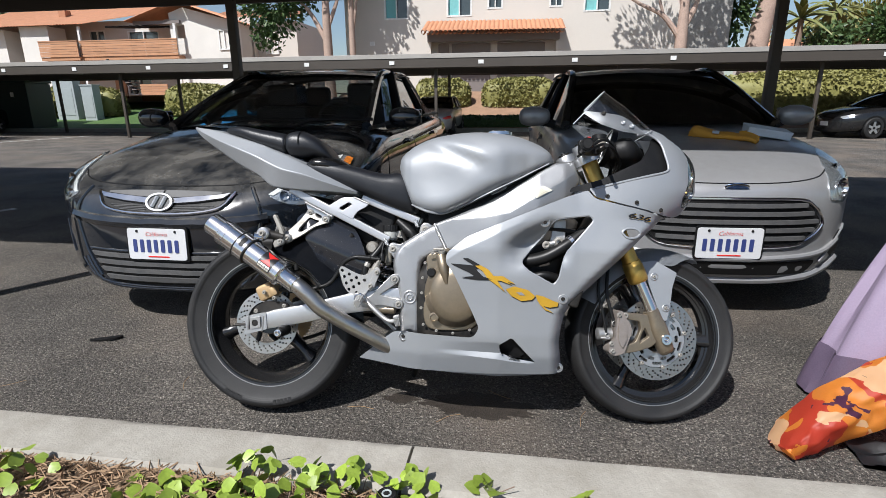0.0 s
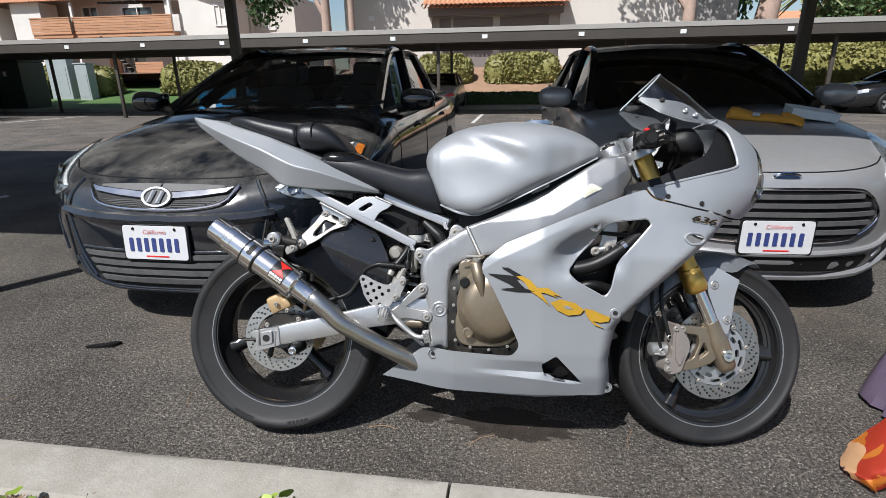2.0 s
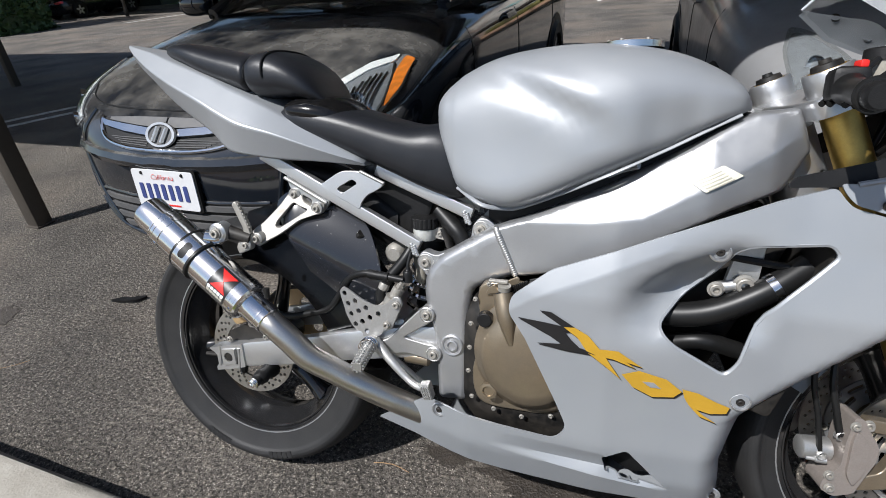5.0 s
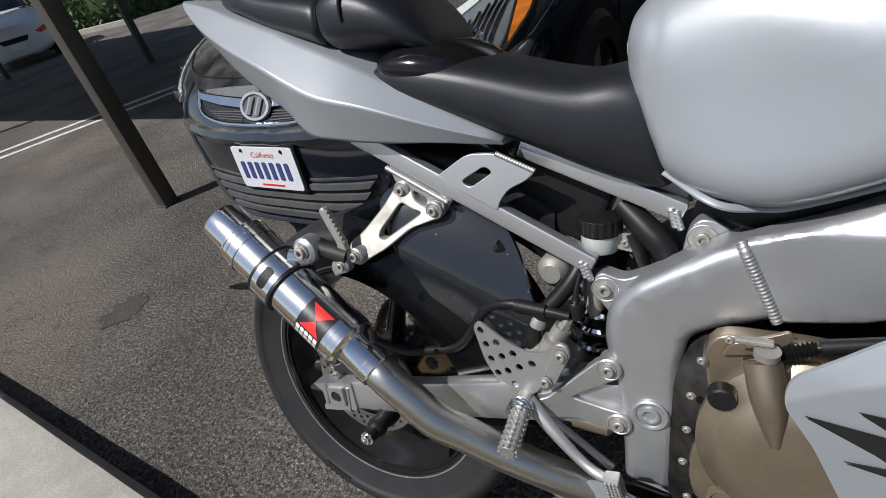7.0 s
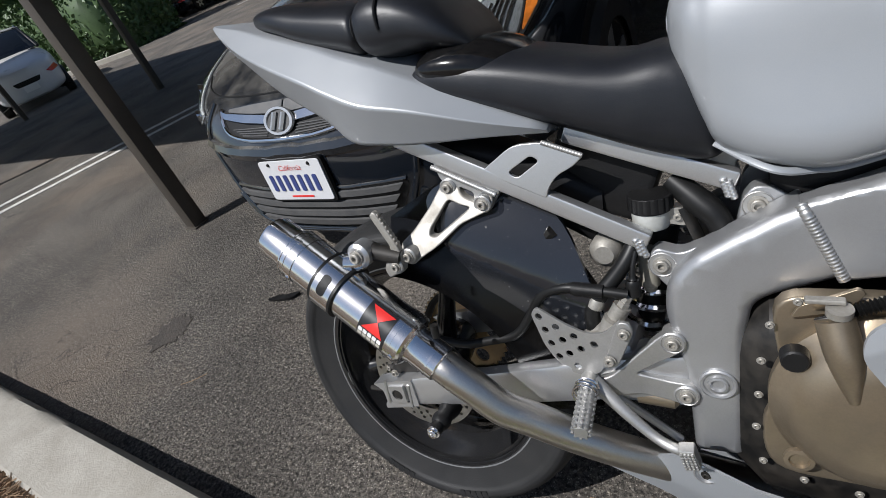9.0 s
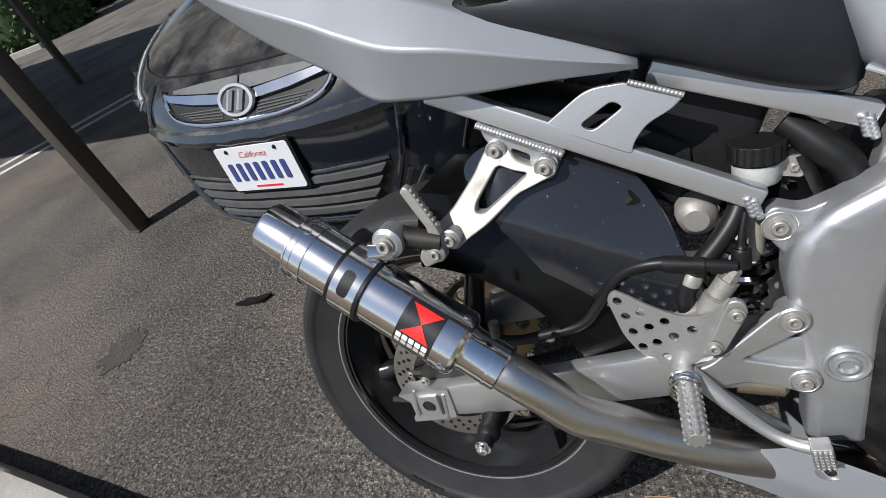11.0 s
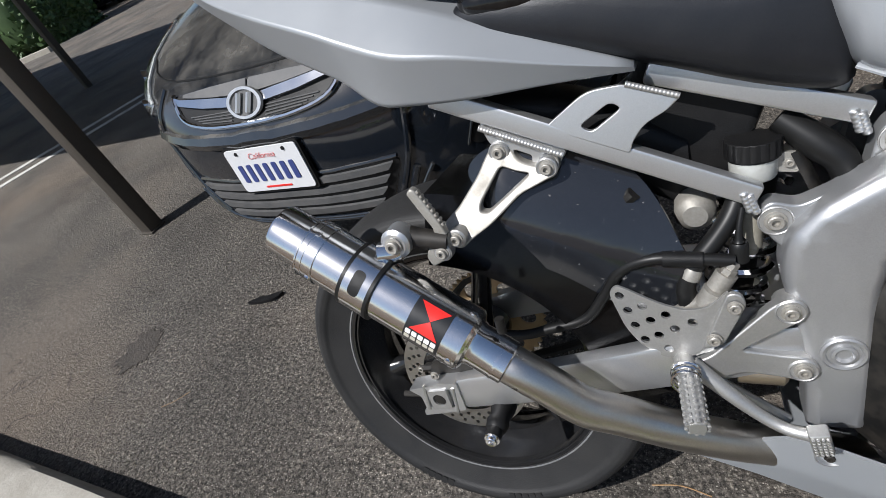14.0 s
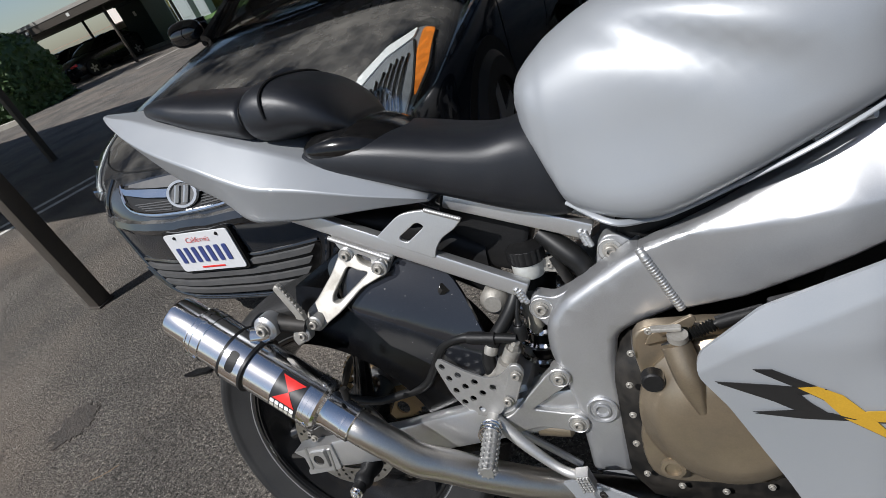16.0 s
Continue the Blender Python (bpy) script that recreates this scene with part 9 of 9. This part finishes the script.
apt = thing("apartment_building", GRID, "two-storey apartments with terracotta roofs and cedar balconies", "building")
wall(apt, "wall", -37, -17.6, 1.2, 6.6, 34.2, stucco, [(-27.0, -25.2, 1.9, 3.6), (-29.3, -28.2, 4.3, 6.0), (-26.4, -24.2, 4.3, 5.9)])
for a in ((-27.0, -25.2, 1.9, 3.6), (-29.3, -28.2, 4.3, 6.0), (-26.4, -24.2, 4.3, 5.9)):
    window(apt, *a, 34.2)
block(apt, "white_pier", -32.7, -30.6, 32.2, 33.6, 1.2, 6.1, stucco_white)
block(apt, "white_pier", -38.0, -34.3, 32.6, 34, 1.2, 6.0, stucco_white)
window(apt, -34.0, -33.0, 4.1, 5.2, 33.8)
window(apt, -34.0, -33.0, 1.9, 2.9, 33.8)
gw = sheet([(-22.2, 1.2), (-17.6, 1.2), (-17.6, 6.05), (-21.2, 7.0), (-22.2, 6.7)], lambda a, b, d: (a, 32.6 + d, b), 0.3, [[(-21.9, 5.2), (-21.2, 5.2), (-21.2, 6.0), (-21.9, 6.0)]], 0)
part("gable_wall", gw, stucco_white, apt, smooth=False)
block(apt, "gable_side", -17.85, -17.6, 32.9, 40, 1.2, 6.0, stucco)
window(apt, -18.9, -18.2, 4.5, 5.6, 32.55)
block(apt, "gable_beam", -24.6, -21.4, 32.4, 32.6, 6.05, 6.25, taupe)
tile_roof(apt, [(-38, 31.8, 6.0), (-28.0, 31.8, 6.05), (-22.4, 37.5, 8.0), (-38, 37.5, 8.0)], roof_tile)
tile_roof(apt, [(-24.9, 38, 6.15), (-24.9, 31.9, 6.15), (-21.3, 31.9, 7.25), (-21.3, 38, 7.25)], roof_tile)
tile_roof(apt, [(-17.3, 31.9, 5.95), (-17.3, 38, 5.95), (-21.3, 38, 7.25), (-21.3, 31.9, 7.25)], roof_tile)
tile_roof(apt, [(-21.0, 34.5, 6.6), (-14.6, 34.5, 6.4), (-15.5, 38, 7.4), (-21.0, 38, 7.6)], roof_tile)
block(apt, "rear_wing", -17.6, -14.8, 35.0, 40, 1.2, 6.4, stucco)
window(apt, -17.0, -16.2, 4.4, 5.6, 34.95)
for u0, u1, v in ((-31.0, -28.2, 31.7), (-28.2, -21.4, 31.9)):
    b = block(apt, "balcony", u0, u1, v + 0.06, v + 2.2, 3.95, 4.15, cedar)
    for k in range(6):
        block(b, "board", u0, u1, v, v + 0.05, 4.16 + 0.155 * k, 4.30 + 0.155 * k, cedar, 0.008)
    block(b, "top_rail", u0 - 0.02, u1 + 0.02, v - 0.02, v + 0.1, 5.08, 5.14, cedar)
for u in (-28.3, -21.6):
    block(apt, "post", u, u + 0.14, 32.0, 32.14, 1.2, 6.0, window_white)
for k in range(7):
    part("pergola_beam", tube([(-25.9 + 0.42 * k, 31.6, 5.85), (-25.4 + 0.42 * k, 33.6, 6.05)], 0.06, 6), black_plastic, apt)
part("stair_stringer", tube([(-26.2, 31.6, 3.9), (-24.4, 31.6, 1.9)], 0.13, 6), black_plastic, apt)
for k in range(9):
    block(apt, "stair_tread", -26.2 + 0.2 * k, -25.9 + 0.2 * k, 31.4, 32.6, 3.80 - 0.215 * k, 3.85 - 0.215 * k, taupe)
lowb = block(apt, "patio_screen", -24.2, -22.3, 31.7, 31.75, 1.4, 1.5, cedar)
for k in range(6):
    block(lowb, "board", -24.2, -22.3, 31.68, 31.73, 1.5 + 0.155 * k, 1.645 + 0.155 * k, cedar, 0.008)
block(apt, "ground_door", -27.9, -27.1, 34.1, 34.2, 1.6, 3.6, cedar)
block(apt, "roof_vent", -31.4, -30.9, 34.2, 34.7, 6.9, 7.4, roof_tile)
for u0, u1, v, z in ((18.0, 24, 46, 4.9), (24.5, 34, 44, 5.3)):
    b = thing("far_house", GRID, "distant low house with a terracotta roof", "house")
    block(b, "wall", u0 + 0.5, u1 - 0.5, v + 0.6, v + 6, 1.5, z, stucco)
    tile_roof(b, [(u0, v, z - 0.1), (u1, v, z - 0.1), (u1 - 1, v + 4, z + 1.1), (u0 + 1, v + 4, z + 1.1)], roof_tile, 0.3)

# small fixtures on the lawn
for u0, u1, v, z0, z1, lab in ((-23.1, -21.95, 24.2, 0.6, 2.45, "tall pale grey utility cabinet on the lawn"), (-24.3, -23.5, 24.0, 0.5, 1.75, "grey utility box on the lawn"), (-21.4, -20.75, 24.0, 0.5, 2.05, "grey meter cabinet on the lawn")):
    c = thing("utility_cabinet", uv((u0 + u1) / 2, v, z0 - 0.2), lab, "utility box")
    part("body", box(u1 - u0, 0.5, z1 - z0 + 0.2, 0.03), utility_grey, c)
    part("lid", box(u1 - u0 + 0.06, 0.56, 0.06, 0.01, pose(0, 0, z1 - z0 + 0.2)), utility_grey, c)
    part("door_panel", box((u1 - u0) * 0.8, 0.02, (z1 - z0) * 0.7, 0.005, pose(0, -0.255, 0.25)), utility_grey, c)
tb = thing("transformer", uv(-22.4, 21.6, 0.1), "dark green transformer box beside the lawn", "utility box")
part("body", box(1.7, 1.3, 2.0, 0.05), bin_green, tb)
part("lid", box(1.8, 1.4, 0.1, 0.03, pose(0, 0, 2.0)), bin_green, tb)
part("label", box(0.16, 0.01, 0.2, 0.0, pose(0.1, -0.656, 1.4)), white_print, tb)
terrain("path", -14.6, -13.0, 21.05, 27.0, [(21, 0.14), (22, 0.2), (27, 1.05)], 4, 12, concrete, "pale concrete path up the lawn", "path")

# ---------------------------------------------------------------- covered motorcycle beside
def camo_material():
    m = material("camo_nylon", (0.72, 0.26, 0.04), 0.45, 0, 0.06, 8, 200, 0.06, 300)
    n, l = m.node_tree.nodes, m.node_tree.links
    b = n["Principled BSDF"]
    tc = next(x for x in n if x.type == "TEX_COORD")
    base = b.inputs["Base Color"].links[0].from_socket
    prev = base
    for k, (col, sc, lo, off) in enumerate((((0.55, 0.06, 0.03), 6, 0.53, 0), ((0.78, 0.5, 0.28), 7, 0.56, 9), ((0.10, 0.03, 0.07), 9, 0.62, 21))):
        mp = n.new("ShaderNodeMapping")
        mp.inputs["Location"].default_value = (off, off * 0.7, off * 1.3)
        tx = n.new("ShaderNodeTexNoise")
        tx.inputs["Scale"].default_value, tx.inputs["Detail"].default_value = sc, 3.0
        tx.inputs["Distortion"].default_value = 0.8
        l.new(tc.outputs["Object"], mp.inputs["Vector"])
        l.new(mp.outputs[0], tx.inputs["Vector"])
        gt = n.new("ShaderNodeMath")
        gt.operation = "GREATER_THAN"
        gt.inputs[1].default_value = lo
        l.new(tx.outputs["Fac"], gt.inputs[0])
        mx = n.new("ShaderNodeMix")
        mx.data_type = "RGBA"
        mx.inputs["B"].default_value = (*col, 1)
        l.new(gt.outputs[0], mx.inputs["Factor"])
        l.new(prev, mx.inputs["A"])
        prev = mx.outputs["Result"]
    l.new(prev, b.inputs["Base Color"])
    return m


camo = camo_material()
cover = thing("covered_motorcycle", pose(2.53, 1.62, 0, 0, 0, -6), "motorcycle under a faded mauve cover with orange camouflage hem", "covered motorcycle")


def drape(z0, z1, grow, seed, nz=26, na=150, a0=0.0, a1=2 * math.pi, fold=0.03):
    """A hanging cloth: a long oval that narrows upwards and gathers in folds."""
    bm = bmesh.new()
    g = []
    for j in range(nz + 1):
        h = z0 + (z1 - z0) * j / nz
        q = h / 1.12
        row = []
        for i in range(na + 1):
            a = a0 + (a1 - a0) * i / na
            rx = (1.17 - 0.40 * q ** 1.2) * (1 - max(0, q - 0.8) * 1.5) + grow
            ry = (0.36 - 0.22 * q) * (1 - max(0, q - 0.85) * 2.5) + grow
            f = fold * (1.25 - q) * (0.45 * math.sin(41 * a + 5 * q) * noise.noise((2 * a, 1.5 * h, 4)) + math.sin(17 * a + 3 * q + seed) * 0.5 + noise.noise((6 * math.cos(a) + seed, 6 * math.sin(a), 1.2 * h)))
            row.append(bm.verts.new(((rx + f) * math.cos(a), (ry + f) * math.sin(a), h + 0.02 * noise.noise((3 * a, seed, 1)))))
        g.append(row)
    for j in range(nz):
        for i in range(na):
            bm.faces.new((g[j][i], g[j][i + 1], g[j + 1][i + 1], g[j + 1][i]))
    return bm


part("cover_cloth", drape(0.19, 1.12, 0.0, 1.0, 40, 220), cloth_purple, cover, "faded mauve nylon cover")
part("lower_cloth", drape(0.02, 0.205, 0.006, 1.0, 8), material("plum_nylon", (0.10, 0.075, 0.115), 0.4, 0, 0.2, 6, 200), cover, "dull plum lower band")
bm = bmesh.new()
# crumpled hem flap spilled on the asphalt
LOW_EDGE = [(1.055, 1.42, 0.006), (1.075, 1.375, 0.006), (1.13, 1.385, 0.02), (1.26, 1.41, 0.05), (1.36, 1.40, 0.10), (1.56, 1.36, 0.15), (1.82, 1.32, 0.19)]
TOP_EDGE = [(1.075, 1.50, 0.01), (1.105, 1.525, 0.05), (1.19, 1.51, 0.155), (1.30, 1.53, 0.215), (1.43, 1.55, 0.265), (1.6, 1.56, 0.32), (1.82, 1.56, 0.35)]
lo, hi = spline(LOW_EDGE, 9), spline(TOP_EDGE, 9)
back = cover.matrix_basis.inverted()
g = []
for i, (p, q) in enumerate(zip(lo, hi)):
    row = []
    for j in range(27):
        t, sx = j / 26, i / 9
        c = p + (q - p) * t
        out = math.sin(math.pi * t) ** 0.8
        crease = 0.016 * abs(math.sin(2.3 * sx + 4.2 * t)) + 0.022 * noise.noise((sx * 0.9, t * 2.2, 3)) + 0.007 * noise.noise((sx * 3.1, t * 8, 6))
        row.append(bm.verts.new(back @ Vector((c[0] - 0.02 * out, c[1] - (0.055 * out + crease) * min(1, sx + 0.2), max(0.004, c[2] + 0.035 * out * min(1, sx + 0.1) + 0.6 * crease)))))
    g.append(row)
for r0, r1 in zip(g, g[1:]):
    for j in range(26):
        bm.faces.new((r0[j], r1[j], r1[j + 1], r0[j + 1]))
bmesh.ops.solidify(bm, geom=bm.faces[:], thickness=0.003)
part("camo_hem", bm, camo, cover, "crumpled orange and red camouflage hem")
bm = bmesh.new()
g = []
for i in range(31):
    row = []
    for j in range(13):
        s, t = i / 30, j / 12
        row.append(bm.verts.new((-1.22 + 0.7 * s, -0.46 + 0.16 * t - 0.08 * s + 0.05 * (1 - s), max(0.005, 0.07 * math.sin(math.pi * t) * (0.3 + s) + 0.03 * noise.noise((s * 7, t * 5, 8))))))
    g.append(row)
for i in range(30):
    for j in range(12):
        bm.faces.new((g[i][j], g[i + 1][j], g[i + 1][j + 1], g[i][j + 1]))
bmesh.ops.solidify(bm, geom=bm.faces[:], thickness=0.003)
part("black_hem", bm, cloth_black, cover, "black nylon hem edge")

# ---------------------------------------------------------------- things on the hatchback's bonnet
glove = thing("work_glove", pose(1.40, 2.45, 0, 0, 0, -6) @ pose(0.15, 0.70, tp(0.15, 0.70)[2] - 0.006, 9, 4, -24) @ Matrix.Diagonal((0.8, 0.95, 0.85, 1)), "crumpled mustard fleece gloves lying on the bonnet", "gloves")
part("palm", skin([(-0.20, oval(0.03, 0.0, 0.035, 2.4, 10)), (-0.17, oval(0.06, 0.0, 0.075, 2.4, 10)), (-0.08, oval(0.065, 0.0, 0.06, 2.4, 10)), (0.0, oval(0.055, 0.0, 0.045, 2.4, 10)), (0.06, oval(0.05, 0.0, 0.05, 2.4, 10)), (0.14, oval(0.05, 0.0, 0.04, 2.4, 10)), (0.19, oval(0.03, 0.0, 0.03, 2.4, 10))], 4), glove_mat, glove)
for k in range(5):
    part("finger", tube([(0.13, -0.06 + 0.03 * k, 0.03), (0.19, -0.075 + 0.036 * k, 0.035), (0.25 + 0.01 * (k % 2), -0.09 + 0.04 * k, 0.018)], [0.018, 0.018, 0.012], 10, 4), glove_mat, glove)
part("glove_tag", box(0.045, 0.03, 0.004, 0.001, pose(-0.02, -0.05, 0.052, 20)), paper_blue, glove)
card = thing("paper_box", pose(1.40, 2.45, 0, 0, 0, -6) @ pose(0.42, 0.72, tp(0.42, 0.72)[2] + 0.012, 8, 9, -8) @ Matrix.Scale(0.72, 4), "pale blue folded card box on the bonnet", "box")
part("tray", box(0.32, 0.19, 0.05, 0.004), paper_blue, card)
part("lid", box(0.326, 0.196, 0.020, 0.004, pose(0, 0, 0.042)), paper_blue, card)

# ---------------------------------------------------------------- planter: ivy, twigs, sprinkler
ivy = thing("ground_cover", GRID, "bright green ivy growing over the kerb edge", "ivy")


def ivy_leaf():
    """A lobed leaf, slightly cupped, about four centimetres long."""
    lobes = [(0, 0), (0.008, -0.004), (0.017, 0.000), (0.018, 0.008), (0.020, 0.017), (0.016, 0.024), (0.009, 0.031), (0, 0.037), (-0.009, 0.031), (-0.016, 0.024), (-0.020, 0.017), (-0.018, 0.008), (-0.017, 0.000), (-0.008, -0.004)]
    bm = bmesh.new()
    c = bm.verts.new((0, 0.016, 0.0))
    vs = [bm.verts.new((x, y, 0.10 * abs(x) + (-4 * (y - 0.016) ** 2))) for x, y in lobes]
    for i in range(len(vs)):
        bm.faces.new((c, vs[i], vs[(i + 1) % len(vs)]))
    return bm


leaf0 = part("leaf", ivy_leaf(), leaf_ivy, ivy)
rng = random.Random(5)
made = 0
for u0, u1, v0, v1, n, zt in ((-0.74, -0.02, 0.92, 1.13, 185, 0.075), (-1.70, -1.22, 0.92, 1.07, 50, 0.07), (-1.02, -0.74, 0.93, 1.05, 42, 0.05), (0.05, 0.25, 0.95, 1.10, 14, 0.05)):
    for k in range(n):
        u, v = rng.uniform(u0, u1), rng.uniform(v0, v1)
        z = 0.10 + rng.uniform(0.01, zt) * (0.6 + 0.4 * math.sin(8 * u)) + (0.02 if v > 1.06 else 0)
        m = pose(u, v, z, rng.uniform(10, 75), rng.uniform(-35, 35), rng.uniform(0, 360)) @ Matrix.Scale(rng.uniform(0.75, 1.2), 4)
        if made == 0:
            leaf0.matrix_basis = m
        else:
            again(leaf0, m)
        made += 1
for k in range(16):
    u, v = rng.uniform(-0.7, 0.0), rng.uniform(0.92, 1.08)
    part("stem", tube([(u, v, 0.08), (u + rng.uniform(-.03, .03), v + 0.02, 0.12), (u + rng.uniform(-.06, .06), v + 0.04, 0.15)], 0.0015, 5, 3), bark, ivy)
tw = tagged(new("twig_litter"), "dry straw-coloured twigs and needles on the soil", "twigs", kind="stuff")
tw.matrix_basis = GRID
verts, faces = [], []
for k in range(2600):
    u, v = rng.uniform(-2.6, -0.35), 1.09 - abs(rng.gauss(0, 0.10))
    a, ln, w = rng.uniform(0, math.pi), rng.uniform(0.02, 0.09), rng.uniform(0.0008, 0.002)
    z = 0.10 + rng.uniform(0, 0.018)
    dx, dy, dz = math.cos(a) * ln / 2, math.sin(a) * ln / 2, rng.uniform(-0.012, 0.012)
    px, py = -math.sin(a) * w, math.cos(a) * w
    i = len(verts)
    verts += [(u - dx - px, v - dy - py, z - dz), (u + dx - px, v + dy - py, z + dz), (u + dx + px, v + dy + py, z + dz), (u - dx + px, v - dy + py, z - dz), (u - dx, v - dy, z - dz + 2 * w), (u + dx, v + dy, z + dz + 2 * w)]
    faces += [(i, i + 1, i + 5, i + 4), (i + 2, i + 3, i + 4, i + 5)]
me = bpy.data.meshes.new("twig_litter")
me.from_pydata(verts, [], faces)
me.materials.append(material("straw_twig", (0.30, 0.20, 0.12), 0.85, 0, 0.4, 30, 60))
lit = new("twigs", me)
lit.parent = tw
spr = thing("sprinkler_head", uv(-0.30, 1.045, 0.07), "black pop-up sprinkler head in the planter", "sprinkler")
part("body", lathe([(0, 0.022), (0.055, 0.022), (0.057, 0.026), (0.075, 0.026), (0.078, 0.023), (0.078, 0)], 26, pose(0, 0, 0, 90)), black_plastic, spr)
part("cap_ring", lathe([(0.078, 0.008), (0.080, 0.009), (0.080, 0.012), (0.078, 0.013)], 22, pose(0, 0, 0, 90), True), utility_grey, spr)

# ---------------------------------------------------------------- litter on the asphalt
grit = tagged(new("grit"), "loose pale grit and crumbs on the asphalt", "grit", kind="stuff")
verts, faces = [], []
for k in range(5200):
    u, v = rng.uniform(-3.2, 2.2), 1.34 + abs(rng.gauss(0, 0.55))
    s = rng.uniform(0.0012, 0.0038) * (1.6 if rng.random() < 0.08 else 1)
    p = GRID @ Vector((u, v, 0))
    i = len(verts)
    q = rng.uniform(0, 6.28)
    for j in range(4):
        verts.append((p.x + s * math.cos(q + j * 1.571) * rng.uniform(.6, 1.2), p.y + s * math.sin(q + j * 1.571) * rng.uniform(.6, 1.2), 0.0))
    verts.append((p.x, p.y, s * rng.uniform(0.6, 1.2)))
    faces += [(i, i + 1, i + 4), (i + 1, i + 2, i + 4), (i + 2, i + 3, i + 4), (i + 3, i, i + 4)]
me = bpy.data.meshes.new("grit")
me.from_pydata(verts, [], faces)
me.materials.append(material("grit_stone", (0.24, 0.22, 0.19), 0.9, 0, 0.5, 60, 200))
gr = new("crumbs", me)
gr.parent = grit
debris = tagged(finish("rubber_scrap", sheet([tuple(p) for p in spline([(-0.07, -0.015), (-0.03, 0.012), (0.02, 0.008), (0.07, 0.022), (0.05, -0.012), (0.0, -0.018)], 4, True)], lambda a, b, d: (a, b, 0.012 - d + 0.004 * math.sin(40 * a)), 0.01, step=0), black_plastic), "dark flat rubber scrap lying on the asphalt", "debris")
debris.matrix_basis = uv(-1.93, 2.02, 0.0, 10)
for k, (u, v) in enumerate(((-0.55, 1.62), (-0.22, 1.60), (0.25, 1.66), (-1.3, 1.7), (-0.05, 1.78), (0.6, 1.9), (-2.0, 1.6))):
    t = tagged(finish("pine_needle", tube([(-0.05, 0, 0.002), (0.0, 0.008, 0.004), (0.05, 0.0, 0.002)], 0.0011, 5, 4), dry_leaf), "dry brown pine needle on the asphalt", "needle", "pine needles")
    t.matrix_basis = uv(u, v, 0, 37 * k)
